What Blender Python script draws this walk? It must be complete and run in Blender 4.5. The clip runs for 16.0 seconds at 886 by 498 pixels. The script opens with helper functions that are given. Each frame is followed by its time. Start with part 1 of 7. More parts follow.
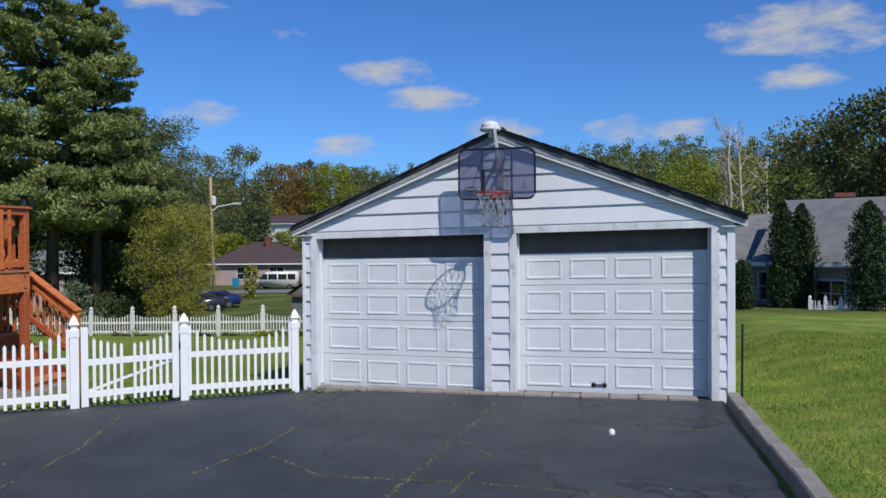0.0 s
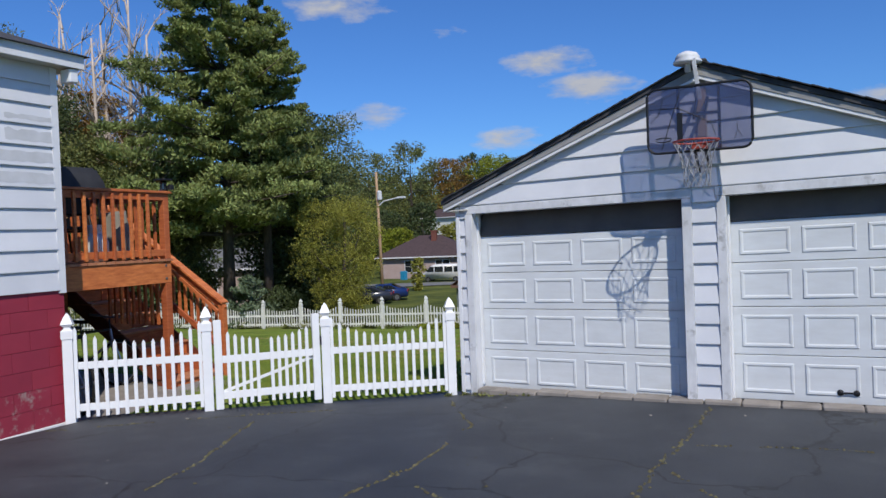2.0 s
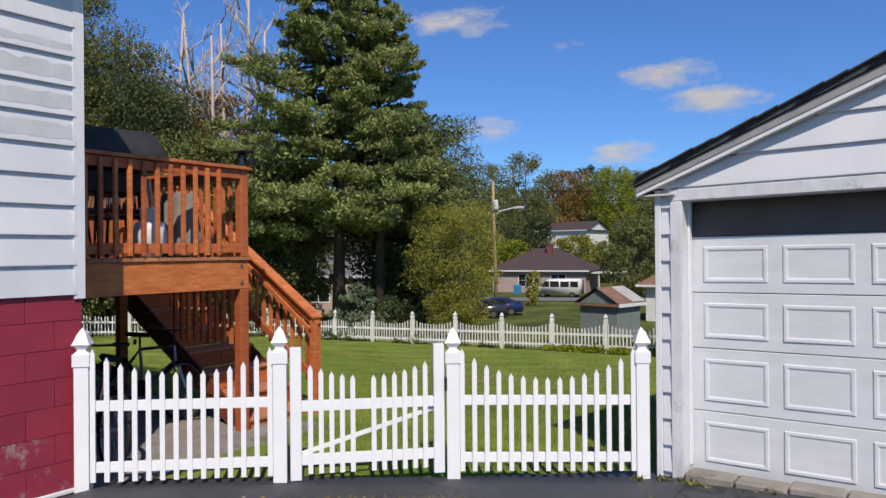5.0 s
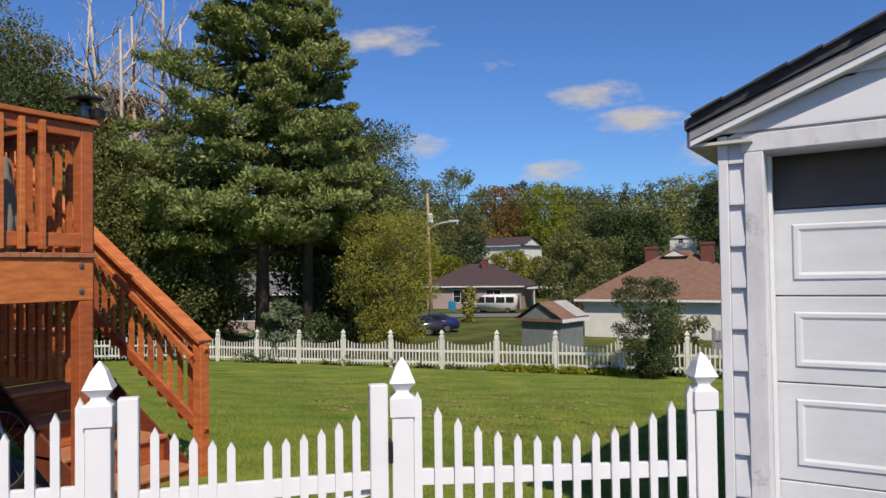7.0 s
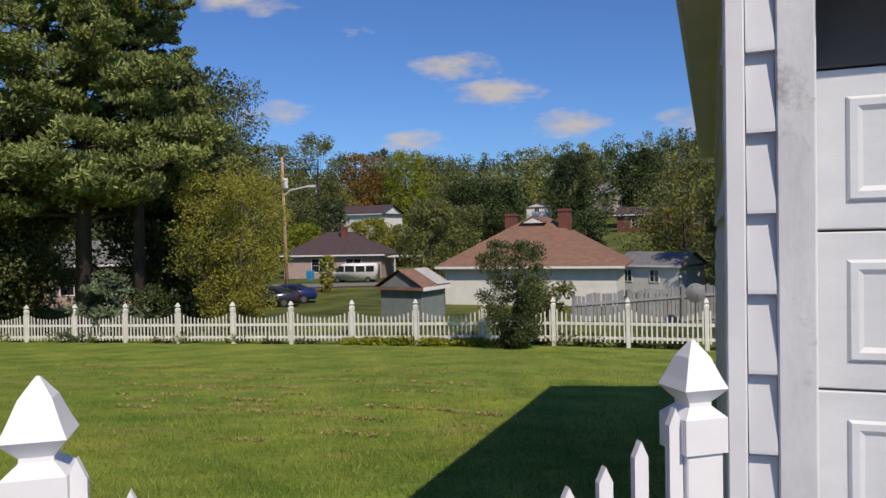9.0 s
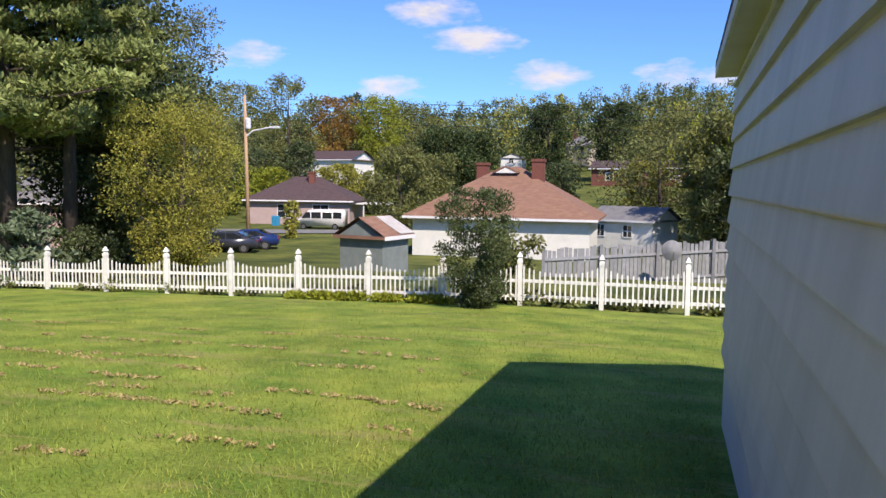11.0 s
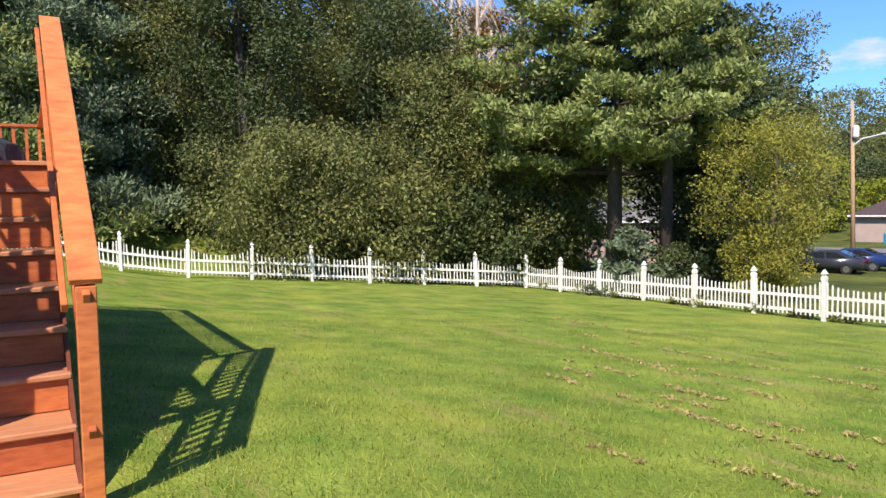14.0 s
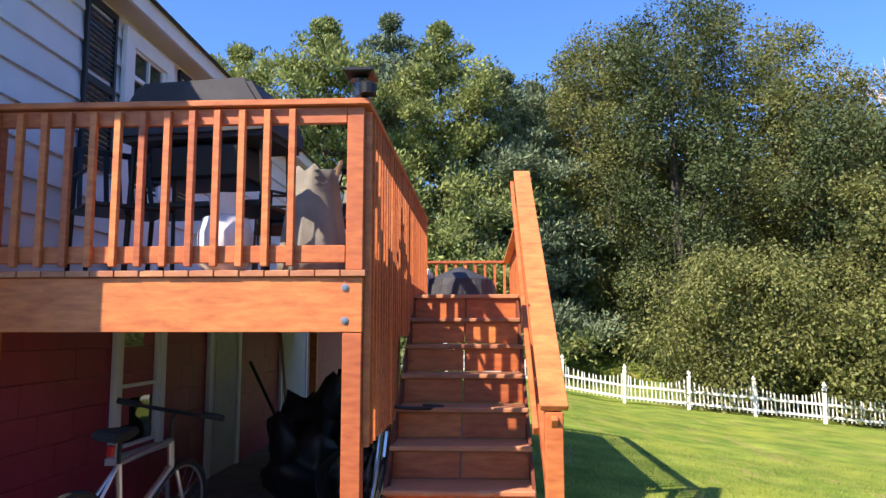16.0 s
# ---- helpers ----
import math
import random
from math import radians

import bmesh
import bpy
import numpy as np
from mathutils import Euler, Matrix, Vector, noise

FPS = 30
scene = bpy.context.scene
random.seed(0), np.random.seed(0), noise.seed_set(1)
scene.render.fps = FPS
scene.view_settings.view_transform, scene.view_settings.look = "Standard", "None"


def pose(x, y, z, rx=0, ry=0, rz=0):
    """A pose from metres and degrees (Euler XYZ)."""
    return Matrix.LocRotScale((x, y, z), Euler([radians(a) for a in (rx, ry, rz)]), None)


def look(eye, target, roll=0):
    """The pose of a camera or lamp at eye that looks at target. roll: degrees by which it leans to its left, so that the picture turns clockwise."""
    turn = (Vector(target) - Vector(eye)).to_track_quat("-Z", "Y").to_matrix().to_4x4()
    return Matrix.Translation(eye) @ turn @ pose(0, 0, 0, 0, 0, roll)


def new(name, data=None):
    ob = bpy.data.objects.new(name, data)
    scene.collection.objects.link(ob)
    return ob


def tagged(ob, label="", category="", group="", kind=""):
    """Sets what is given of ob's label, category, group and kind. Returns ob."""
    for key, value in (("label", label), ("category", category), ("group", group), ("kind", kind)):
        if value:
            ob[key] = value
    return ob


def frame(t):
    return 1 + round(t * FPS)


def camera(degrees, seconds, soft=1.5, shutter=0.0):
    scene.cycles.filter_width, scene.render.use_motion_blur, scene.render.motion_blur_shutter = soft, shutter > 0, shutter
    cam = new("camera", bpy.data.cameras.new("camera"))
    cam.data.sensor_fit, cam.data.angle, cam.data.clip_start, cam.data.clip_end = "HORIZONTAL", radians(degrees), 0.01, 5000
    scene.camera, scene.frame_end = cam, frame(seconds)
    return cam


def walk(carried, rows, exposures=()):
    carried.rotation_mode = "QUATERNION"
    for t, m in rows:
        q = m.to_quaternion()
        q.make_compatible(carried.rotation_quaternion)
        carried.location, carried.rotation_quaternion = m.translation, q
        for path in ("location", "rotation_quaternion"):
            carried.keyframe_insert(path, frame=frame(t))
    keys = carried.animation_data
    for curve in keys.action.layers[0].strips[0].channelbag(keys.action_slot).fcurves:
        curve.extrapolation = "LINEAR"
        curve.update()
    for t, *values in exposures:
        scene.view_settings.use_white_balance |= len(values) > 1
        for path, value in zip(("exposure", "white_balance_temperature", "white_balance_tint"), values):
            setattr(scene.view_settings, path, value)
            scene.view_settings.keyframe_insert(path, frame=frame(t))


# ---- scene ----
cam = camera(61.6, 16.0)
PATH = [
    (0, (4.09, -9.682, 2.064), (3.619, -7.739, 2.04), -0.4),
    (0.5, (4.014, -9.278, 1.972), (3.448, -7.359, 1.949), -1.2),
    (1, (3.895, -8.87, 1.93), (3.225, -6.985, 1.9), -1.9),
    (1.1, (3.868, -8.787, 1.93), (3.177, -6.91, 1.895), -2.1),
    (1.5, (3.731, -8.436, 1.93), (2.954, -6.594, 1.882), -2.4),
    (2, (3.484, -8.008, 1.848), (2.598, -6.216, 1.812), -2.2),
    (2.5, (3.178, -7.605, 1.825), (2.21, -5.855, 1.784), -1.6),
    (3, (2.868, -7.207, 1.782), (1.82, -5.504, 1.747), -0.8),
    (3.5, (2.578, -6.815, 1.76), (1.478, -5.145, 1.731), -0.3),
    (4, (2.281, -6.414, 1.741), (1.137, -4.773, 1.725), -0.3),
    (4.2, (2.155, -6.277, 1.735), (1.003, -4.642, 1.728), -0.3),
    (6.3, (0.794, -4.555, 1.591), (-0.292, -2.876, 1.627), -1.2),
    (6.5, (0.643, -4.348, 1.546), (-0.419, -2.653, 1.588), -0.9),
    (7, (0.343, -3.894, 1.547), (-0.644, -2.156, 1.597), -0.8),
    (7.5, (0.142, -3.488, 1.503), (-0.755, -1.701, 1.553), -0.9),
    (8, (-0.108, -3.005, 1.441), (-0.899, -1.169, 1.468), -1.1),
    (8.5, (-0.252, -2.515, 1.42), (-0.953, -0.642, 1.41), -0.9),
    (9, (-0.348, -2.05, 1.389), (-0.998, -0.159, 1.351), -1.0),
    (9.2, (-0.381, -1.847, 1.37), (-1.026, 0.045, 1.318), -1.1),
    (11.5, (-0.635, 0.161, 1.271), (-1.214, 2.064, 1.058), 1.1),
    (12, (-0.583, 0.227, 1.261), (-1.311, 2.073, 1.01), 0.0),
    (12.5, (-0.497, 0.194, 1.29), (-1.515, 1.898, 1.046), -1.5),
    (13, (-0.497, 0.159, 1.3), (-1.802, 1.661, 1.096), -2.1),
    (13.5, (-0.419, 0.18, 1.326), (-1.97, 1.432, 1.163), -1.7),
    (14, (-0.491, 0.085, 1.318), (-2.232, 1.06, 1.193), -1.0),
    (14.5, (-0.485, 0.034, 1.312), (-2.368, 0.705, 1.235), -0.4),
    (15, (-0.498, 0.001, 1.33), (-2.464, 0.372, 1.325), 0.0),
    (15.5, (-0.492, -0.012, 1.355), (-2.486, 0.091, 1.458), 0.1),
    (16, (-0.444, -0.046, 1.366), (-2.429, -0.15, 1.586), 0.0),
]
walk(cam, [(t, look(eye, target, roll)) for t, eye, target, roll in PATH],
     [(0, -0.33, 6500, 10), (2.5, -0.38, 6600, 10), (4.2, -0.25, 6900, 12), (6.3, -0.25, 7500, 13), (9.2, -0.35, 7550, 15), (11.3, 0.5, 7250, 19), (14, 0.6, 7350, 14), (16, 1.05, 7500, 16)])

# ---- world and sun ----
SUN = Vector((0.68, -0.72, 1.02)).normalized()
sun_el, sun_az = math.asin(SUN.z), math.atan2(SUN.x, SUN.y)
world = bpy.data.worlds.new("world")
scene.world = world
world.use_nodes = True
wt = world.node_tree
bg = wt.nodes["Background"]
sky = wt.nodes.new("ShaderNodeTexSky")
sky.sky_type, sky.sun_disc = "NISHITA", False
sky.sun_elevation, sky.sun_rotation = sun_el, sun_az
sky.air_density, sky.dust_density, sky.ozone_density = 1.0, 0.3, 2.5
bg.inputs["Strength"].default_value = 0.103
sun_data = bpy.data.lights.new("sun", "SUN")
sun_data.energy, sun_data.angle, sun_data.color = 4.9, radians(0.5), (1.0, 0.95, 0.87)
sun = new("sun", sun_data)
sun.matrix_world = look(SUN * 30, (0, 0, 0))

# clouds: bearing (degrees left of +y), elevation, half width, half height, strength
CLOUDS = [(17.8, 12.7, 4.5, 1.3, 1), (15, 10.6, 4.5, 1.4, 1), (9.2, 8.2, 4.5, 1.3, .9), (20.8, 7.1, 4, 1.1, .8), (-0.2, 8.1, 3.5, 1.3, .9),
          (32, 9.3, 3.5, 1.5, .8), (33.4, 17.2, 5, 1.5, .8), (-12.2, 14.2, 7, 2.5, 1), (-12.2, 11, 4, 1.2, .9), (-4, 7.9, 3.5, 1.2, .8), (25.7, 15.4, 2.5, .7, .5),
          (120, 30, 14, 4, .7), (-60, 25, 20, 5, .9), (-120, 30, 22, 6, .8), (180, 25, 20, 5, .8)]


def node(tree, kind, ins=None, **props):
    n = tree.nodes.new(kind)
    for k, v in props.items():
        setattr(n, k, v)
    for k, v in (ins or {}).items():
        if hasattr(v, "is_output"):
            tree.links.new(v, n.inputs[k])
        else:
            n.inputs[k].default_value = v
    return n


def maths(tree, op, a, b=0.0, c=0.0, clamp=False):
    n = tree.nodes.new("ShaderNodeMath")
    n.operation, n.use_clamp = op, clamp
    for i, v in enumerate((a, b, c)):
        if hasattr(v, "is_output"):
            tree.links.new(v, n.inputs[i])
        else:
            n.inputs[i].default_value = v
    return n.outputs[0]


def sky_clouds():
    tc = node(wt, "ShaderNodeTexCoord").outputs["Generated"]
    sep = node(wt, "ShaderNodeSeparateXYZ", {0: tc})
    el = maths(wt, "MULTIPLY", maths(wt, "ARCSINE", sep.outputs[2]), 57.296)
    az = maths(wt, "MULTIPLY", maths(wt, "ARCTAN2", maths(wt, "MULTIPLY", sep.outputs[0], -1), sep.outputs[1]), 57.296)
    comb = node(wt, "ShaderNodeCombineXYZ", {0: maths(wt, "MULTIPLY", az, 0.16), 1: maths(wt, "MULTIPLY", el, 0.42)}).outputs[0]
    nz = node(wt, "ShaderNodeTexNoise", {"Vector": comb, "Scale": 1.6, "Detail": 7.0, "Roughness": 0.6}).outputs["Fac"]
    total = None
    for a, e, w, h, k in CLOUDS:
        da = maths(wt, "DIVIDE", maths(wt, "WRAP", maths(wt, "SUBTRACT", az, a), 180, -180), w)
        de = maths(wt, "DIVIDE", maths(wt, "SUBTRACT", el, e), h)
        d = maths(wt, "ADD", maths(wt, "MULTIPLY", da, da), maths(wt, "MULTIPLY", de, de))
        m = maths(wt, "MULTIPLY", maths(wt, "SUBTRACT", 1.0, d, clamp=True), k)
        total = m if total is None else maths(wt, "MAXIMUM", total, m)
    v = maths(wt, "ADD", maths(wt, "MULTIPLY", total, 0.62), maths(wt, "MULTIPLY", maths(wt, "SUBTRACT", nz, 0.5), 1.5))
    v = maths(wt, "MULTIPLY", maths(wt, "SUBTRACT", v, 0.2), 2.2, clamp=True)
    v = maths(wt, "MULTIPLY", v, maths(wt, "GREATER_THAN", total, 0.001))
    tint = node(wt, "ShaderNodeMix", {0: 1.0, 6: sky.outputs[0], 7: (0.48, 0.90, 1.55, 1)}, data_type="RGBA", blend_type="MULTIPLY").outputs[2]
    shade = node(wt, "ShaderNodeMix", {0: maths(wt, "MULTIPLY", nz, 1.1, clamp=True), 6: (4.2, 4.5, 5.2, 1), 7: (7.2, 7.2, 7.3, 1)}, data_type="RGBA").outputs[2]
    out = node(wt, "ShaderNodeMix", {0: maths(wt, "MULTIPLY", v, 0.9), 6: tint, 7: shade}, data_type="RGBA").outputs[2]
    wt.links.new(out, bg.inputs["Color"])


sky_clouds()


# ---- materials ----
def mat(name, col, col2=None, scale=3.0, rough=0.6, bump=0.0, bump_scale=60.0, metal=0.0, stretch=(1, 1, 1), vary=0.0, island=0.0,
        grime=None, grime_scale=1.2, grime_lo=0.55, spec=0.4, translucent=0.0):
    """A painted, wooden, stony or leafy surface: two tones of noise, wear patches and fine relief, in metres."""
    m = bpy.data.materials.new(name)
    m.use_nodes = True
    t = m.node_tree
    b = t.nodes["Principled BSDF"]
    pos = node(t, "ShaderNodeTexCoord").outputs["Object"]
    if vary or island:
        oi = node(t, "ShaderNodeObjectInfo").outputs["Random"] if vary else node(t, "ShaderNodeNewGeometry").outputs["Random Per Island"]
    mp = node(t, "ShaderNodeMapping", {"Vector": pos, "Scale": stretch}).outputs[0]
    if vary:
        off = node(t, "ShaderNodeCombineXYZ", {0: maths(t, "MULTIPLY", oi, 37.0), 1: maths(t, "MULTIPLY", oi, 13.0)}).outputs[0]
        mp = node(t, "ShaderNodeVectorMath", {0: mp, 1: off}, operation="ADD").outputs[0]
    c = (*col, 1)
    c2 = (*(col2 or [v * 0.82 for v in col]), 1)
    n1 = node(t, "ShaderNodeTexNoise", {"Vector": mp, "Scale": scale, "Detail": 6.0, "Roughness": 0.6}).outputs["Fac"]
    f = maths(t, "MULTIPLY", maths(t, "SUBTRACT", n1, 0.32), 2.6, clamp=True)
    out = node(t, "ShaderNodeMix", {0: f, 6: c, 7: c2}, data_type="RGBA").outputs[2]
    if vary or island:
        k = vary or island
        hsv = node(t, "ShaderNodeHueSaturation", {"Color": out, "Value": maths(t, "MULTIPLY_ADD", oi, 2 * k, 1 - k),
                                                  "Hue": maths(t, "MULTIPLY_ADD", oi, 0.05 * k, 0.5 - 0.025 * k)})
        out = hsv.outputs[0]
    if grime:
        n2 = node(t, "ShaderNodeTexNoise", {"Vector": pos, "Scale": grime_scale, "Detail": 8.0, "Roughness": 0.7}).outputs["Fac"]
        g = maths(t, "MULTIPLY", maths(t, "SUBTRACT", n2, grime_lo), 9.0, clamp=True)
        out = node(t, "ShaderNodeMix", {0: g, 6: out, 7: (*grime, 1)}, data_type="RGBA").outputs[2]
    t.links.new(out, b.inputs["Base Color"])
    b.inputs["Roughness"].default_value = rough
    b.inputs["Metallic"].default_value = metal
    b.inputs["Specular IOR Level"].default_value = spec
    if bump:
        n3 = node(t, "ShaderNodeTexNoise", {"Vector": mp, "Scale": bump_scale, "Detail": 3.0}).outputs["Fac"]
        bn = node(t, "ShaderNodeBump", {"Height": n3, "Strength": 0.6, "Distance": bump})
        t.links.new(bn.outputs[0], b.inputs["Normal"])
    if translucent:
        tr = node(t, "ShaderNodeBsdfTranslucent", {"Color": out})
        mx = node(t, "ShaderNodeMixShader", {0: translucent, 1: b.outputs[0], 2: tr.outputs[0]})
        t.links.new(mx.outputs[0], t.nodes["Material Output"].inputs[0])
    return m


def glass(name, tint=(0.02, 0.025, 0.03), rough=0.03):
    m = mat(name, tint, rough=rough, spec=0.8)
    return m


M = {
    "paint": mat("white_trim_paint", (0.74, 0.75, 0.765), (0.66, 0.67, 0.69), 4, 0.5, 0.001, 40, grime=(0.45, 0.46, 0.48), grime_lo=0.66),
    "worn": mat("worn_trim_paint", (0.7, 0.71, 0.73), (0.52, 0.53, 0.54), 9, 0.6, 0.002, 50, stretch=(1, 1, .4), grime=(0.36, 0.36, 0.36), grime_scale=5, grime_lo=0.57),
    "siding": mat("lap_siding_paint", (0.68, 0.69, 0.715), (0.59, 0.605, 0.635), 2, 0.45, 0.0008, 30, vary=0.04, grime=(0.5, 0.52, 0.56), grime_lo=0.68),
    "rake": mat("grey_rake_paint", (0.24, 0.235, 0.23), (0.33, 0.325, 0.32), 6, 0.6, 0.002, 50, grime=(0.24, 0.24, 0.24), grime_scale=5, grime_lo=0.6),
    "patch": mat("bare_siding_patch", (0.47, 0.48, 0.49), (0.56, 0.57, 0.59), 6, 0.7, 0.001, 60),
    # door paint darkened: the shade under the door head is in this colour
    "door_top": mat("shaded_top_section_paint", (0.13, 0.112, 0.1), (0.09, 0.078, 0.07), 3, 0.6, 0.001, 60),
    "door": mat("garage_door_paint", (0.66, 0.69, 0.71), (0.58, 0.6, 0.61), 3, 0.42, 0.0008, 90, stretch=(1, 1, 3), grime=(0.42, 0.4, 0.36), grime_lo=0.69, grime_scale=2),
    "vinyl": mat("white_vinyl", (0.8, 0.81, 0.82), (0.74, 0.75, 0.76), 5, 0.38, grime=(0.5, 0.5, 0.45), grime_lo=0.7, grime_scale=6),
    "vinyl_old": mat("weathered_white_pickets", (0.78, 0.78, 0.75), (0.6, 0.6, 0.56), 4, 0.6, vary=0.08, grime=(0.3, 0.32, 0.24), grime_lo=0.6, grime_scale=3),
    "red": mat("barn_red_block_paint", (0.30, 0.03, 0.055), (0.24, 0.024, 0.045), 3, 0.5, 0.002, 40, vary=0.05, grime=(0.3, 0.26, 0.24), grime_lo=0.72, grime_scale=2.5),
    "red_worn": mat("peeling_red_block_paint", (0.30, 0.03, 0.055), (0.24, 0.024, 0.045), 3, 0.55, 0.002, 40, grime=(0.34, 0.3, 0.27), grime_lo=0.55, grime_scale=4),
    "wood": mat("stained_cedar", (0.6, 0.185, 0.06), (0.38, 0.092, 0.032), 2.2, 0.5, 0.0012, 30, stretch=(3, 3, 14), vary=0.22),
    "tread": mat("worn_stair_tread", (0.5, 0.22, 0.11), (0.36, 0.13, 0.065), 4, 0.6, 0.002, 30, stretch=(14, 1.5, 6), vary=0.15, grime=(0.42, 0.26, 0.17), grime_lo=0.58, grime_scale=6),
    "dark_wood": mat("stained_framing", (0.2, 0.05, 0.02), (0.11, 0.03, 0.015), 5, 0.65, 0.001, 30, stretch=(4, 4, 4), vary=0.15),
    "shingle": mat("dark_shingles", (0.035, 0.035, 0.04), (0.07, 0.07, 0.075), 14, 0.9, 0.004, 80, vary=0.2),
    "roof_brown": mat("brown_shingles", (0.26, 0.15, 0.1), (0.17, 0.09, 0.065), 2, 0.9, 0.01, 20, stretch=(1, 1, 5)),
    "roof_dark": mat("dark_brown_shingles", (0.085, 0.055, 0.055), (0.055, 0.038, 0.04), 3, 0.9, 0.01, 20),
    "roof_grey": mat("grey_shingles", (0.13, 0.13, 0.135), (0.2, 0.2, 0.2), 2, 0.9, 0.01, 12),
    "brick": mat("red_brick", (0.2, 0.07, 0.05), (0.12, 0.045, 0.035), 9, 0.85, 0.006, 25),
    "white_wall": mat("white_house_paint", (0.72, 0.72, 0.68), (0.6, 0.61, 0.58), 1.5, 0.6),
    "pink_wall": mat("pinkish_house_wall", (0.42, 0.33, 0.31), (0.36, 0.27, 0.25), 1.5, 0.7),
    "tan_wall": mat("tan_siding", (0.4, 0.37, 0.33), (0.33, 0.3, 0.27), 1.2, 0.7, stretch=(1, 1, 8)),
    "green_wall": mat("grey_green_boards", (0.2, 0.235, 0.23), (0.15, 0.18, 0.175), 3, 0.7, 0.003, 20),
    "grey_board": mat("weathered_grey_boards", (0.27, 0.28, 0.29), (0.19, 0.2, 0.21), 5, 0.8, 0.003, 30, vary=0.15),
    "black": mat("black_plastic", (0.012, 0.012, 0.014), rough=0.45),
    "cover": mat("charcoal_grill_cover", (0.022, 0.024, 0.03), (0.05, 0.052, 0.06), 3, 0.7, 0.003, 20),
    "metal": mat("dull_metal", (0.35, 0.35, 0.36), rough=0.4, metal=0.9),
    "silver": mat("silver_tube", (0.55, 0.56, 0.58), rough=0.3, metal=0.9),
    "orange": mat("rim_orange", (0.35, 0.05, 0.03), rough=0.5),
    "net": mat("net_cord", (0.45, 0.45, 0.46), (0.15, 0.15, 0.16), 30, rough=0.9),
    "pole": mat("utility_pole_wood", (0.48, 0.32, 0.19), (0.34, 0.22, 0.13), 3, 0.8, 0.004, 20, stretch=(5, 5, .6)),
    "bark": mat("dark_bark", (0.055, 0.042, 0.035), (0.1, 0.08, 0.065), 6, 0.9, 0.02, 12, stretch=(2, 2, .5)),
    "deadwood": mat("bleached_deadwood", (0.6, 0.52, 0.45), (0.4, 0.32, 0.27), 4, 0.85, 0.006, 15, stretch=(2, 2, .5)),
    "blue_car": mat("blue_car_paint", (0.012, 0.03, 0.12), rough=0.2, spec=0.7),
    "grey_car": mat("dark_grey_car_paint", (0.03, 0.033, 0.045), rough=0.2, spec=0.7),
    "white_car": mat("white_car_paint", (0.75, 0.75, 0.74), rough=0.25, spec=0.6),
    "rubber": mat("black_rubber", (0.015, 0.015, 0.015), rough=0.8),
    "glass": glass("dark_glass"),
    "concrete": mat("old_concrete", (0.3, 0.27, 0.24), (0.2, 0.18, 0.16), 5, 0.9, 0.006, 30, grime=(0.1, 0.1, 0.08), grime_lo=0.6, grime_scale=4),
    "lamp_red": mat("red_lens", (0.4, 0.01, 0.01), rough=0.3),
    "cyan": mat("blue_plastic_bin", (0.02, 0.25, 0.45), rough=0.5),
    "tin": mat("weathered_roof_metal", (0.5, 0.49, 0.46), (0.36, 0.33, 0.3), 3, 0.6, 0.003, 20, grime=(0.22, 0.13, 0.09), grime_lo=0.6),
    "leaf_deep": mat("deep_green_leaves", (0.035, 0.058, 0.018), (0.06, 0.085, 0.024), 0.6, 0.6, island=0.45, translucent=0.15, spec=0.25),
    # side wall siding: warm tone holds light bounced off the lawn, plus grime
    "side_paint": mat("weathered_bounce_lit_siding", (0.66, 0.64, 0.60), (0.54, 0.52, 0.485), 1.6, 0.55, 0.0012, 30, stretch=(1, 2.5, .5), vary=0.04, grime=(0.36, 0.34, 0.3), grime_lo=0.66, grime_scale=3),
    "road": mat("grey_road", (0.16, 0.16, 0.16), (0.2, 0.2, 0.19), 2, 0.9),
    "soffit": mat("soffit_paint", (0.6, 0.58, 0.52), (0.5, 0.48, 0.43), 3, 0.6),
    "cream": mat("off_white_door_paint", (0.5, 0.5, 0.47), (0.4, 0.4, 0.38), 6, 0.6, grime=(0.2, 0.2, 0.2), grime_lo=0.62, grime_scale=5),
    "grass_blade": mat("grass_blades", (0.13, 0.23, 0.034), (0.36, 0.37, 0.08), 1.6, 0.7, island=0.35, translucent=0.3, spec=0.2),
    "leaf_green": mat("mid_green_leaves", (0.105, 0.125, 0.04), (0.235, 0.24, 0.078), 1.5, 0.6, island=0.45, translucent=0.3, spec=0.25),
    "leaf_dark": mat("dark_green_leaves", (0.05, 0.075, 0.028), (0.1, 0.125, 0.045), 1.5, 0.55, island=0.45, translucent=0.2, spec=0.3),
    "leaf_olive": mat("yellowing_leaves", (0.32, 0.30, 0.058), (0.23, 0.235, 0.046), 1.2, 0.65, island=0.4, translucent=0.3, spec=0.2),
    "leaf_lime": mat("lime_leaves", (0.28, 0.30, 0.033), (0.18, 0.22, 0.028), 1, 0.65, island=0.35, translucent=0.3, spec=0.2),
    "leaf_rust": mat("rusty_leaves", (0.291, 0.143, 0.039), (0.218, 0.156, 0.039), 1, 0.65, island=0.4, translucent=0.3, spec=0.2),
    "needle": mat("pine_needles", (0.13, 0.17, 0.06), (0.33, 0.37, 0.12), 0.9, 0.6, island=0.4, translucent=0.25, spec=0.2),
    "needle_blue": mat("blue_green_needles", (0.10, 0.145, 0.09), (0.2, 0.25, 0.14), 0.9, 0.6, island=0.35, translucent=0.2, spec=0.2),
    "needle_dark": mat("dark_conifer_needles", (0.030, 0.054, 0.024), (0.047, 0.072, 0.026), 1.5, 0.7, island=0.4, translucent=0.1, spec=0.2),
}


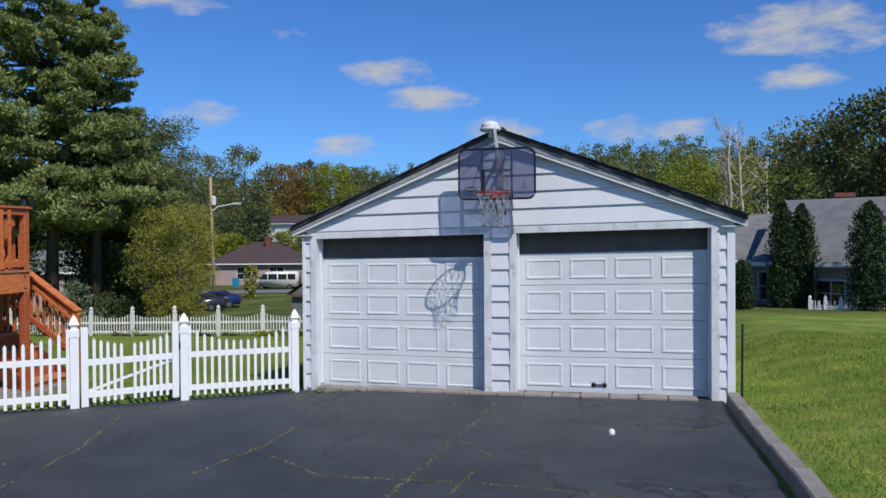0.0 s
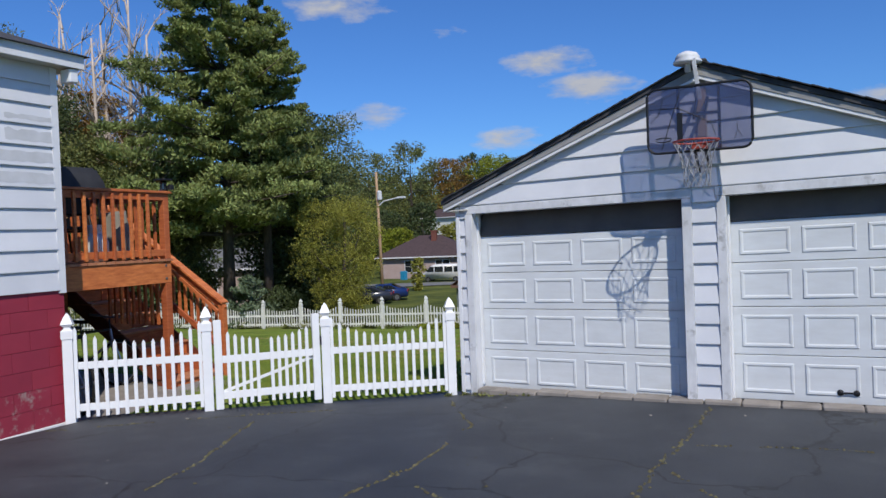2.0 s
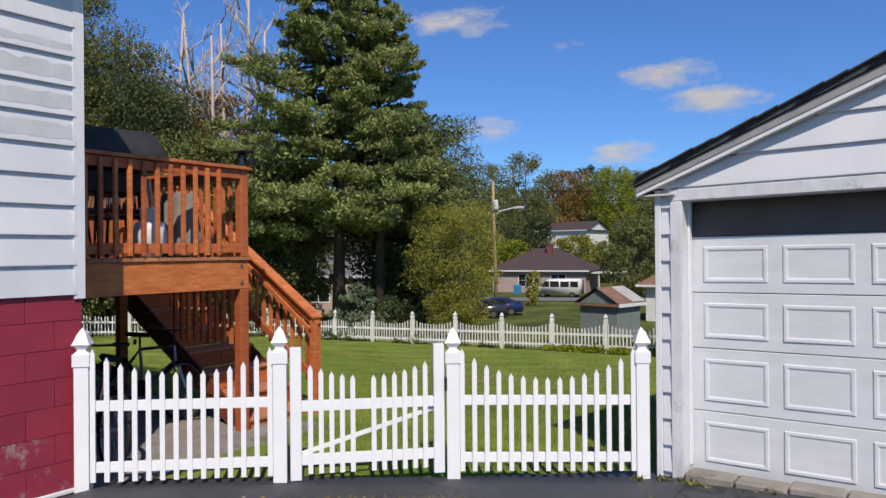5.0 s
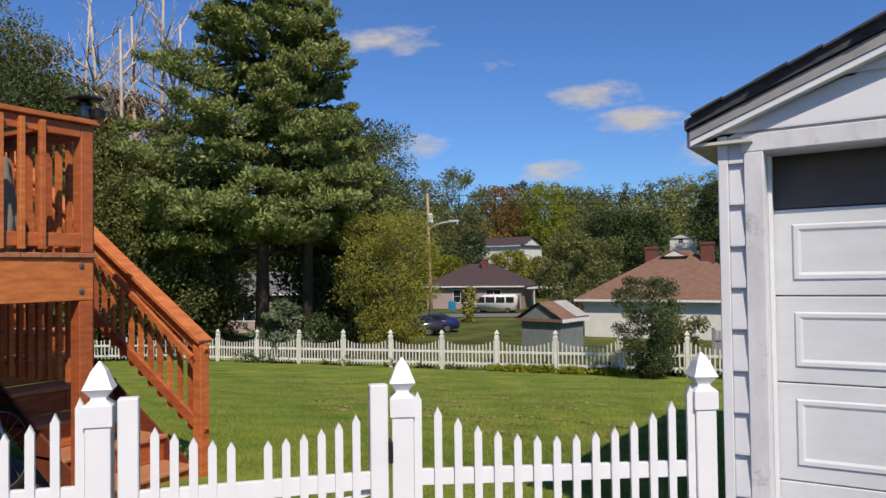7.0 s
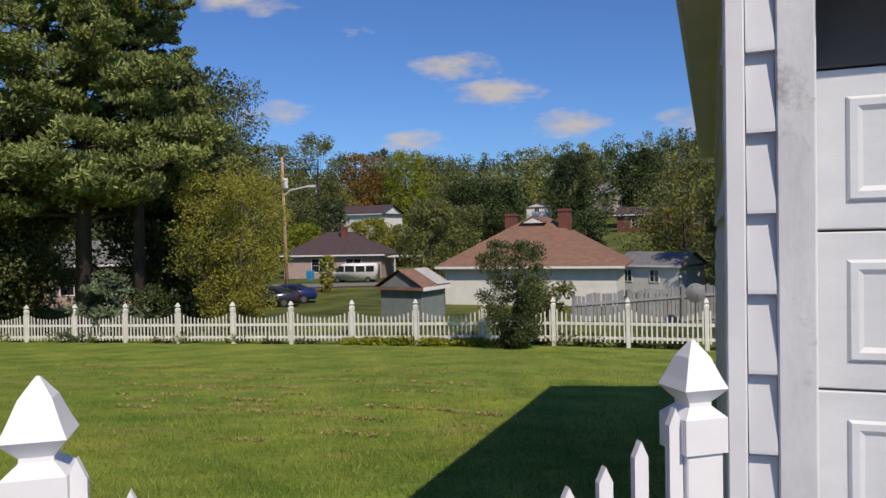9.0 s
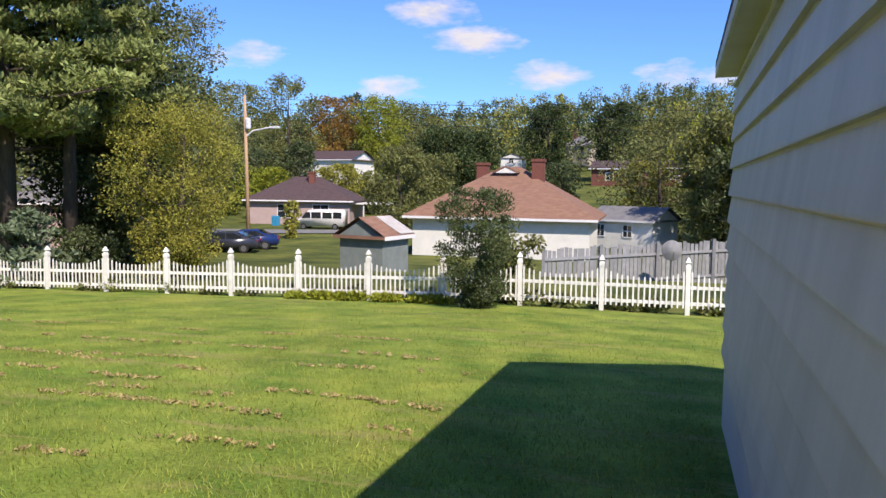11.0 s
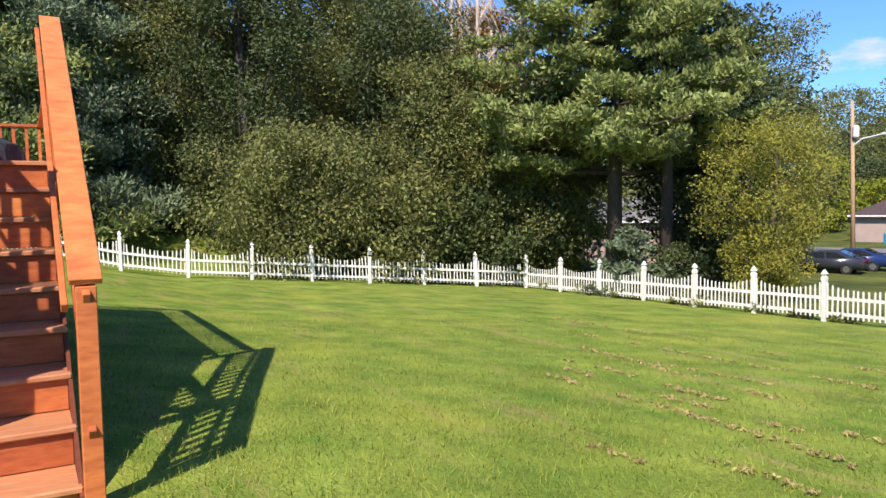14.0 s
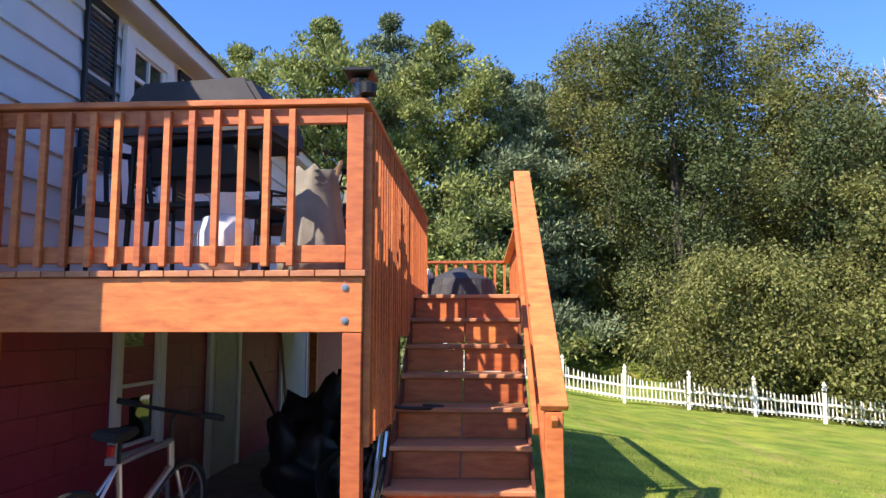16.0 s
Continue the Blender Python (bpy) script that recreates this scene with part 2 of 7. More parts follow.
def lawn_material():
    m = mat("lawn", (0.092, 0.172, 0.027), (0.25, 0.30, 0.056), 1.3, 0.95, 0.03, 45, spec=0.1)
    t = m.node_tree
    b = t.nodes["Principled BSDF"]
    base = b.inputs["Base Color"].links[0].from_socket
    pos = node(t, "ShaderNodeTexCoord").outputs["Object"]
    fine = node(t, "ShaderNodeTexNoise", {"Vector": pos, "Scale": 30.0, "Detail": 4.0, "Roughness": 0.8}).outputs["Fac"]
    wide = node(t, "ShaderNodeTexNoise", {"Vector": pos, "Scale": 1.1, "Detail": 5.0, "Roughness": 0.7}).outputs["Fac"]
    v = maths(t, "ADD", maths(t, "MULTIPLY", fine, 1.7), maths(t, "MULTIPLY", wide, 1.3))
    hsv = node(t, "ShaderNodeHueSaturation", {"Color": base, "Value": maths(t, "SUBTRACT", v, 0.5)}).outputs[0]
    mp = node(t, "ShaderNodeMapping", {"Vector": pos, "Rotation": (0, 0, radians(12)), "Scale": (0.45, 2.6, 1)}).outputs[0]
    thatch = node(t, "ShaderNodeTexNoise", {"Vector": mp, "Scale": 1.0, "Detail": 6.0, "Roughness": 0.75}).outputs["Fac"]
    g = maths(t, "MULTIPLY", maths(t, "SUBTRACT", thatch, 0.54), 9.0, clamp=True)
    out = node(t, "ShaderNodeMix", {0: maths(t, "MULTIPLY", g, 0.75), 6: hsv, 7: (0.3, 0.24, 0.1, 1)}, data_type="RGBA").outputs[2]
    # dead yellow patches, and coarse dull grass past the garden fence
    patch = node(t, "ShaderNodeTexNoise", {"Vector": pos, "Scale": 0.55, "Detail": 4.0, "Roughness": 0.6}).outputs["Fac"]
    pk = maths(t, "MULTIPLY", maths(t, "SUBTRACT", patch, 0.52), 5.0, clamp=True)
    out = node(t, "ShaderNodeMix", {0: maths(t, "MULTIPLY", pk, 0.5), 6: out, 7: (0.30, 0.31, 0.05, 1)}, data_type="RGBA").outputs[2]
    sep = node(t, "ShaderNodeSeparateXYZ", {0: pos})
    far = maths(t, "MULTIPLY", maths(t, "SUBTRACT", sep.outputs[1], 16.5), 0.5, clamp=True)
    coarse = node(t, "ShaderNodeTexNoise", {"Vector": pos, "Scale": 0.25, "Detail": 8.0, "Roughness": 0.7}).outputs["Fac"]
    ck = maths(t, "MULTIPLY", maths(t, "SUBTRACT", coarse, 0.38), 4.0, clamp=True)
    rough = node(t, "ShaderNodeMix", {0: ck, 6: (0.045, 0.065, 0.02, 1), 7: (0.15, 0.165, 0.04, 1)}, data_type="RGBA").outputs[2]
    out = node(t, "ShaderNodeMix", {0: far, 6: out, 7: rough}, data_type="RGBA").outputs[2]
    t.links.new(out, b.inputs["Base Color"])
    return m


def asphalt_material():
    m = mat("sealed_asphalt", (0.026, 0.028, 0.034), (0.05, 0.054, 0.062), 0.9, 0.62, 0.004, 160, spec=0.5)
    t = m.node_tree
    b = t.nodes["Principled BSDF"]
    base = b.inputs["Base Color"].links[0].from_socket
    pos = node(t, "ShaderNodeTexCoord").outputs["Object"]
    fine = node(t, "ShaderNodeTexNoise", {"Vector": pos, "Scale": 220.0, "Detail": 2.0}).outputs["Fac"]
    dust = node(t, "ShaderNodeTexNoise", {"Vector": pos, "Scale": 2.2, "Detail": 8.0, "Roughness": 0.65}).outputs["Fac"]
    k = maths(t, "MULTIPLY", maths(t, "SUBTRACT", dust, 0.52), 3.0, clamp=True)
    a = node(t, "ShaderNodeMix", {0: maths(t, "MULTIPLY", k, 0.45), 6: base, 7: (0.11, 0.115, 0.12, 1)}, data_type="RGBA").outputs[2]
    a = node(t, "ShaderNodeHueSaturation", {"Color": a, "Value": maths(t, "MULTIPLY_ADD", fine, 0.9, 0.55)}).outputs[0]
    vor = node(t, "ShaderNodeTexVoronoi", {"Vector": node(t, "ShaderNodeVectorMath", {0: pos, 1: node(t, "ShaderNodeTexNoise", {"Vector": pos, "Scale": 1.2, "Detail": 4.0}).outputs["Color"]}, operation="ADD").outputs[0],
                                           "Scale": 0.42}, feature="DISTANCE_TO_EDGE").outputs["Distance"]
    crack = maths(t, "LESS_THAN", vor, 0.006)
    a = node(t, "ShaderNodeMix", {0: maths(t, "MULTIPLY", crack, 0.75), 6: a, 7: (0.012, 0.012, 0.012, 1)}, data_type="RGBA").outputs[2]
    t.links.new(a, b.inputs["Base Color"])
    return m


M["lawn"], M["asphalt"] = lawn_material(), asphalt_material()


# ---- mesh helpers ----
def link(name, mesh, material, parent=None, label="", category="", group="", kind=""):
    ob = new(name, mesh)
    if material and not mesh.materials:
        mesh.materials.append(material)
    if parent:
        ob.parent = parent
    return tagged(ob, label, category, group, kind)


def part(name, bm, material, parent=None, label="", category="", group="", kind="", smooth=False):
    me = bpy.data.meshes.new(name)
    bmesh.ops.recalc_face_normals(bm, faces=bm.faces)
    bm.to_mesh(me)
    bm.free()
    if smooth:
        me.polygons.foreach_set("use_smooth", [True] * len(me.polygons))
    return link(name, me, material, parent, label, category, group, kind)


def raw(name, verts, faces, material, parent=None, label="", category="", group="", kind=""):
    me = bpy.data.meshes.new(name)
    me.from_pydata(verts, [], faces)
    me.update()
    return link(name, me, material, parent, label, category, group, kind)


def box(bm, x0, x1, y0, y1, z0, z1, bev=0.0, m=None):
    tmp = bmesh.new() if bev else bm
    vs = [tmp.verts.new((x, y, z)) for x in (x0, x1) for y in (y0, y1) for z in (z0, z1)]
    for f in ((0, 1, 3, 2), (4, 6, 7, 5), (0, 4, 5, 1), (2, 3, 7, 6), (0, 2, 6, 4), (1, 5, 7, 3)):
        tmp.faces.new([vs[i] for i in f])
    if bev:
        bmesh.ops.bevel(tmp, geom=list(tmp.edges), offset=bev, segments=1, affect="EDGES")
        me = bpy.data.meshes.new("tmp")
        tmp.to_mesh(me)
        tmp.free()
        n0 = len(bm.verts)
        bm.from_mesh(me)
        bm.verts.ensure_lookup_table()
        vs = list(bm.verts)[n0:]
        bpy.data.meshes.remove(me)
    if m is not None:
        for v in vs:
            v.co = m @ v.co
    return vs


def boxed(name, dims, material, parent=None, bev=0.004, **tags):
    bm = bmesh.new()
    box(bm, *dims, bev=bev)
    return part(name, bm, material, parent, **tags)


def beam(bm, a, b, w, h, bev=0.0, up=(0, 0, 1)):
    """A straight stick of width w and height h from a to b."""
    a, b = Vector(a), Vector(b)
    d = (b - a).normalized()
    s = d.cross(Vector(up)).normalized()
    u = s.cross(d)
    m = Matrix((( s.x, d.x, u.x, a.x), (s.y, d.y, u.y, a.y), (s.z, d.z, u.z, a.z), (0, 0, 0, 1)))
    box(bm, -w / 2, w / 2, 0, (b - a).length, -h / 2, h / 2, bev, m)


def tube(bm, pts, r0, r1=None, sides=8, closed=False):
    """A round tube along points, tapering from r0 to r1."""
    pts = [Vector(p) for p in pts]
    r1 = r0 if r1 is None else r1
    n = len(pts)
    rings = []
    for i, p in enumerate(pts):
        if closed:
            d = (pts[(i + 1) % n] - pts[i - 1]).normalized()
        else:
            d = (pts[min(i + 1, n - 1)] - pts[max(i - 1, 0)]).normalized()
        ref = Vector((0, 0, 1)) if abs(d.z) < 0.95 else Vector((1, 0, 0))
        s = d.cross(ref).normalized()
        u = s.cross(d)
        r = r0 + (r1 - r0) * i / max(1, n - 1)
        rings.append([bm.verts.new(p + s * (r * math.cos(a)) + u * (r * math.sin(a))) for a in [2 * math.pi * k / sides for k in range(sides)]])
    m = n if closed else n - 1
    for i in range(m):
        a, b = rings[i], rings[(i + 1) % n]
        for k in range(sides):
            bm.faces.new((a[k], a[(k + 1) % sides], b[(k + 1) % sides], b[k]))
    if not closed:
        bm.faces.new(rings[0])
        bm.faces.new(rings[-1])


def lathe(bm, profile, centre=(0, 0, 0), sides=16):
    """A turned body from (radius, height) pairs."""
    c = Vector(centre)
    rings = [[bm.verts.new(c + Vector((r * math.cos(2 * math.pi * k / sides), r * math.sin(2 * math.pi * k / sides), z))) for k in range(sides)] for r, z in profile]
    for a, b in zip(rings, rings[1:]):
        for k in range(sides):
            bm.faces.new((a[k], a[(k + 1) % sides], b[(k + 1) % sides], b[k]))
    bm.faces.new(rings[0])
    bm.faces.new(rings[-1])


def prism(bm, outline, y0, y1, axis="y"):
    """An outline of (u, v) pairs pushed from y0 to y1 along an axis."""
    def at(u, v, w):
        return {"y": (u, w, v), "x": (w, u, v), "z": (u, v, w)}[axis]
    a = [bm.verts.new(at(u, v, y0)) for u, v in outline]
    b = [bm.verts.new(at(u, v, y1)) for u, v in outline]
    bm.faces.new(a)
    bm.faces.new(b)
    n = len(a)
    for i in range(n):
        bm.faces.new((a[i], a[(i + 1) % n], b[(i + 1) % n], b[i]))


def empty(name, x=0, y=0, z=0, rz=0, **tags):
    e = new(name)
    e.matrix_world = pose(x, y, z, 0, 0, rz)
    return tagged(e, **tags)


def smoothstep(a, b, v):
    k = min(1.0, max(0.0, (v - a) / (b - a)))
    return k * k * (3 - 2 * k)


def ground_z(x, y):
    """Height of the land: drive, sloping lawn, valley beyond the fence, wooded hills."""
    drive = min(0.9, 0.012 * max(0.0, min(5.2, x)) + 0.03 * max(0, -y - 1))
    if y < -0.2 and x > -3.6:
        z = drive
    else:
        z = -0.05 - 0.086 * max(0.0, y) + 0.0215 * min(0, x + 3.85) * smoothstep(0, 4, y)
    if y > 17.5:
        z0 = -1.55 + 0.0215 * min(0, max(x, -24) + 3.85)
        z = z0 + (-3.6 - z0) * smoothstep(17.5, 46, y)
    if x > 5.45:
        k = smoothstep(5.45, 8, x)
        z = z * (1 - k) + (0.28 - 0.046 * min(max(y, -1), 80)) * k
    if x < -25:
        z += smoothstep(-25, -48, x) * 5.5 * (1 - smoothstep(14, 34, y))
    d = math.hypot(x, y)
    ang = math.degrees(math.atan2(-x, y))
    z += smoothstep(85, 135, y) * 5.1 + smoothstep(130, 340, y) * (21 + 9 * smoothstep(25, -5, ang))
    if d > 500:
        z -= smoothstep(500, 1400, d) * 30
    return z


def build_ground():
    def axis(lo, hi, core, step, grow):
        v, out = core[0], []
        while v <= core[1]:
            out.append(v)
            v += step
        s, v = step, core[1]
        while v < hi:
            s *= grow
            v += s
            out.append(v)
        s, v = step, core[0]
        while v > lo:
            s *= grow
            v -= s
            out.insert(0, v)
        return out
    xs = axis(-2200, 2200, (-24, 12), 0.5, 1.09)
    ys = axis(-2200, 2200, (-12, 20), 0.5, 1.08)
    verts = []
    for y in ys:
        for x in xs:
            z = ground_z(x, y)
            if y < 0.8 and -4.5 < x < 5.3 and y < fence_y(min(x, -0.4)) + 1.0:
                z -= 0.06
            if -12.3 < x < -3.7 and -2.9 < y < -0.1:
                z -= 0.12
            verts.append((x, y, z + 0.02 * noise.noise(Vector((x * 0.7, y * 0.7, 0)))))
    nx = len(xs)
    faces = [(j * nx + i, j * nx + i + 1, (j + 1) * nx + i + 1, (j + 1) * nx + i) for j in range(len(ys) - 1) for i in range(nx - 1)]
    g = raw("ground", verts, faces, M["lawn"], label="mown lawn running out to rough valley grass", category="lawn", kind="structure")
    g.data.polygons.foreach_set("use_smooth", [True] * len(g.data.polygons))


def fence_y(x):
    """The line of the front fence, from the house corner to the garage corner."""
    return -0.12 + (x + 0.4) * 0.868


build_ground()


def build_driveway():
    bm = bmesh.new()
    n, m = 40, 44
    grid = []
    for j in range(m + 1):
        row = []
        for i in range(n + 1):
            x = -3.62 + 8.9 * i / n
            top = 0.12 if x > -0.5 else fence_y(x) + 0.22
            y = -14 + (top + 14) * j / m
            row.append(bm.verts.new((x, y, ground_z(x, min(y, -0.21)) - 0.05 * smoothstep(-2.5, 0.3, y) * smoothstep(1, -1, x) + 0.012 * noise.noise(Vector((x * 0.6, y * 0.6, 3))))))
        grid.append(row)
    for j in range(m):
        for i in range(n):
            bm.faces.new((grid[j][i], grid[j][i + 1], grid[j + 1][i + 1], grid[j + 1][i]))
    ext = bmesh.ops.extrude_face_region(bm, geom=list(bm.faces))
    for v in [g for g in ext["geom"] if isinstance(g, bmesh.types.BMVert)]:
        v.co.z -= 0.12
    part("road", bm, M["asphalt"], label="dark sealed asphalt driveway with mossy cracks", category="driveway", kind="structure", smooth=False)


build_driveway()

# ---- garage ----
GX0, GX1, GD = -0.262, 5.4, 6.0
APEX = (2.52, 3.27)
EAVE = 2.166
DOORS = [(-0.072, 2.30), (2.73, 5.14)]
TOP = 2.09


def settle(ob, x0):
    """The old garage has sunk at one corner: heights grow a little to the right, the side wall runs slightly askew."""
    done = set()
    for o in ob.children:
        if o.data.name in done:
            continue
        done.add(o.data.name)
        for v in o.data.vertices:
            y, z, x = v.co.y, v.co.z, v.co.x + x0
            v.co.z += 0.02 * x * min(1.4, max(0, z) / 2.1)
            if y > 0.3:
                v.co.x += 0.016 * y


def slope_z(x):
    return EAVE + (APEX[1] - EAVE) * (1 - abs(x - APEX[0]) / (APEX[0] - GX0))


def lap_run(parent, a, b, y_out, z0, z1, step, axis="x", material="siding", thick=0.027, clip=None, name="siding_board"):
    """Overlapping boards between a and b; each board leans out at its foot. y_out: the face, facing its sign."""
    face, sgn = y_out
    z = z0
    while z < z1 - 0.01:
        zt = min(z + step, z1)
        aa, bb = (a, b) if clip is None else clip(z, z)
        if bb - aa > 0.05:
            bm = bmesh.new()
            prof = [(face + sgn * thick, z + 0.011), (face + sgn * thick, z + 0.02), (face + sgn * 0.003, zt), (face, zt), (face, z + 0.011)]
            n = 1
            if axis == "x":
                top = (aa, bb) if clip is None else clip(zt, zt)
                rings = []
                for x, xt in ((aa, top[0] if clip else aa), (bb, top[1] if clip else bb)):
                    rings.append([bm.verts.new(((x if pz < zt - 1e-4 else xt), py, pz)) for py, pz in prof])
            else:
                rings = [[bm.verts.new((py, x, pz)) for py, pz in prof] for x in (aa, bb)]
            for i in range(5):
                bm.faces.new((rings[0][i], rings[0][(i + 1) % 5], rings[1][(i + 1) % 5], rings[1][i]))
            bm.faces.new(rings[0])
            bm.faces.new(rings[1])
            part(name, bm, M[material], parent)
        z += step


def garage_door(x0, x1, group, dents):
    door = empty("garage_door", x0, 0.185, 0.0, label="off-white sectional garage door with raised panels" + (" and a black handle" if dents else ""),
                 category="garage door", group=group)
    w = x1 - x0
    z = 0.045 if dents else 0.0
    heights = [0.452, 0.477, 0.443, 0.413, 0.40] if dents else [0.47, 0.485, 0.43, 0.435, 0.42]
    z0 = z
    tilt = -0.008 if not dents else 0.004
    for k, h in enumerate(heights):
        bm = bmesh.new()
        t0 = min(z + h - 0.006, 2.2)
        box(bm, 0.0, w, 0.0, 0.045, z, t0, 0.004)
        if k < 4:
            pw = (w - 0.1 * 5) / 4
            for c in range(4):
                a = 0.1 + c * (pw + 0.1)
                outer = [(a, z + 0.075), (a + pw, z + 0.075), (a + pw, t0 - 0.075), (a, t0 - 0.075)]
                def inset(r, q):
                    return [(r[0][0] + q, r[0][1] + q), (r[1][0] - q, r[1][1] + q), (r[2][0] - q, r[2][1] - q), (r[3][0] + q, r[3][1] - q)]
                loops = [(outer, -0.0015), (inset(outer, 0.008), -0.010), (inset(outer, 0.026), -0.010), (inset(outer, 0.04), -0.002)]
                rings = [[bm.verts.new((u, yy, v)) for u, v in ring] for ring, yy in loops]
                for ra, rb in zip(rings, rings[1:]):
                    for i in range(4):
                        bm.faces.new((ra[i], ra[(i + 1) % 4], rb[(i + 1) % 4], rb[i]))
                bm.faces.new(rings[-1])
        for v in bm.verts:
            v.co.z += tilt * v.co.x
            v.co.y += 0.35 * max(0, v.co.z - z) if k == 4 else 0
            v.co.y += 0.004 * noise.noise(Vector((v.co.x * 2, k * 3.1, v.co.z * 2)))
        # top section takes the darkened paint that stands in for shade
        part("door_panel", bm, M["door_top" if k == 4 else "door"], door, "top section leaning inwards, paint darkened for the shade under the head" if k == 4 else "")
        z += h
    bm = bmesh.new()
    box(bm, 0.01, w - 0.01, -0.004, 0.05, z0 - 0.016, z0 + 0.006, 0.004)
    for v in bm.verts:
        v.co.z += tilt * v.co.x
    part("bottom_seal", bm, M["black"], door, "perished black rubber seal")
    if dents:
        bm = bmesh.new()
        for dx in (0, 0.14):
            lathe(bm, [(0.026, 0.0), (0.03, 0.012), (0.014, 0.02)], (0, 0, 0), 12)
            for v in list(bm.verts)[-36:]:
                v.co = Vector((0.98 + dx + v.co.x, -0.004 - v.co.z, 0.16 + v.co.y))
        box(bm, 0.98, 1.12, -0.028, -0.018, 0.152, 0.168, 0.003)
        part("handle", bm, M["black"], door, "black pull handle")
    return door


def build_garage():
    g = empty("garage", GX0, 0, 0, label="detached two-door garage with pale lap siding and a low gable roof", category="garage")
    def p(name, bm, m, **k):
        bm.transform(Matrix.Translation((-GX0, 0, 0)))
        return part(name, bm, m, g, **k)
    # front wall with two real openings
    yb = 0.24
    cols = [(GX0, DOORS[0][0]), (2.30, 2.73), (5.14, GX1)]
    for a, b in cols:
        bm = bmesh.new()
        box(bm, a, b, 0.0, yb, -0.1, TOP)
        p("wall_pier", bm, M["siding"])
    bm = bmesh.new()
    gable = [(GX0, TOP), (GX1, TOP), (GX1, EAVE), APEX, (GX0, EAVE)]
    prism(bm, gable, 0.0, yb)
    p("gable_wall", bm, M["siding"])
    for nm, x0, x1 in (("left_wall", GX0, GX0 + 0.12), ("right_wall", GX1 - 0.12, GX1)):
        boxed(nm, (x0 - GX0, x1 - GX0, yb, GD, -0.6, EAVE), M["siding"], g)
    bm = bmesh.new()
    prism(bm, [(GX0, -0.7), (GX1, -0.7), (GX1, EAVE), APEX, (GX0, EAVE)], GD - 0.12, GD)
    p("rear_wall", bm, M["siding"])
    boxed("garage_floor", (0.01, GX1 - GX0 - 0.01, 0.26, GD - 0.13, -0.1, 0.02), M["concrete"], g)
    # roof: two slabs with overhang
    th, ov, oy = 0.05, 0.155, 0.13
    for sgn, nm in ((-1, "roof_slope"), (1, "roof_slope")):
        xe = GX0 - ov if sgn < 0 else GX1 + ov
        k = (APEX[1] - EAVE) / (APEX[0] - GX0)
        ze = APEX[1] + 0.11 - k * abs(xe - APEX[0])
        bm = bmesh.new()
        prism(bm, [(APEX[0], APEX[1] + 0.11), (xe, ze), (xe, ze + th), (APEX[0], APEX[1] + 0.11 + th)], -oy, GD + oy)
        p(nm, bm, M["shingle"])
        xr = xe + sgn * -0.02
        bm = bmesh.new()
        prism(bm, [(APEX[0], APEX[1] + 0.105), (xr, ze - 0.002), (xr, ze - 0.047), (APEX[0], APEX[1] + 0.025)], -oy + 0.02, -oy + 0.045)
        p("rake_board", bm, M["rake"], label="grey weathered rake board")
        bm = bmesh.new()
        prism(bm, [(APEX[0], APEX[1] + 0.023), (xr, ze - 0.049), (xr, ze - 0.078), (APEX[0], APEX[1] - 0.012)], -oy + 0.028, -oy + 0.05)
        p("rake_trim", bm, M["paint"])
        bm = bmesh.new()
        prism(bm, [(APEX[0], APEX[1] - 0.005), (xr, ze - 0.062), (xr, ze - 0.078), (APEX[0], APEX[1] - 0.02)], -oy + 0.05, -0.029)
        p("rake_soffit", bm, M["soffit"])
        bm = bmesh.new()
        prism(bm, [(xe + sgn * -0.02, ze - 0.005), (xe + sgn * -0.30, ze - 0.005 + k * 0), (xe + sgn * -0.30, ze - 0.02), (xe + sgn * -0.02, ze - 0.02)], -oy + 0.05, GD + oy - 0.05)
        for v in bm.verts:
            v.co.z -= 0.06
        p("soffit", bm, M["soffit"])
        bm = bmesh.new()
        box(bm, min(xe, xe - sgn * 0.02), max(xe, xe - sgn * 0.02), -oy + 0.051, GD + oy - 0.03, ze - 0.08, ze - 0.002, 0.002)
        p("fascia", bm, M["worn"])
        bm = bmesh.new()
        xw = GX0 if sgn < 0 else GX1
        # ragged shingle edge along the front rake
        x = APEX[0]
        i = 0
        while abs(x - xe) > 0.12:
            x2 = x + sgn * 0.145
            za = APEX[1] + 0.165 - k * abs(x - APEX[0])
            zb = APEX[1] + 0.165 - k * abs(x2 - APEX[0])
            j = 0.012 * ((i * 7) % 3)
            bmv = [(x, za), (x2, zb - 0.008), (x2, zb + 0.004), (x, za + 0.01)]
            prism(bm, bmv, -oy - 0.025 - j, 0.4)
            x, i = x2, i + 1
        p("shingle_edge", bm, M["shingle"], kind="stuff")
    boxed("ridge_cap", (APEX[0] - GX0 - 0.08, APEX[0] - GX0 + 0.08, -oy - 0.02, GD + oy, APEX[1] + 0.145, APEX[1] + 0.178), M["shingle"], g, 0.01)
    # trim: frieze, posts beside the doors, corner boards
    def t(nm, x0, x1, y0, y1, z0, z1, m="paint", **k):
        return boxed(nm, (x0 - GX0, x1 - GX0, y0, y1, z0, z1), M[m], g, 0.004, **k)
    for a, b in DOORS:
        t("door_head", a - 0.1, b + 0.1, -0.03, 0.0, TOP, TOP + 0.088, "worn", label="worn white head board")
        t("door_jamb", a - 0.09, a - 0.001, -0.03, 0.18, -0.04, TOP - 0.002, "worn", label="scuffed white jamb board")
        t("door_jamb", b + 0.001, b + 0.1, -0.03, 0.18, -0.04, TOP - 0.002, "worn", label="scuffed white jamb board")
        t("door_stop", a, a + 0.02, 0.11, 0.175, 0.05, TOP - 0.002)
        t("door_stop", b - 0.02, b, 0.11, 0.175, 0.05, TOP - 0.002)
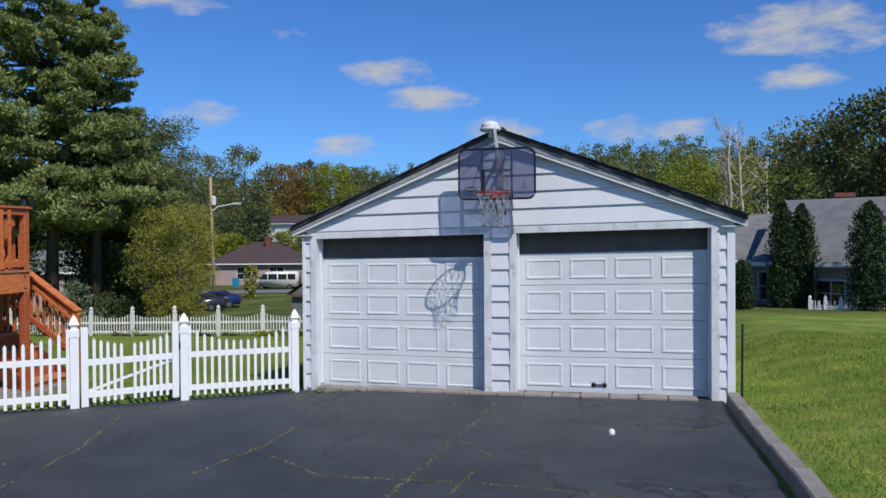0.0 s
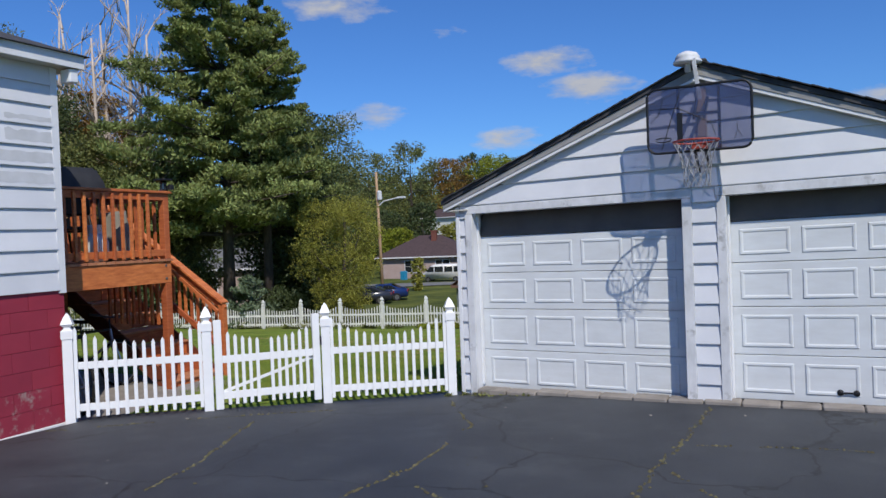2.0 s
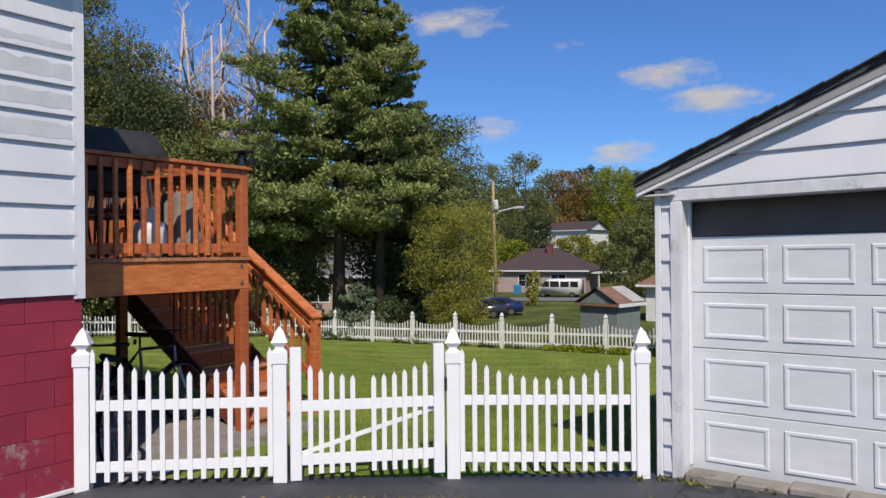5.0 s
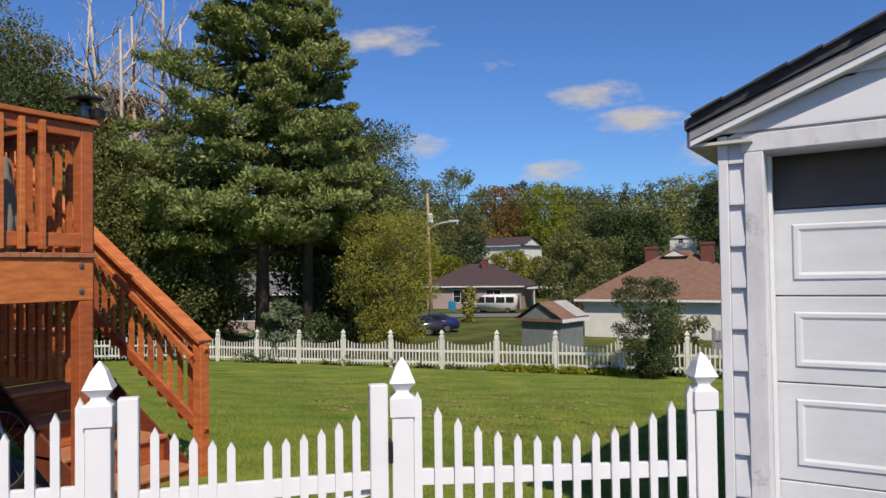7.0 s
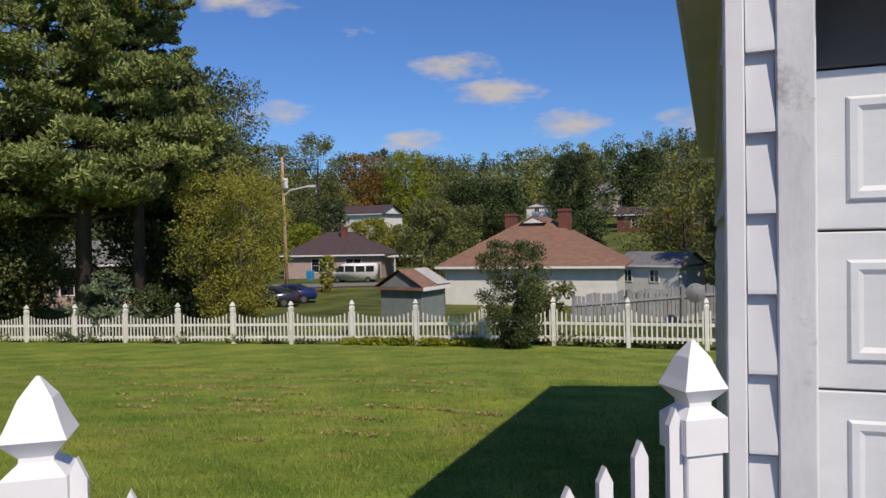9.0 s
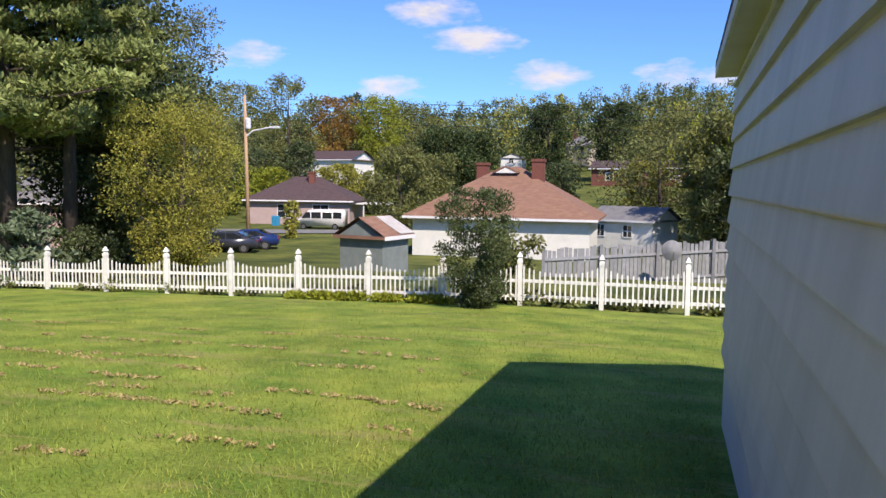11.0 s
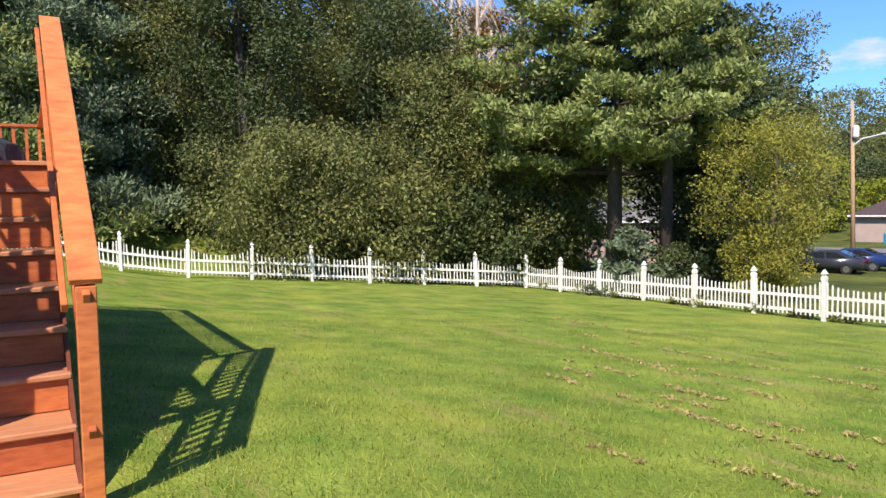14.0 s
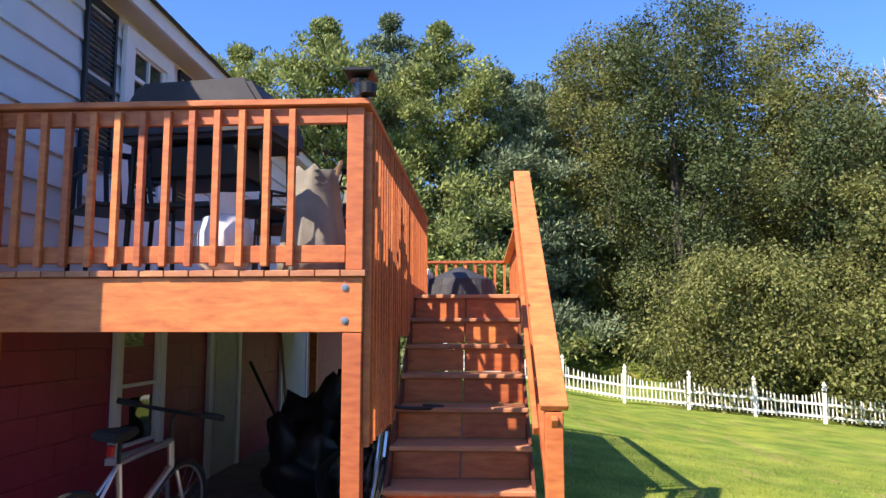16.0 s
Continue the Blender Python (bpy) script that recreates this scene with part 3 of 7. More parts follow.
    t("corner_board", GX0 - 0.02, GX0 + 0.028, -0.028, 0.0, -0.08, TOP + 0.09)
    t("corner_board", GX0 - 0.02, GX0 - 0.001, 0.0, 0.08, -0.08, EAVE - 0.05)
    t("corner_board", GX1 - 0.075, GX1 + 0.02, -0.028, 0.0, 0.05, TOP + 0.09)
    def shift(a):
        return a - GX0
    lap_run(g, shift(GX0 + 0.031), shift(DOORS[0][0] - 0.092), (0.0, -1), 0.0, TOP + 0.08, 0.203)
    lap_run(g, shift(2.402), shift(2.638), (0.0, -1), 0.0, TOP + 0.08, 0.203)
    lap_run(g, shift(5.242), shift(GX1 - 0.078), (0.0, -1), 0.0, TOP + 0.08, 0.203)
    k = (APEX[1] - EAVE) / (APEX[0] - GX0)
    def clip(z, zt):
        half = (APEX[1] + 0.015 - zt) / k if zt < APEX[1] + 0.015 else 0
        half = min(half, APEX[0] - GX0)
        return shift(APEX[0] - half), shift(min(GX1, APEX[0] + half))
    lap_run(g, 0, 1, (0.0, -1), TOP + 0.092, APEX[1] - 0.02, 0.215, clip=clip)
    lap_run(g, 0.09, GD, (0.0, -1), 0.0, EAVE - 0.05, 0.203, axis="y", material="side_paint")
    # sill: broken strip of old concrete under the doors
    bm = bmesh.new()
    for i in range(14):
        x = -0.05 + i * 0.36
        h = 0.03 + 0.018 * noise.noise(Vector((i * 1.7, 0, 0))) + 0.022 * x * 0.45
        d = 0.1 + 0.03 * noise.noise(Vector((i * 2.3, 4, 0)))
        box(bm, x - GX0, x - GX0 + 0.35, -d, 0.1, -0.08, h + 0.012, 0.012)
    part("sill_strip", bm, M["concrete"], g, "crumbling pale concrete strip under the doors", kind="stuff")
    # chimney cap on the ridge
    bm = bmesh.new()
    lathe(bm, [(0.03, 0), (0.03, 0.1)], (APEX[0] - 0.09, -0.2, APEX[1] + 0.12), 12)
    lathe(bm, [(0.135, 0), (0.14, 0.02), (0.115, 0.05), (0.12, 0.06), (0.095, 0.1), (0.03, 0.125)], (APEX[0] - 0.09, -0.2, APEX[1] + 0.2), 20)
    part("roof_light", bm, M["worn"], None, "grey weathered dome-shaped floodlight hood on the garage ridge", "outdoor lamp", smooth=True)


build_garage()
settle(bpy.data.objects["garage"], GX0)
for door, (a, b) in zip((garage_door(*DOORS[0], "garage doors", False), garage_door(*DOORS[1], "garage doors", True)), DOORS):
    settle(door, a)


def basketball_hoop():
    cx, y, z0, z1 = 2.54, -0.39, 2.58, 3.215
    h = empty("basketball_hoop", cx, -0.02, 2.2, label="clear black-framed backboard with orange rim and frayed net", category="basketball hoop")
    m = Matrix.Translation((-cx, 0.02, -2.2))
    def p(nm, bm, mm, **k):
        bm.transform(m)
        return part(nm, bm, mm, h, **k)
    x0, x1, r = cx - 0.485, cx + 0.485, 0.09
    def rounded(x0, x1, z0, z1, r, n=5):
        out = []
        for ccx, ccz, a0 in ((x1 - r, z1 - r, 0), (x0 + r, z1 - r, 90), (x0 + r, z0 + r, 180), (x1 - r, z0 + r, 270)):
            for i in range(n + 1):
                a = radians(a0 + 90 * i / n)
                out.append((ccx + r * math.cos(a), ccz + r * math.sin(a)))
        return out
    ring = rounded(x0, x1, z0, z1, r)
    bm = bmesh.new()
    tube(bm, [(u, y, v) for u, v in ring], 0.013, sides=8, closed=True)
    p("frame", bm, M["black"], smooth=True, label="rounded black tube frame")
    bm = bmesh.new()
    prism(bm, rounded(x0 + 0.008, x1 - 0.008, z0 + 0.008, z1 - 0.008, r), y - 0.002, y + 0.004)
    pane = p("pane", bm, clear_pane(), label="clear smoky acrylic board")
    bm = bmesh.new()
    for a in (cx - 0.19, cx + 0.19):
        box(bm, a - 0.014, a + 0.014, y + 0.006, y + 0.03, z0, z1, 0.003)
    for v in (z0 + 0.09, z0 + 0.36):
        box(bm, cx - 0.175, cx + 0.175, y + 0.008, y + 0.028, v - 0.016, v + 0.016, 0.003)
    box(bm, cx - 0.2, cx - 0.15, y - 0.01, y - 0.0025, z0 + 0.08, z0 + 0.38)
    p("target_square", bm, M["black"])
    bm = bmesh.new()
    for pts in ([(x0 + 0.03, z0 + 0.3), (x0 + 0.12, z0 + 0.4), (x0 + 0.16, z0 + 0.56)], [(x0 + 0.13, z0 + 0.03), (x0 + 0.22, z0 + 0.3), (x0 + 0.32, z1 - 0.05)],
                [(x0 + 0.02, z0 + 0.44), (x0 + 0.3, z0 + 0.43), (x0 + 0.6, z0 + 0.26), (x0 + 0.64, z0 + 0.14)]):
        tube(bm, [(u, y - 0.004, v) for u, v in pts], 0.004, sides=5)
    p("printed_lines", bm, M["black"], label="faded dark printed ball lines")
    bm = bmesh.new()
    tube(bm, [(x0 + 0.15 + 0.075 * math.cos(a), y - 0.004, z0 + 0.13 + 0.022 * math.sin(a)) for a in [i * math.pi / 6 for i in range(12)]], 0.006, sides=5, closed=True)
    p("printed_oval", bm, M["black"], label="small dark printed oval")
    bm = bmesh.new()
    for a, b in (((x1 - 0.16, z0 + 0.09), (x1 - 0.13, z0 + 0.17)), ((x1 - 0.09, z0 + 0.10), (x1 - 0.13, z0 + 0.17)), ((x1 - 0.13, z0 + 0.16), (x1 - 0.135, z0 + 0.24))):
        beam(bm, (a[0], y - 0.004, a[1]), (b[0], y - 0.004, b[1]), 0.012, 0.004)
    p("printed_mark", bm, M["black"], label="small dark printed figure")
    # bracket, a worn board behind
    for a in (-0.05, 0.05):
        for v0, v1 in ((3.15, 2.9), (2.4, 2.62)):
            bm = bmesh.new()
            beam(bm, (cx + a, -0.02, v0), (cx + a, y + 0.03, v1), 0.025, 0.025)
            p("bracket", bm, M["black"])
    bm = bmesh.new()
    beam(bm, (cx - 0.01, -0.035, 2.65), (cx - 0.01, -0.035, 3.25), 0.09, 0.03, 0.004, up=(0, 1, 0))
    p("mounting_board", bm, M["pole"], label="weathered wooden mounting board")
    bm = bmesh.new()
    beam(bm, (APEX[0] + 0.02, -0.24, 3.1), (APEX[0] - 0.02, -0.31, 3.5), 0.04, 0.02, 0.003, up=(0, 1, 0))
    p("stay", bm, M["worn"], label="grey metal strap up to the ridge")
    rc = Vector((cx + 0.01, y - 0.3, z0 + 0.06))
    bm = bmesh.new()
    R = 0.205
    tube(bm, [(rc.x + R * math.cos(a), rc.y + R * math.sin(a), rc.z) for a in [2 * math.pi * i / 24 for i in range(24)]], 0.009, sides=8, closed=True)
    box(bm, cx - 0.06, cx + 0.08, y - 0.1, y - 0.008, rc.z - 0.05, rc.z + 0.012, 0.004)
    p("rim", bm, M["orange"], smooth=False, label="faded orange steel rim")
    bm = bmesh.new()
    def netp(k, lev):
        rr = [R, 0.17, 0.14, 0.125, 0.12, 0.12][lev]
        a = 2 * math.pi * (k + 0.5 * (lev % 2)) / 12 + 0.1 * lev
        return (rc.x + rr * math.cos(a), rc.y + rr * math.sin(a), rc.z - 0.085 * lev - 0.012 * noise.noise(Vector((k, lev, 0))))
    for lev in range(5):
        for k in range(12):
            a = netp(k, lev)
            o = 0 if lev % 2 == 0 else 1
            tube(bm, [a, netp(k - 1 + o, lev + 1)], 0.0035, sides=4)
            tube(bm, [a, netp(k + o, lev + 1)], 0.0035, sides=4)
    p("net", bm, M["net"], label="frayed cord net")


def clear_pane():
    m = bpy.data.materials.new("smoky_acrylic")
    m.use_nodes = True
    t = m.node_tree
    tr = node(t, "ShaderNodeBsdfTransparent", {"Color": (0.62, 0.63, 0.72, 1)})
    gl = node(t, "ShaderNodeBsdfGlossy", {"Roughness": 0.12, "Color": (0.8, 0.8, 0.9, 1)})
    df = node(t, "ShaderNodeBsdfDiffuse", {"Color": (0.12, 0.12, 0.2, 1)})
    a = node(t, "ShaderNodeMixShader", {0: 0.06, 1: tr.outputs[0], 2: gl.outputs[0]})
    b = node(t, "ShaderNodeMixShader", {0: 0.22, 1: a.outputs[0], 2: df.outputs[0]})
    t.links.new(b.outputs[0], t.nodes["Material Output"].inputs[0])
    return m


basketball_hoop()

# ---- picket fences ----
def picket_mesh(h, w=0.036, t=0.02):
    bm = bmesh.new()
    box(bm, -w / 2, w / 2, -t / 2, t / 2, 0, h - 0.045)
    bm.faces.ensure_lookup_table()
    top = [v for v in bm.verts if v.co.z > h - 0.05]
    tip = [bm.verts.new((0, -t / 2, h)), bm.verts.new((0, t / 2, h))]
    f = sorted([v for v in top if v.co.y < 0], key=lambda v: v.co.x)
    r = sorted([v for v in top if v.co.y > 0], key=lambda v: v.co.x)
    bmesh.ops.delete(bm, geom=[fc for fc in bm.faces if all(v in top for v in fc.verts)], context="FACES_ONLY")
    bm.faces.new((f[0], f[1], tip[0]))
    bm.faces.new((r[0], r[1], tip[1]))
    bm.faces.new((f[0], r[0], tip[1], tip[0]))
    bm.faces.new((f[1], r[1], tip[1], tip[0]))
    bmesh.ops.recalc_face_normals(bm, faces=bm.faces)
    me = bpy.data.meshes.new("picket")
    bm.to_mesh(me)
    bm.free()
    return me


def post_mesh(h, w, material):
    """A square post with a gothic cap."""
    bm = bmesh.new()
    c = w / 2
    box(bm, -c, c, -c, c, -0.25, h - 0.2, 0.003)
    def sq(r, z):
        return [bm.verts.new((sx * r, sy * r, z)) for sx, sy in ((-1, -1), (1, -1), (1, 1), (-1, 1))]
    prof = [(c + 0.008, h - 0.27), (c + 0.008, h - 0.185), (c * 0.62, h - 0.16), (c * 0.62, h - 0.15), (c + 0.01, h - 0.115), (c * 0.98, h - 0.09), (c * 0.6, h - 0.04), (c * 0.12, h - 0.004), (0.002, h)]
    rings = [sq(*q) for q in prof]
    for a, b in zip(rings, rings[1:]):
        for i in range(4):
            bm.faces.new((a[i], a[(i + 1) % 4], b[(i + 1) % 4], b[i]))
    bm.faces.new(rings[0])
    bm.faces.new(rings[-1])
    bmesh.ops.recalc_face_normals(bm, faces=bm.faces)
    me = bpy.data.meshes.new("fence_post")
    bm.to_mesh(me)
    bm.free()
    me.materials.append(material)
    return me


def fence_run(posts, material, label, group, ht=1.18, pw=0.1, n_picket=15, scoop=0.12, ph=0.92, low=0.08, gone=(), tilt=0.0, skip_post=(), gate=None):
    """Posts at (x, y, z); between each pair two rails and pointed pickets whose tops dip in the middle."""
    x0, y0, z0 = posts[0]
    f = empty("picket_fence", x0, y0, z0, label=label, category="picket fence", group=group)
    pm = post_mesh(ht, pw, material)
    me = picket_mesh(1.0)
    me.materials.append(material)
    rnd = random.Random(5)
    base = Vector((x0, y0, z0))
    for i, q in enumerate(posts):
        if i in skip_post:
            continue
        a = Vector(posts[min(i + 1, len(posts) - 1)]) - Vector(posts[max(i - 1, 0)])
        o = link("fence_post", pm, None, f)
        o.matrix_local = Matrix.Translation(Vector(q) - base) @ pose(0, 0, 0, rnd.uniform(-tilt, tilt), rnd.uniform(-tilt, tilt), math.degrees(math.atan2(a.y, a.x)))
    for i in range(len(posts) - 1):
        if i in gone:
            continue
        a, b = Vector(posts[i]) - base, Vector(posts[i + 1]) - base
        d = b - a
        ln = d.length
        ang = math.degrees(math.atan2(d.y, d.x))
        side = Vector((-d.y, d.x, 0)).normalized() * 0.0
        bm = bmesh.new()
        for zz in (low + 0.1, ph * 0.62):
            u = d.normalized() * (pw / 2)
            beam(bm, a + u + Vector((0, 0, zz)), b - u + Vector((0, 0, zz)), 0.03, 0.075, 0.003)
        part("rail", bm, material, f)
        n = n_picket
        for k in range(n):
            s = (k + 0.75) / (n + 0.5)
            c = a + d * s
            top = ph - scoop * (math.sin(math.pi * s) ** 0.8) + 0.1 * (abs(2 * s - 1) ** 4)
            o = link("picket", me, None, f)
            o.matrix_local = Matrix.Translation(c + Vector((0, 0, low))) @ pose(0, 0, 0, rnd.uniform(-tilt, tilt), rnd.uniform(-tilt, tilt) * 1.5, ang) @ Matrix.Translation((0, -0.024, 0)) @ Matrix.Diagonal((1, 1, top - low, 1))
    return f


Q = [(-3.5, -2.81, 0.01), (-2.5, -1.86, -0.01), (-1.56, -0.95, -0.05), (-0.365, -0.12, -0.06)]
fence_run([Q[0], Q[1]], M["vinyl"], "white vinyl picket fence panel with dipping top by the house", "front fence", n_picket=14, ph=1.0, scoop=0.14)
fence_run([Q[2], Q[3]], M["vinyl"], "white vinyl picket fence panel with dipping top beside the garage", "front fence", n_picket=15, ph=1.0, scoop=0.2)


def gate():
    a, b = Vector(Q[1]), Vector(Q[2])
    d = b - a
    ang = math.degrees(math.atan2(d.y, d.x))
    L = d.length
    g = empty("gate", a.x, a.y, a.z, ang, label="white picket gate with flat-topped end posts and a diagonal brace, shut", category="gate")
    for x in (0.115, L - 0.115):
        boxed("gate_post", (x - 0.042, x + 0.042, -0.03, 0.03, 0.03, 1.02), M["vinyl"], g, 0.005)
    for z in (0.18, 0.58):
        boxed("rail", (0.157, L - 0.157, -0.015, 0.015, z - 0.04, z + 0.04), M["vinyl"], g, 0.003)
    bm = bmesh.new()
    beam(bm, (0.16, 0.024, 0.22), (L - 0.16, 0.024, 0.52), 0.012, 0.035, 0.002)
    part("brace", bm, M["vinyl"], g)
    me = picket_mesh(1.0)
    me.materials.append(M["vinyl"])
    n = 12
    for k in range(n):
        if k == 5:
            continue
        s = (k + 0.8) / (n + 0.6)
        top = 0.8 + 0.12 * abs(2 * s - 1) ** 2
        o = link("picket", me, None, g)
        o.matrix_local = Matrix.Translation((0.16 + (L - 0.32) * s, -0.027, 0.08)) @ Matrix.Diagonal((1, 1, top - 0.08, 1))
    boxed("latch", (L - 0.075, L - 0.055, -0.05, 0.04, 0.66, 0.76), M["black"], g, 0.003, label="black latch")


gate()
FAR = [(x, 15.9 + 0.055 * (x + 16.64), ground_z(x, 16.2) + 0.02) for x in [-22.13 + 1.83 * k for k in range(16)]]
LEFT = [(-22.13 - 0.36 * k, 15.6 - 1.87 * k, ground_z(-22.5 - 0.36 * k, 15.6 - 1.87 * k) + 0.02) for k in range(12)]
fence_run(FAR, M["vinyl_old"], "weathered white picket fence at the foot of the lawn", "garden fence", ht=1.2, n_picket=15, ph=0.86, scoop=0.12, tilt=0.8)
fence_run(LEFT, M["vinyl_old"], "weathered white picket fence under the trees, some pickets leaning", "garden fence", ht=1.2, n_picket=15, ph=0.86, scoop=0.12, tilt=2.2)

# ---- dwelling ----
HX, HY = -3.57, -2.78


def build_house():
    h = empty("house", HX, HY, 0, label="house with pale lap siding over a dark red block basement", category="house")
    L, D = 16.0, 9.0
    def b(nm, x0, x1, y0, y1, z0, z1, m, **k):
        return boxed(nm, (x0 - HX, x1 - HX, y0 - HY, y1 - HY, z0, z1), M[m], h, k.pop("bev", 0.0), **k)
    b("basement_core", HX - L, HX - 0.06, HY - D, HY - 0.06, -0.6, 1.44, "red")
    b("upper_core", HX - L, HX + 0.0, HY - D, HY, 1.44, 3.79, "siding")
    # boards: end wall (facing +x) and rear wall (facing +y)
    lap_run(h, -D, -0.05, (0.0, 1), 1.42, 3.75, 0.213, axis="y")
    lap_run(h, -L, -0.05, (0.0, 1), 1.42, 3.75, 0.213)
    b("corner_board", HX, HX + 0.02, HY - 0.06, HY + 0.02, 1.40, 3.75, "paint")
    b("corner_board", HX - 0.06, HX, HY, HY + 0.02, 1.40, 3.75, "paint")
    # eave
    ov = 0.18
    b("soffit", HX - L - ov, HX + ov, HY - D - ov, HY + ov, 3.76, 3.79, "soffit")
    for q in ((HX + ov, HX + ov + 0.03, HY - D - ov, HY + ov + 0.03), (HX - L - ov, HX + ov, HY + ov, HY + ov + 0.03)):
        b("fascia", *q, 3.75, 3.9, "paint")
    bm = bmesh.new()
    x0, x1, y0, y1 = -L - ov - .04, ov + .08, -D - ov - .04, ov + .08
    r = (y1 - y0) / 2
    base = [bm.verts.new(v) for v in ((x0, y0, 3.88), (x1, y0, 3.88), (x1, y1, 3.88), (x0, y1, 3.88))]
    t0, t1 = bm.verts.new((x0 + r, (y0 + y1) / 2, 3.88 + r * .4)), bm.verts.new((x1 - r, (y0 + y1) / 2, 3.88 + r * .4))
    for f in ((base[0], base[1], t1, t0), (base[1], base[2], t1), (base[2], base[3], t0, t1), (base[3], base[0], t0), tuple(base)):
        bm.faces.new(f)
    part("roof", bm, M["shingle"], h)
    # block courses
    rnd = random.Random(3)
    me = None
    for side in ("end", "rear"):
        for c in range(9):
            z0 = -0.35 + c * 0.2
            off = 0.2 if c % 2 else 0.0
            n = 14 if side == "end" else 26
            for k in range(n):
                a, bb = k * 0.4 - off, k * 0.4 - off + 0.396
                if a < 0:
                    a = 0
                worn = side == "end" and c in (1, 2, 3) and k < 6
                if side == "end":
                    q = (-0.06, rnd.uniform(-0.001, 0.0015), -bb, -a, z0, z0 + 0.196)
                else:
                    q = (-bb, -a, -0.06, rnd.uniform(-0.001, 0.0015), z0, z0 + 0.196)
                bm = bmesh.new()
                box(bm, *q)
                part("block", bm, M["red_worn" if worn else "red"], h)
    # end window shutter
    b("white_pipe", HX + 0.005, HX + 0.035, HY - 5.0, HY + 0.02, 0.02, 0.05, "paint", bev=0.005, label="white pipe along the foot of the wall")
    return h


house = build_house()


def shutter(x0, x1, y0, y1, z0, z1, axis):
    s = empty("shutter", x0, y0, z0, label="black louvred window shutter on pale siding", category="shutter", group="shutters")
    w = (x1 - x0) if axis == "x" else (y1 - y0)
    h = z1 - z0
    def orient(bm):
        if axis == "y":
            bm.transform(Matrix.Rotation(radians(90), 4, "Z"))
        return bm
    def sb(nm, a, b, c, d, e, f):
        bm = bmesh.new()
        box(bm, a, b, c, d, e, f, 0.002)
        part(nm, orient(bm), M["black"], s)
    s_dir = -1 if axis == "y" else 1
    t = 0.03 * s_dir
    lo, hi = min(0, t), max(0, t)
    for a, b in ((0, 0.035), (w - 0.035, w)):
        sb("stile", a, b, lo, hi, 0, h)
    for a, b in ((0, 0.05), (h / 2 - 0.03, h / 2 + 0.03), (h - 0.05, h)):
        sb("rail", 0.036, w - 0.036, lo, hi, a, b)
    n = int((h - 0.2) / 0.035)
    for k in range(n):
        z = 0.07 + k * (h - 0.14) / n
        if abs(z - h / 2) < 0.045:
            continue
        sb("slat", 0.036, w - 0.036, lo + 0.006, hi - 0.006, z, z + 0.02)


shutter(HX + 0.02, HX + 0.05, HY - 1.34, HY - 0.97, 2.28, 3.47, "y")
shutter(-5.62, -5.2, HY + 0.02, HY + 0.05, 2.5, 3.7, "x")
shutter(-7.14, -6.76, HY + 0.02, HY + 0.05, 2.5, 3.7, "x")

# ---- deck and stairs ----
DX, DY, DZ = -4.24, -0.66, 1.68     # outer corner of the deck, its floor
SY0, SY1 = -0.65, 0.315              # sides of the stair
GRD = -0.1


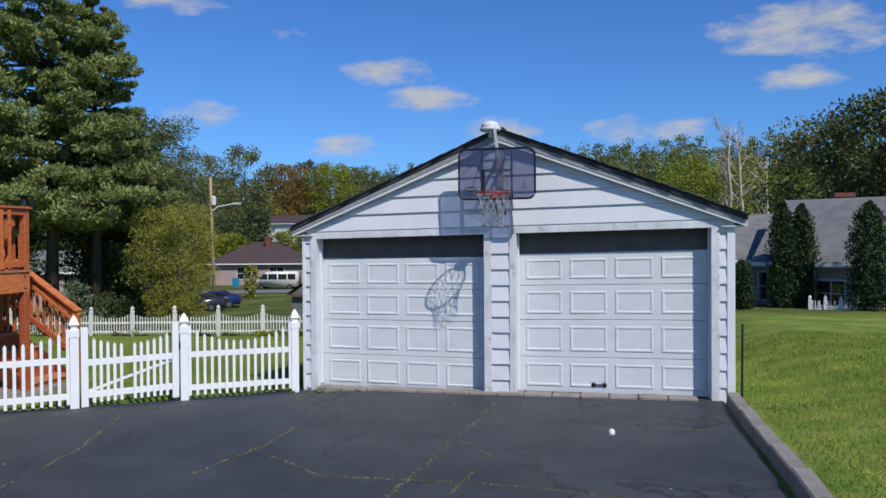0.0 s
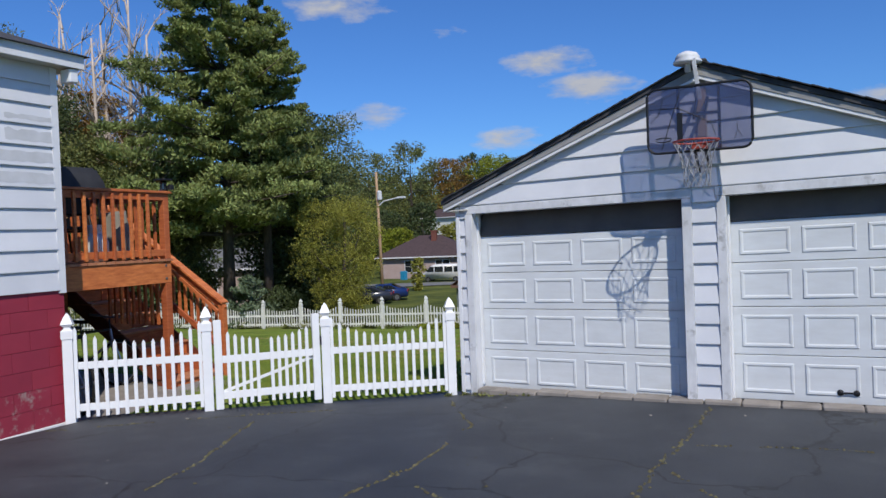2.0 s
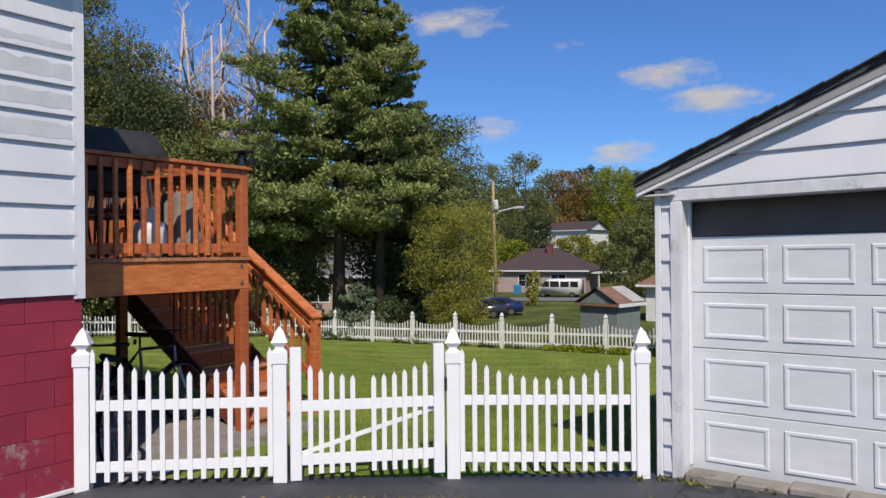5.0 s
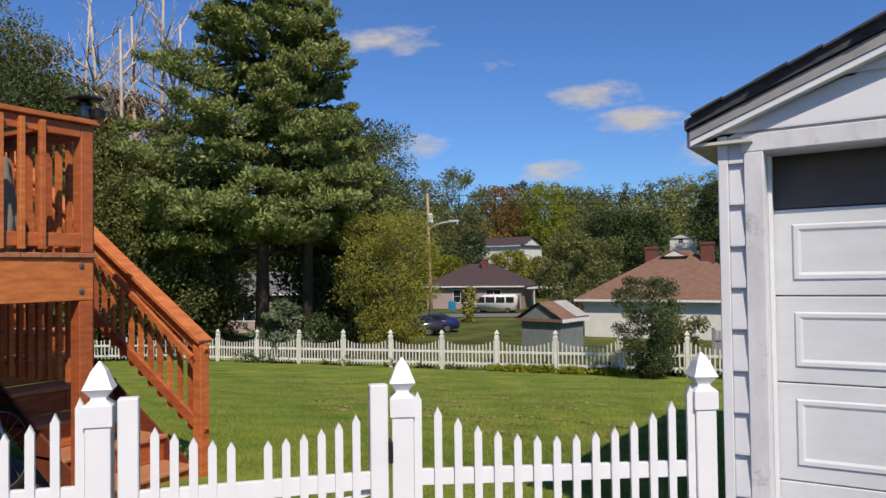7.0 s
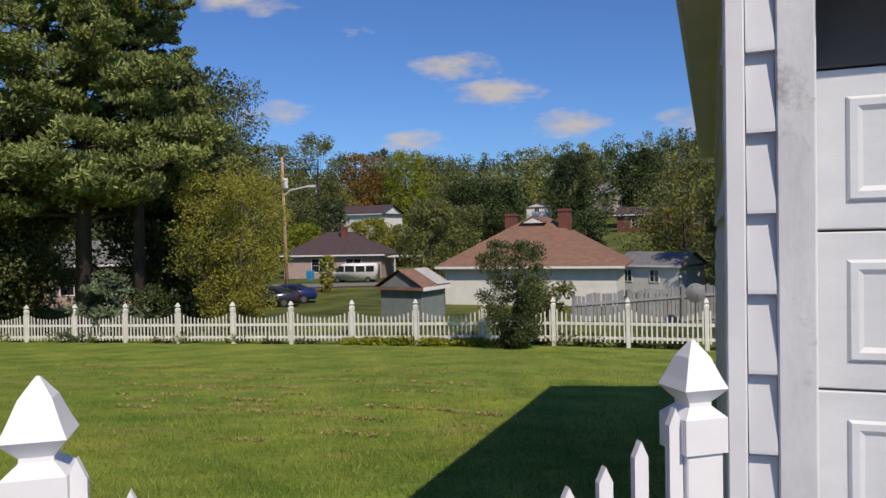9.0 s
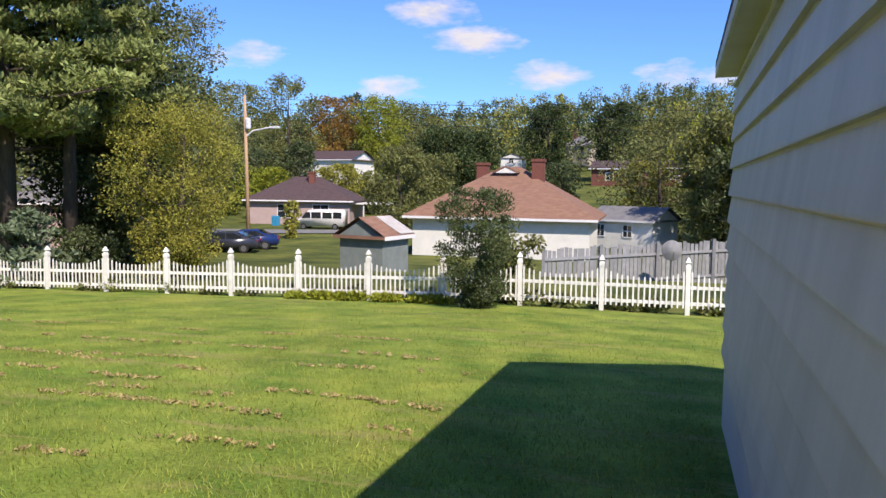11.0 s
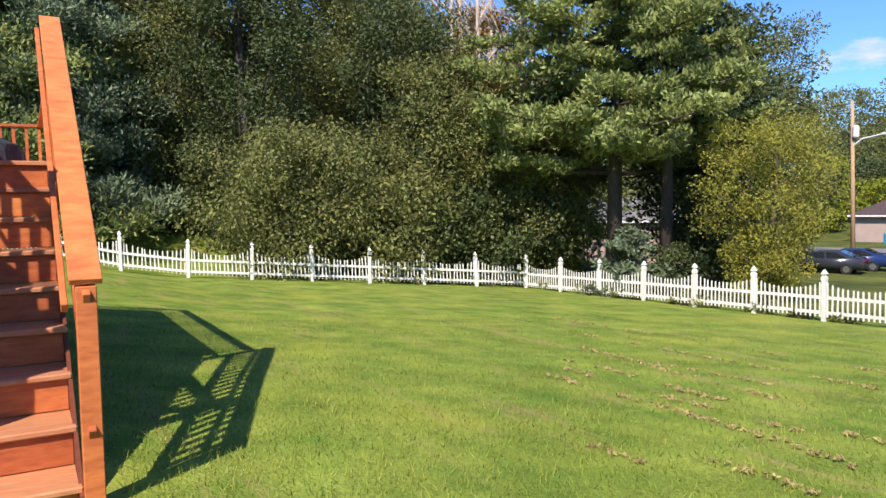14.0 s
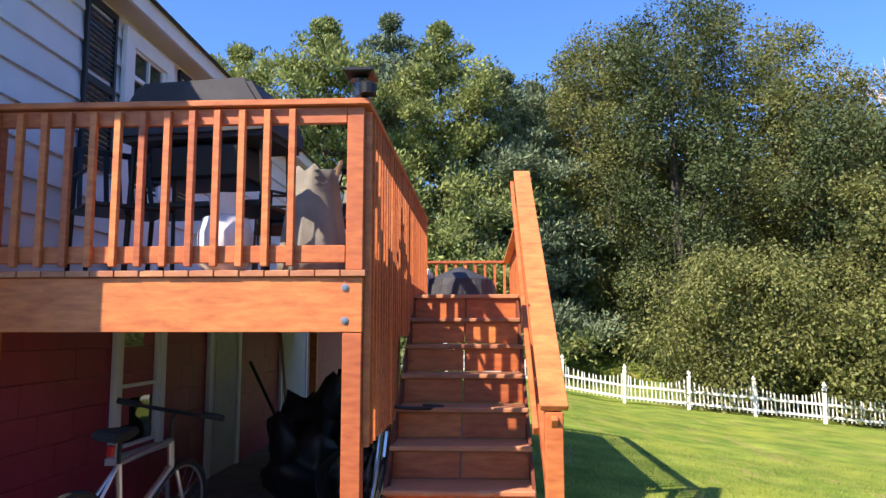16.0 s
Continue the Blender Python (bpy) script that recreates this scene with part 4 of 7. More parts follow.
def build_deck():
    d = empty("deck", DX, DY, 0, label="orange-stained wooden deck on posts, railed, along the rear wall", category="deck")
    off = Matrix.Translation((-DX, -DY, 0))
    def b(nm, x0, x1, y0, y1, z0, z1, m="wood", bev=0.004, **k):
        bm = bmesh.new()
        box(bm, x0, x1, y0, y1, z0, z1, bev)
        bm.transform(off)
        return part(nm, bm, M[m], d, **k)
    y_in = HY + 0.02
    b("front_beam", DX - 0.04, DX, y_in, DY, DZ - 0.32, DZ - 0.035)
    b("side_beam", DX - 4.2, DX - 0.042, DY - 0.04, DY, DZ - 0.32, DZ - 0.035)
    for k in range(9):
        x = DX - 0.5 - k * 0.42
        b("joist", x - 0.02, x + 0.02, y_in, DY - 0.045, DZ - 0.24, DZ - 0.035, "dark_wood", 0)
    n = 30
    rnd = random.Random(2)
    nb = 16
    wy = (DY + 0.02 - y_in) / nb
    for k in range(nb):
        b("deck_board", DX - 4.2, DX + 0.02 + rnd.uniform(-0.004, 0.004), y_in + k * wy + 0.003, y_in + (k + 1) * wy - 0.003, DZ - 0.033, DZ, "tread", 0.003)
    # corner and support posts
    for x, y in ((DX - 0.052, DY - 0.052), (DX - 2.1, DY - 0.09), (DX - 4.1, DY - 0.09), (DX - 0.09, y_in + 0.06)):
        b("support_post", x - 0.05, x + 0.05, y - 0.05, y + 0.05, -0.15, DZ - 0.323)
    for x, y in ((DX - 0.045, DY - 0.045), (DX - 0.045, y_in + 0.06), (DX - 2.1, DY - 0.045)):
        b("rail_post", x - 0.045, x + 0.045, y - 0.045, y + 0.045, DZ + 0.002, DZ + 0.87)
    # rails
    b("cap_rail", DX - 0.1, DX + 0.035, y_in, DY + 0.035, DZ + 0.872, DZ + 0.905)
    b("cap_rail", DX - 4.2, DX - 0.103, DY - 0.1, DY + 0.035, DZ + 0.872, DZ + 0.905)
    for z0, z1 in ((0.78, 0.868), (0.04, 0.13)):
        b("rail", DX - 0.035, DX - 0.001, y_in, DY - 0.092, DZ + z0, DZ + z1)
        b("rail", DX - 4.2, DX - 0.092, DY - 0.035, DY - 0.001, DZ + z0, DZ + z1)
    for k in range(13):
        y = y_in + 0.11 + k * 0.1345
        b("baluster", DX + 0.0005, DX + 0.036, y - 0.018, y + 0.018, DZ + 0.02, DZ + 0.85, bev=0.003)
    k = 0
    x = DX - 0.06
    while x > DX - 4.1:
        b("baluster", x - 0.018, x + 0.018, DY + 0.0005, DY + 0.034, (DZ - 0.9 if x > DX - 1.3 else DZ - 0.35), DZ + 0.85, bev=0.0)
        x -= 0.118
    # bolts on the front beam
    for z in (DZ - 0.09, DZ - 0.26):
        bm = bmesh.new()
        lathe(bm, [(0.02, 0), (0.02, 0.004), (0.01, 0.005), (0.01, 0.012)], sides=12)
        bm.transform(off @ Matrix.Translation((DX, DY - 0.09, z)) @ Matrix.Rotation(radians(90), 4, "Y"))
        part("bolt", bm, M["metal"], d)
    return d


build_deck()
RISE, RUN = 0.207, 0.317
TOPX = -6.85      # face of the top riser
NSTEP = 9


def build_stairs():
    s = empty("stairs", DX, SY0, 0, label="orange-stained wooden outdoor stairs with closed risers and worn treads", category="stairs")
    off = Matrix.Translation((-DX, -SY0, 0))
    def b(nm, x0, x1, y0, y1, z0, z1, m="wood", bev=0.004, **k):
        bm = bmesh.new()
        box(bm, x0, x1, y0, y1, z0, z1, bev)
        bm.transform(off)
        return part(nm, bm, M[m], s, **k)
    y0, y1 = SY0 + 0.03, SY1 - 0.07
    ym = (y0 + y1) / 2
    for k in range(NSTEP):
        z = DZ - k * RISE
        x = TOPX + k * RUN
        b("riser", x - 0.02, x, y0, ym - 0.004, z - RISE + 0.004, z - 0.037 if k else z - 0.037, "wood" if k % 2 else "wood")
        b("riser", x - 0.02, x, ym + 0.004, y1, z - RISE + 0.004, z - 0.037)
        if k < NSTEP - 1:
            b("tread", x - 0.015, x + RUN + 0.03, y0 - 0.02, y1 + 0.02, z - RISE - 0.035, z - RISE, "tread", 0.008)
    b("landing_edge", TOPX - 0.3, TOPX + 0.03, y0 - 0.02, y1 + 0.02, DZ - 0.035, DZ, "tread", 0.006)
    for y in (y0 - 0.02, y1 - 0.0):
        bm = bmesh.new()
        x1 = TOPX + (NSTEP - 1) * RUN + 0.05
        prism(bm, [(TOPX, DZ - 0.04), (TOPX, DZ - 0.35), (x1 - 0.15, DZ - (NSTEP) * RISE), (x1, DZ - NSTEP * RISE), (x1, DZ - (NSTEP - 1) * RISE - 0.04)], y - (0 if y < ym else 0), y + 0.02 )
        bm.transform(off)
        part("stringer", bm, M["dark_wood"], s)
    # hand rail on the open side, with newel
    nx = TOPX + (NSTEP - 1) * RUN + 0.04
    nz = 0.965
    slope = RISE / RUN
    b("newel_post", nx - 0.045, nx + 0.045, SY1 - 0.05, SY1 + 0.04, -0.2, nz)
    ztop = DZ + 0.9
    a0 = Vector((TOPX - 0.1, SY1 - 0.005, nz + 0.02 + (nx + 0.15 - TOPX) * slope))
    a1 = Vector((nx + 0.05, SY1 - 0.005, nz + 0.02))
    for nm, za, w, h in (("cap_rail", 0.0, 0.14, 0.035), ("rail", -0.09, 0.035, 0.085), ("rail", -0.72, 0.035, 0.085)):
        bm = bmesh.new()
        beam(bm, a0 + Vector((0, 0, za)), a1 + Vector((0, 0, za)), w, h, 0.004)
        bm.transform(off)
        part(nm, bm, M["wood"], s)
    bm = bmesh.new()
    beam(bm, a0 + Vector((0.1, -0.09, -0.12)), a1 + Vector((-0.05, -0.09, -0.12)), 0.03, 0.05, 0.004)
    bm.transform(off)
    part("hand_rail", bm, M["wood"], s)
    x = TOPX + 0.02
    while x < nx - 0.06:
        k = (x - a0.x) / (a1.x - a0.x)
        z = a0.z + (a1.z - a0.z) * k
        b("baluster", x - 0.018, x + 0.018, SY1 + 0.012, SY1 + 0.045, z - 0.85, z - 0.04, bev=0.0)
        x += 0.12
    b("rail_post", TOPX - 0.14, TOPX - 0.05, SY1 - 0.05, SY1 + 0.03, DZ - 0.3, DZ + 0.85)


build_stairs()


def back_deck():
    d = empty("deck", TOPX - 0.3, SY0, 0, label="upper deck beyond the stair head, with low railings", category="deck")
    off = Matrix.Translation((-(TOPX - 0.3), -SY0, 0))
    def b(nm, x0, x1, y0, y1, z0, z1, m="wood", bev=0.004):
        bm = bmesh.new()
        box(bm, x0, x1, y0, y1, z0, z1, bev)
        bm.transform(off)
        return part(nm, bm, M[m], d)
    xb, ya, yb = -11.2, HY + 0.02, SY1 + 0.06
    n = 22
    for k in range(n):
        y = ya + (yb - ya) * k / n
        x1 = TOPX - 0.303 if y > DY - 0.12 else DX - 4.21
        b("deck_board", xb, x1, y + 0.002, y + (yb - ya) / n - 0.003, DZ - 0.033, DZ, "tread", 0.0)
    b("beam", xb, TOPX - 0.31, yb - 0.04, yb, DZ - 0.3, DZ - 0.036)
    b("beam", xb, xb + 0.04, ya, yb - 0.042, DZ - 0.3, DZ - 0.036)
    for x, y in ((xb + 0.1, yb - 0.1), (xb + 0.1, ya + 0.3), (-9.6, yb - 0.1)):
        b("support_post", x - 0.05, x + 0.05, y - 0.05, y + 0.05, -0.4, DZ - 0.036)
    b("cap_rail", xb - 0.02, xb + 0.1, ya, yb, DZ + 0.66, DZ + 0.695)
    b("cap_rail", xb + 0.1, TOPX - 0.2, yb - 0.11, yb + 0.02, DZ + 0.66, DZ + 0.695)
    b("rail", xb + 0.01, xb + 0.045, ya, yb - 0.1, DZ + 0.06, DZ + 0.14)
    b("rail", xb + 0.1, TOPX - 0.2, yb - 0.06, yb - 0.03, DZ + 0.06, DZ + 0.14)
    y = ya + 0.1
    while y < yb:
        b("baluster", xb + 0.046, xb + 0.08, y - 0.018, y + 0.018, DZ + 0.03, DZ + 0.659, bev=0)
        y += 0.14
    x = xb + 0.2
    while x < TOPX - 0.25:
        b("baluster", x - 0.018, x + 0.018, yb - 0.029, yb + 0.0, DZ + 0.03, DZ + 0.659, bev=0)
        x += 0.14


back_deck()


# ---- trees ----
def leaf_cloud(name, centres, radii, per, size, material, parent, seed, stretch=1.0, droop=0.0, label="", flat=0.7):
    """Many small leaves spread over clumps."""
    rng = np.random.default_rng(seed)
    C = np.repeat(np.array(centres), per, axis=0)
    R = np.repeat(np.array(radii), per)[:, None]
    n = len(C)
    v = rng.normal(size=(n, 3))
    v /= np.linalg.norm(v, axis=1)[:, None]
    rad = rng.random((n, 1)) ** 0.5
    off = v * rad * R
    off[:, 2] *= flat
    p = C + off
    d = v + rng.normal(size=(n, 3)) * 0.7
    d[:, 2] -= droop
    d /= np.linalg.norm(d, axis=1)[:, None]
    s = np.cross(d, rng.normal(size=(n, 3)))
    s /= np.linalg.norm(s, axis=1)[:, None]
    k = size * rng.uniform(0.6, 1.4, (n, 1))
    a, b = d * k * stretch, s * k * 0.5
    verts = np.stack([p - a * 0.5, p + b * 0.55, p + a * 0.5, p - b * 0.55], axis=1).reshape(-1, 3)
    me = bpy.data.meshes.new(name)
    me.vertices.add(4 * n)
    me.vertices.foreach_set("co", verts.ravel())
    me.loops.add(4 * n)
    me.loops.foreach_set("vertex_index", np.arange(4 * n))
    me.polygons.add(n)
    me.polygons.foreach_set("loop_start", np.arange(0, 4 * n, 4))
    me.update(calc_edges=True)
    return link(name, me, material, parent, label, kind="")


def broadleaf(x, y, h, w, material, seed, leaves=9000, size=0.14, low=0.15, label="", cat="tree", shape=1.0, clump=0.22, trunk=True, z=None, bark="bark", n_cl=None, droop=0.0):
    rnd = random.Random(seed)
    z = ground_z(x, y) - 0.1 if z is None else z
    t = empty("tree" if cat == "tree" else cat, x, y, z, label=label, category=cat)
    bm = bmesh.new()
    top = Vector((rnd.uniform(-.3, .3), rnd.uniform(-.3, .3), h * 0.8))
    if trunk:
        tube(bm, [(0, 0, 0), (0.1, 0, h * 0.25), top * 0.7, top], 0.028 * h * 0.8 + 0.03, 0.03, 8)
    cl, ra = [], []
    n = n_cl or 46
    for i in range(n):
        u = (i + 0.5) / n
        zz = low + (1 - low) * u
        env = math.sin(math.pi * min(1, (0.14 + 0.86 * (1 - u)) ** shape)) ** 0.6
        a = i * 2.4 + rnd.uniform(-.5, .5)
        rr = w / 2 * env * rnd.uniform(0.35, 0.95)
        r = w * clump * rnd.uniform(0.6, 1.15)
        c = (rr * math.cos(a), rr * math.sin(a), h * zz * rnd.uniform(0.94, 1.02))
        c = (c[0], c[1], max(r * 0.6, min(c[2], h - r * 0.6)))
        cl.append(c)
        ra.append(r)
        if trunk and i % 2 == 0:
            tube(bm, [top * min(0.9, max(0.15, (c[2] - 0.15 * h) / h)), Vector(c) * 0.6 + top * 0.2 * (c[2] / h), c], 0.01 * h * (1 - u * 0.7) * .6 + 0.01, 0.01, 5)
    part("trunk", bm, M[bark], t, smooth=True)
    leaf_cloud("crown", cl, ra, max(20, leaves // n), size, M[material], t, seed, droop=droop)
    return t


def pine(x, y, h, w, seed, material="needle", leaves=24000, low=0.2, label="", z=None, size=0.3, per_branch=7, bark="bark", tiers=15, fat=1.0, limbs=(), flat=0.55):
    """A white pine: uneven whorls of long limbs that carry flat plumes of needles; limbs: (azimuth, height, length) of single long ones."""
    rnd = random.Random(seed)
    z = ground_z(x, y) - 0.1 if z is None else z
    t = empty("tree", x, y, z, label=label, category="tree")
    bm = bmesh.new()
    tube(bm, [(0, 0, 0), (0.12, 0.05, h * 0.4), (0.05, 0, h)], 0.014 * h + 0.05, 0.03, 9)
    cl, ra = [], []
    def limb(a, zz, ln, rise):
        end = Vector((ln * math.cos(a), ln * math.sin(a), zz + rise))
        st = Vector((0.05, 0, zz - 0.1))
        tube(bm, [st, st * 0.5 + end * 0.5 + Vector((0, 0, -0.1)), end], 0.02 + 0.012 * ln, 0.012, 5)
        m = max(2, int(ln / 0.42))
        side = Vector((-math.sin(a), math.cos(a), 0))
        for j in range(m):
            s = 0.3 + 0.7 * (j + 0.5) / m
            q = st.lerp(end, s)
            spread = 0.28 * ln * math.sin(math.pi * min(1, s * 0.85)) * rnd.uniform(-1, 1)
            q = q + side * spread
            r = fat * (0.26 + 0.10 * ln) * (1.15 - 0.45 * s) * rnd.uniform(0.6, 1.2)
            cl.append((q.x, q.y, q.z + 0.1 + rnd.uniform(-.12, .2)))
            ra.append(r)
    for k in range(tiers):
        u = k / (tiers - 1)
        ln0 = w / 2 * (1 - u) ** 0.62 + 0.25
        a0 = rnd.uniform(0, 6.3)
        for i in range(per_branch):
            zz = h * (low + (0.97 - low) * u) + rnd.uniform(-0.4, 0.4) * (1 - u)
            ln = ln0 * rnd.choice((0.5, 0.75, 0.9, 1.0, 1.18))
            limb(a0 + 2 * math.pi * i / per_branch + rnd.uniform(-.35, .35), zz, ln, ln * (0.12 + 0.5 * u) * rnd.uniform(0.1, 1.1))
    for az, zz, ln in limbs:
        limb(radians(az), zz, ln, ln * 0.05)
    cl.append((0.05, 0, h))
    ra.append(0.35)
    part("trunk", bm, M[bark], t, smooth=True)
    leaf_cloud("crown", cl, ra, max(12, leaves // len(cl)), size, M[material], t, seed, stretch=1.5, flat=flat, droop=-0.6)
    return t


def at(bearing, dist):
    """A place on the land by its bearing (degrees left of +y) and distance from the gate."""
    a = radians(bearing)
    return -0.4 - dist * math.sin(a), 0.1 + dist * math.cos(a)


# ---- trees round the lawn ----
pine(-20.7, 18.4, 19.5, 9.0, 1, label="tall dark white pine with long drooping plumes of needles", leaves=150000, low=0.24, size=0.13, per_branch=7, tiers=19,
     limbs=[(-137, 5.2, 6.0), (-128, 5.9, 5.2), (-145, 6.8, 6.2), (-120, 7.6, 5.2), (-95, 5.4, 4.6), (-60, 5.6, 4.2), (-140, 9.0, 5.6), (-160, 12.0, 5.2)])
pine(-19.4, 19.6, 15.5, 6.0, 2, label="slender white pine close beside a taller one", leaves=40000, low=0.36, size=0.13, tiers=12)
broadleaf(*at(41.0, 29.5), 10.6, 5.2, "leaf_dark", 3, 26000, 0.17, 0.05, "dark glossy-leaved tree beside the pines")
broadleaf(-22.2, 25.5, 9.5, 7.5, "leaf_dark", 4, 24000, 0.17, 0.02, "dense dark broadleaf tree behind the pines")
broadleaf(*at(38.4, 42), 13.4, 7.5, "leaf_green", 5, 30000, 0.15, 0.1, "mid-green tree with an uneven crown")
broadleaf(*at(35.6, 66), 13, 8, "leaf_green", 7, 12000, 0.25, 0.1, "mid-green tree behind the utility pole")
broadleaf(*at(37.3, 24.5), 5.7, 3.9, "leaf_olive", 6, 36000, 0.075, 0.02, "yellowing willow-like tree with fine twiggy leaves", shape=0.8)
LEFTWOOD = [(109, 31, 12.5, 10, "needle"), (102.5, 29, 13.4, 10, "needle"), (97.5, 33, 14.2, 10, "needle_blue"), (93.5, 30, 13.4, 10, "needle"), (88.5, 31, 11.6, 8, "needle_blue"), (86, 35, 11.5, 8, "needle_blue"), (116, 33, 12, 10, "needle")]
for i, (bb, d, h, w, m) in enumerate(LEFTWOOD):
    pine(*at(bb, d), h, w, 20 + i, m, 80000, 0.0, "bushy blue-green white pine at the wood's edge" if m == "needle_blue" else "bushy green white pine at the wood's edge", size=0.13, tiers=14, fat=1.8, flat=0.75)
WOOD = [(80.5, 33, 14.5, 7, "leaf_green", 30000), (75.5, 31, 15.5, 7, "leaf_dark", 26000), (71.5, 33, 15.5, 7.5, "leaf_green", 26000), (67, 32, 13, 7, "leaf_green", 24000),
        (63.5, 30, 11, 6, "leaf_dark", 20000), (60.5, 28, 8.6, 5.5, "leaf_green", 20000), (56.5, 29, 6.8, 5.5, "leaf_green", 18000), (52.5, 30, 8.2, 5.5, "leaf_green", 18000), (84, 37, 12.5, 6, "leaf_dark", 14000)]
for i, (bb, d, h, w, m, n) in enumerate(WOOD):
    broadleaf(*at(bb, d), h, w, m, 40 + i, int(n * 2.4), 0.125, 0.04, "tall leafy tree at the wood's edge, branching to the ground" if h > 10 else "leafy tree crowding the back fence", clump=0.2, n_cl=70)
broadleaf(*at(71.5, 27), 5.6, 5.0, "leaf_green", 60, 22000, 0.13, 0.0, "large-leaved shrubby tree overhanging the fence", n_cl=40, droop=0.8)
broadleaf(*at(72.5, 26.2), 5.2, 6.0, "leaf_green", 61, 22000, 0.12, 0.0, "green shrubby tree overhanging the fence", n_cl=36, droop=0.8)
broadleaf(*at(64, 26.5), 4.2, 4.5, "leaf_green", 62, 9000, 0.15, 0.0, "tangled understorey shrub behind the fence", cat="shrub", trunk=False)
broadleaf(*at(59, 27.5), 3.8, 5.0, "leaf_dark", 63, 9000, 0.15, 0.0, "dark understorey shrub behind the fence", cat="shrub", trunk=False)
broadleaf(*at(54, 29), 3.6, 4.5, "leaf_dark", 64, 8000, 0.15, 0.0, "dark understorey shrub behind the fence", cat="shrub", trunk=False)
pine(*at(46.9, 24.2), 2.0, 2.0, 65, "needle_blue", 5000, 0.0, "small grey-green conifer behind the fence", size=0.13, tiers=7)
broadleaf(*at(44, 25.5), 1.8, 2.2, "leaf_dark", 66, 4500, 0.1, 0.0, "low dark shrub behind the fence", cat="shrub", trunk=False, n_cl=16)
broadleaf(*at(15.0, 16.0), 2.75, 1.9, "leaf_dark", 67, 20000, 0.055, 0.0, "wispy dark green bush standing at the fence", cat="bush", trunk=False, n_cl=60, clump=0.17, droop=-0.8, shape=0.8)
broadleaf(*at(12.6, 17.9), 1.9, 1.6, "leaf_green", 68, 5000, 0.1, 0.0, "green vine clump behind the fence", cat="bush", trunk=False, n_cl=16)
broadleaf(*at(57, 33), 11.5, 4, "leaf_rust", 69, 9000, 0.16, 0.35, "tree with rusty turning leaves")
broadleaf(*at(62, 40), 11, 9, "leaf_green", 72, 18000, 0.22, 0.15, "tall green tree behind the dead trees")
broadleaf(*at(53, 44), 11, 9, "leaf_green", 73, 14000, 0.22, 0.1, "green tree behind the dead trees")


def dead_tree(x, y, h, seed, label, mt="deadwood"):
    rnd = random.Random(seed)
    z = ground_z(x, y) - 0.1
    t = empty("dead_tree", x, y, z, label=label, category="dead tree")
    bm = bmesh.new()
    lean = Vector((rnd.uniform(-.1, .1), rnd.uniform(-.06, .06), 1))
    pts = [lean * (h * k / 5) + Vector((rnd.uniform(-.15, .15), 0, 0)) for k in range(6)]
    tube(bm, pts, 0.2, 0.04, 7)
    def grow(p, d, ln, r, depth):
        q = p + d * ln
        tube(bm, [p, p.lerp(q, 0.5) + Vector((0, 0, ln * 0.04)), q], r, r * 0.4, 4)
        if depth:
            for k in range(3):
                n = (d + Vector((rnd.uniform(-.7, .7), rnd.uniform(-.7, .7), rnd.uniform(-.1, .7)))).normalized()
                grow(p.lerp(q, rnd.uniform(0.35, 1)), n, ln * rnd.uniform(0.45, 0.7), r * 0.5, depth - 1)
    for k in range(13):
        s = rnd.uniform(0.3, 1)
        a = rnd.uniform(0, 6.28)
        d = Vector((math.cos(a), math.sin(a), rnd.uniform(0.5, 1.5))).normalized()
        grow(lean * (h * s), d, h * 0.2 * rnd.uniform(0.6, 1.2) * (1.3 - s * 0.7), 0.06, 2)
    part("trunk", bm, M[mt], t, smooth=True)


for i, (bb, d, h) in enumerate(((56.5, 32, 15), (54.6, 33, 17), (58.6, 34, 15.5), (60.5, 35, 15), (55.6, 31, 12.5), (57.6, 31, 14), (53.6, 31, 14))):
    dead_tree(*at(bb, d), h, 80 + i, "bare bleached dead tree among the green wood")


def place(bearing, d, x0=4.1, y0=-9.7):
    a = radians(bearing)
    return x0 - d * math.sin(a), y0 + d * math.cos(a)


# ---- trees and neighbours to the side ----
def arborvitae(x, y, h, w, seed):
    rng = random.Random(seed)
    z = ground_z(x, y) - 0.05
    t = empty("arborvitae", x, y, z, label="narrow dark green arborvitae on the neighbour's lawn", category="conifer", group="arborvitae row")
    cl, ra = [], []
    for k in range(70):
        u = k / 69
        r = w / 2 * min(1, 3.5 * (1 - u)) ** 0.8 * (0.75 + 0.25 * math.sin(u * 9) ** 2)
        a = k * 2.4
        cl.append((0.6 * r * math.cos(a), 0.6 * r * math.sin(a), 0.15 + (h - 0.3) * u))
        ra.append(0.12 + 0.5 * r)
    bm = bmesh.new()
    tube(bm, [(0, 0, 0), (0, 0, h * 0.9)], 0.07, 0.02, 7)
    part("trunk", bm, M["bark"], t)
    leaf_cloud("crown", cl, ra, 120, 0.11, M["needle_dark"], t, seed, stretch=1.3, flat=1.0, droop=-0.6)


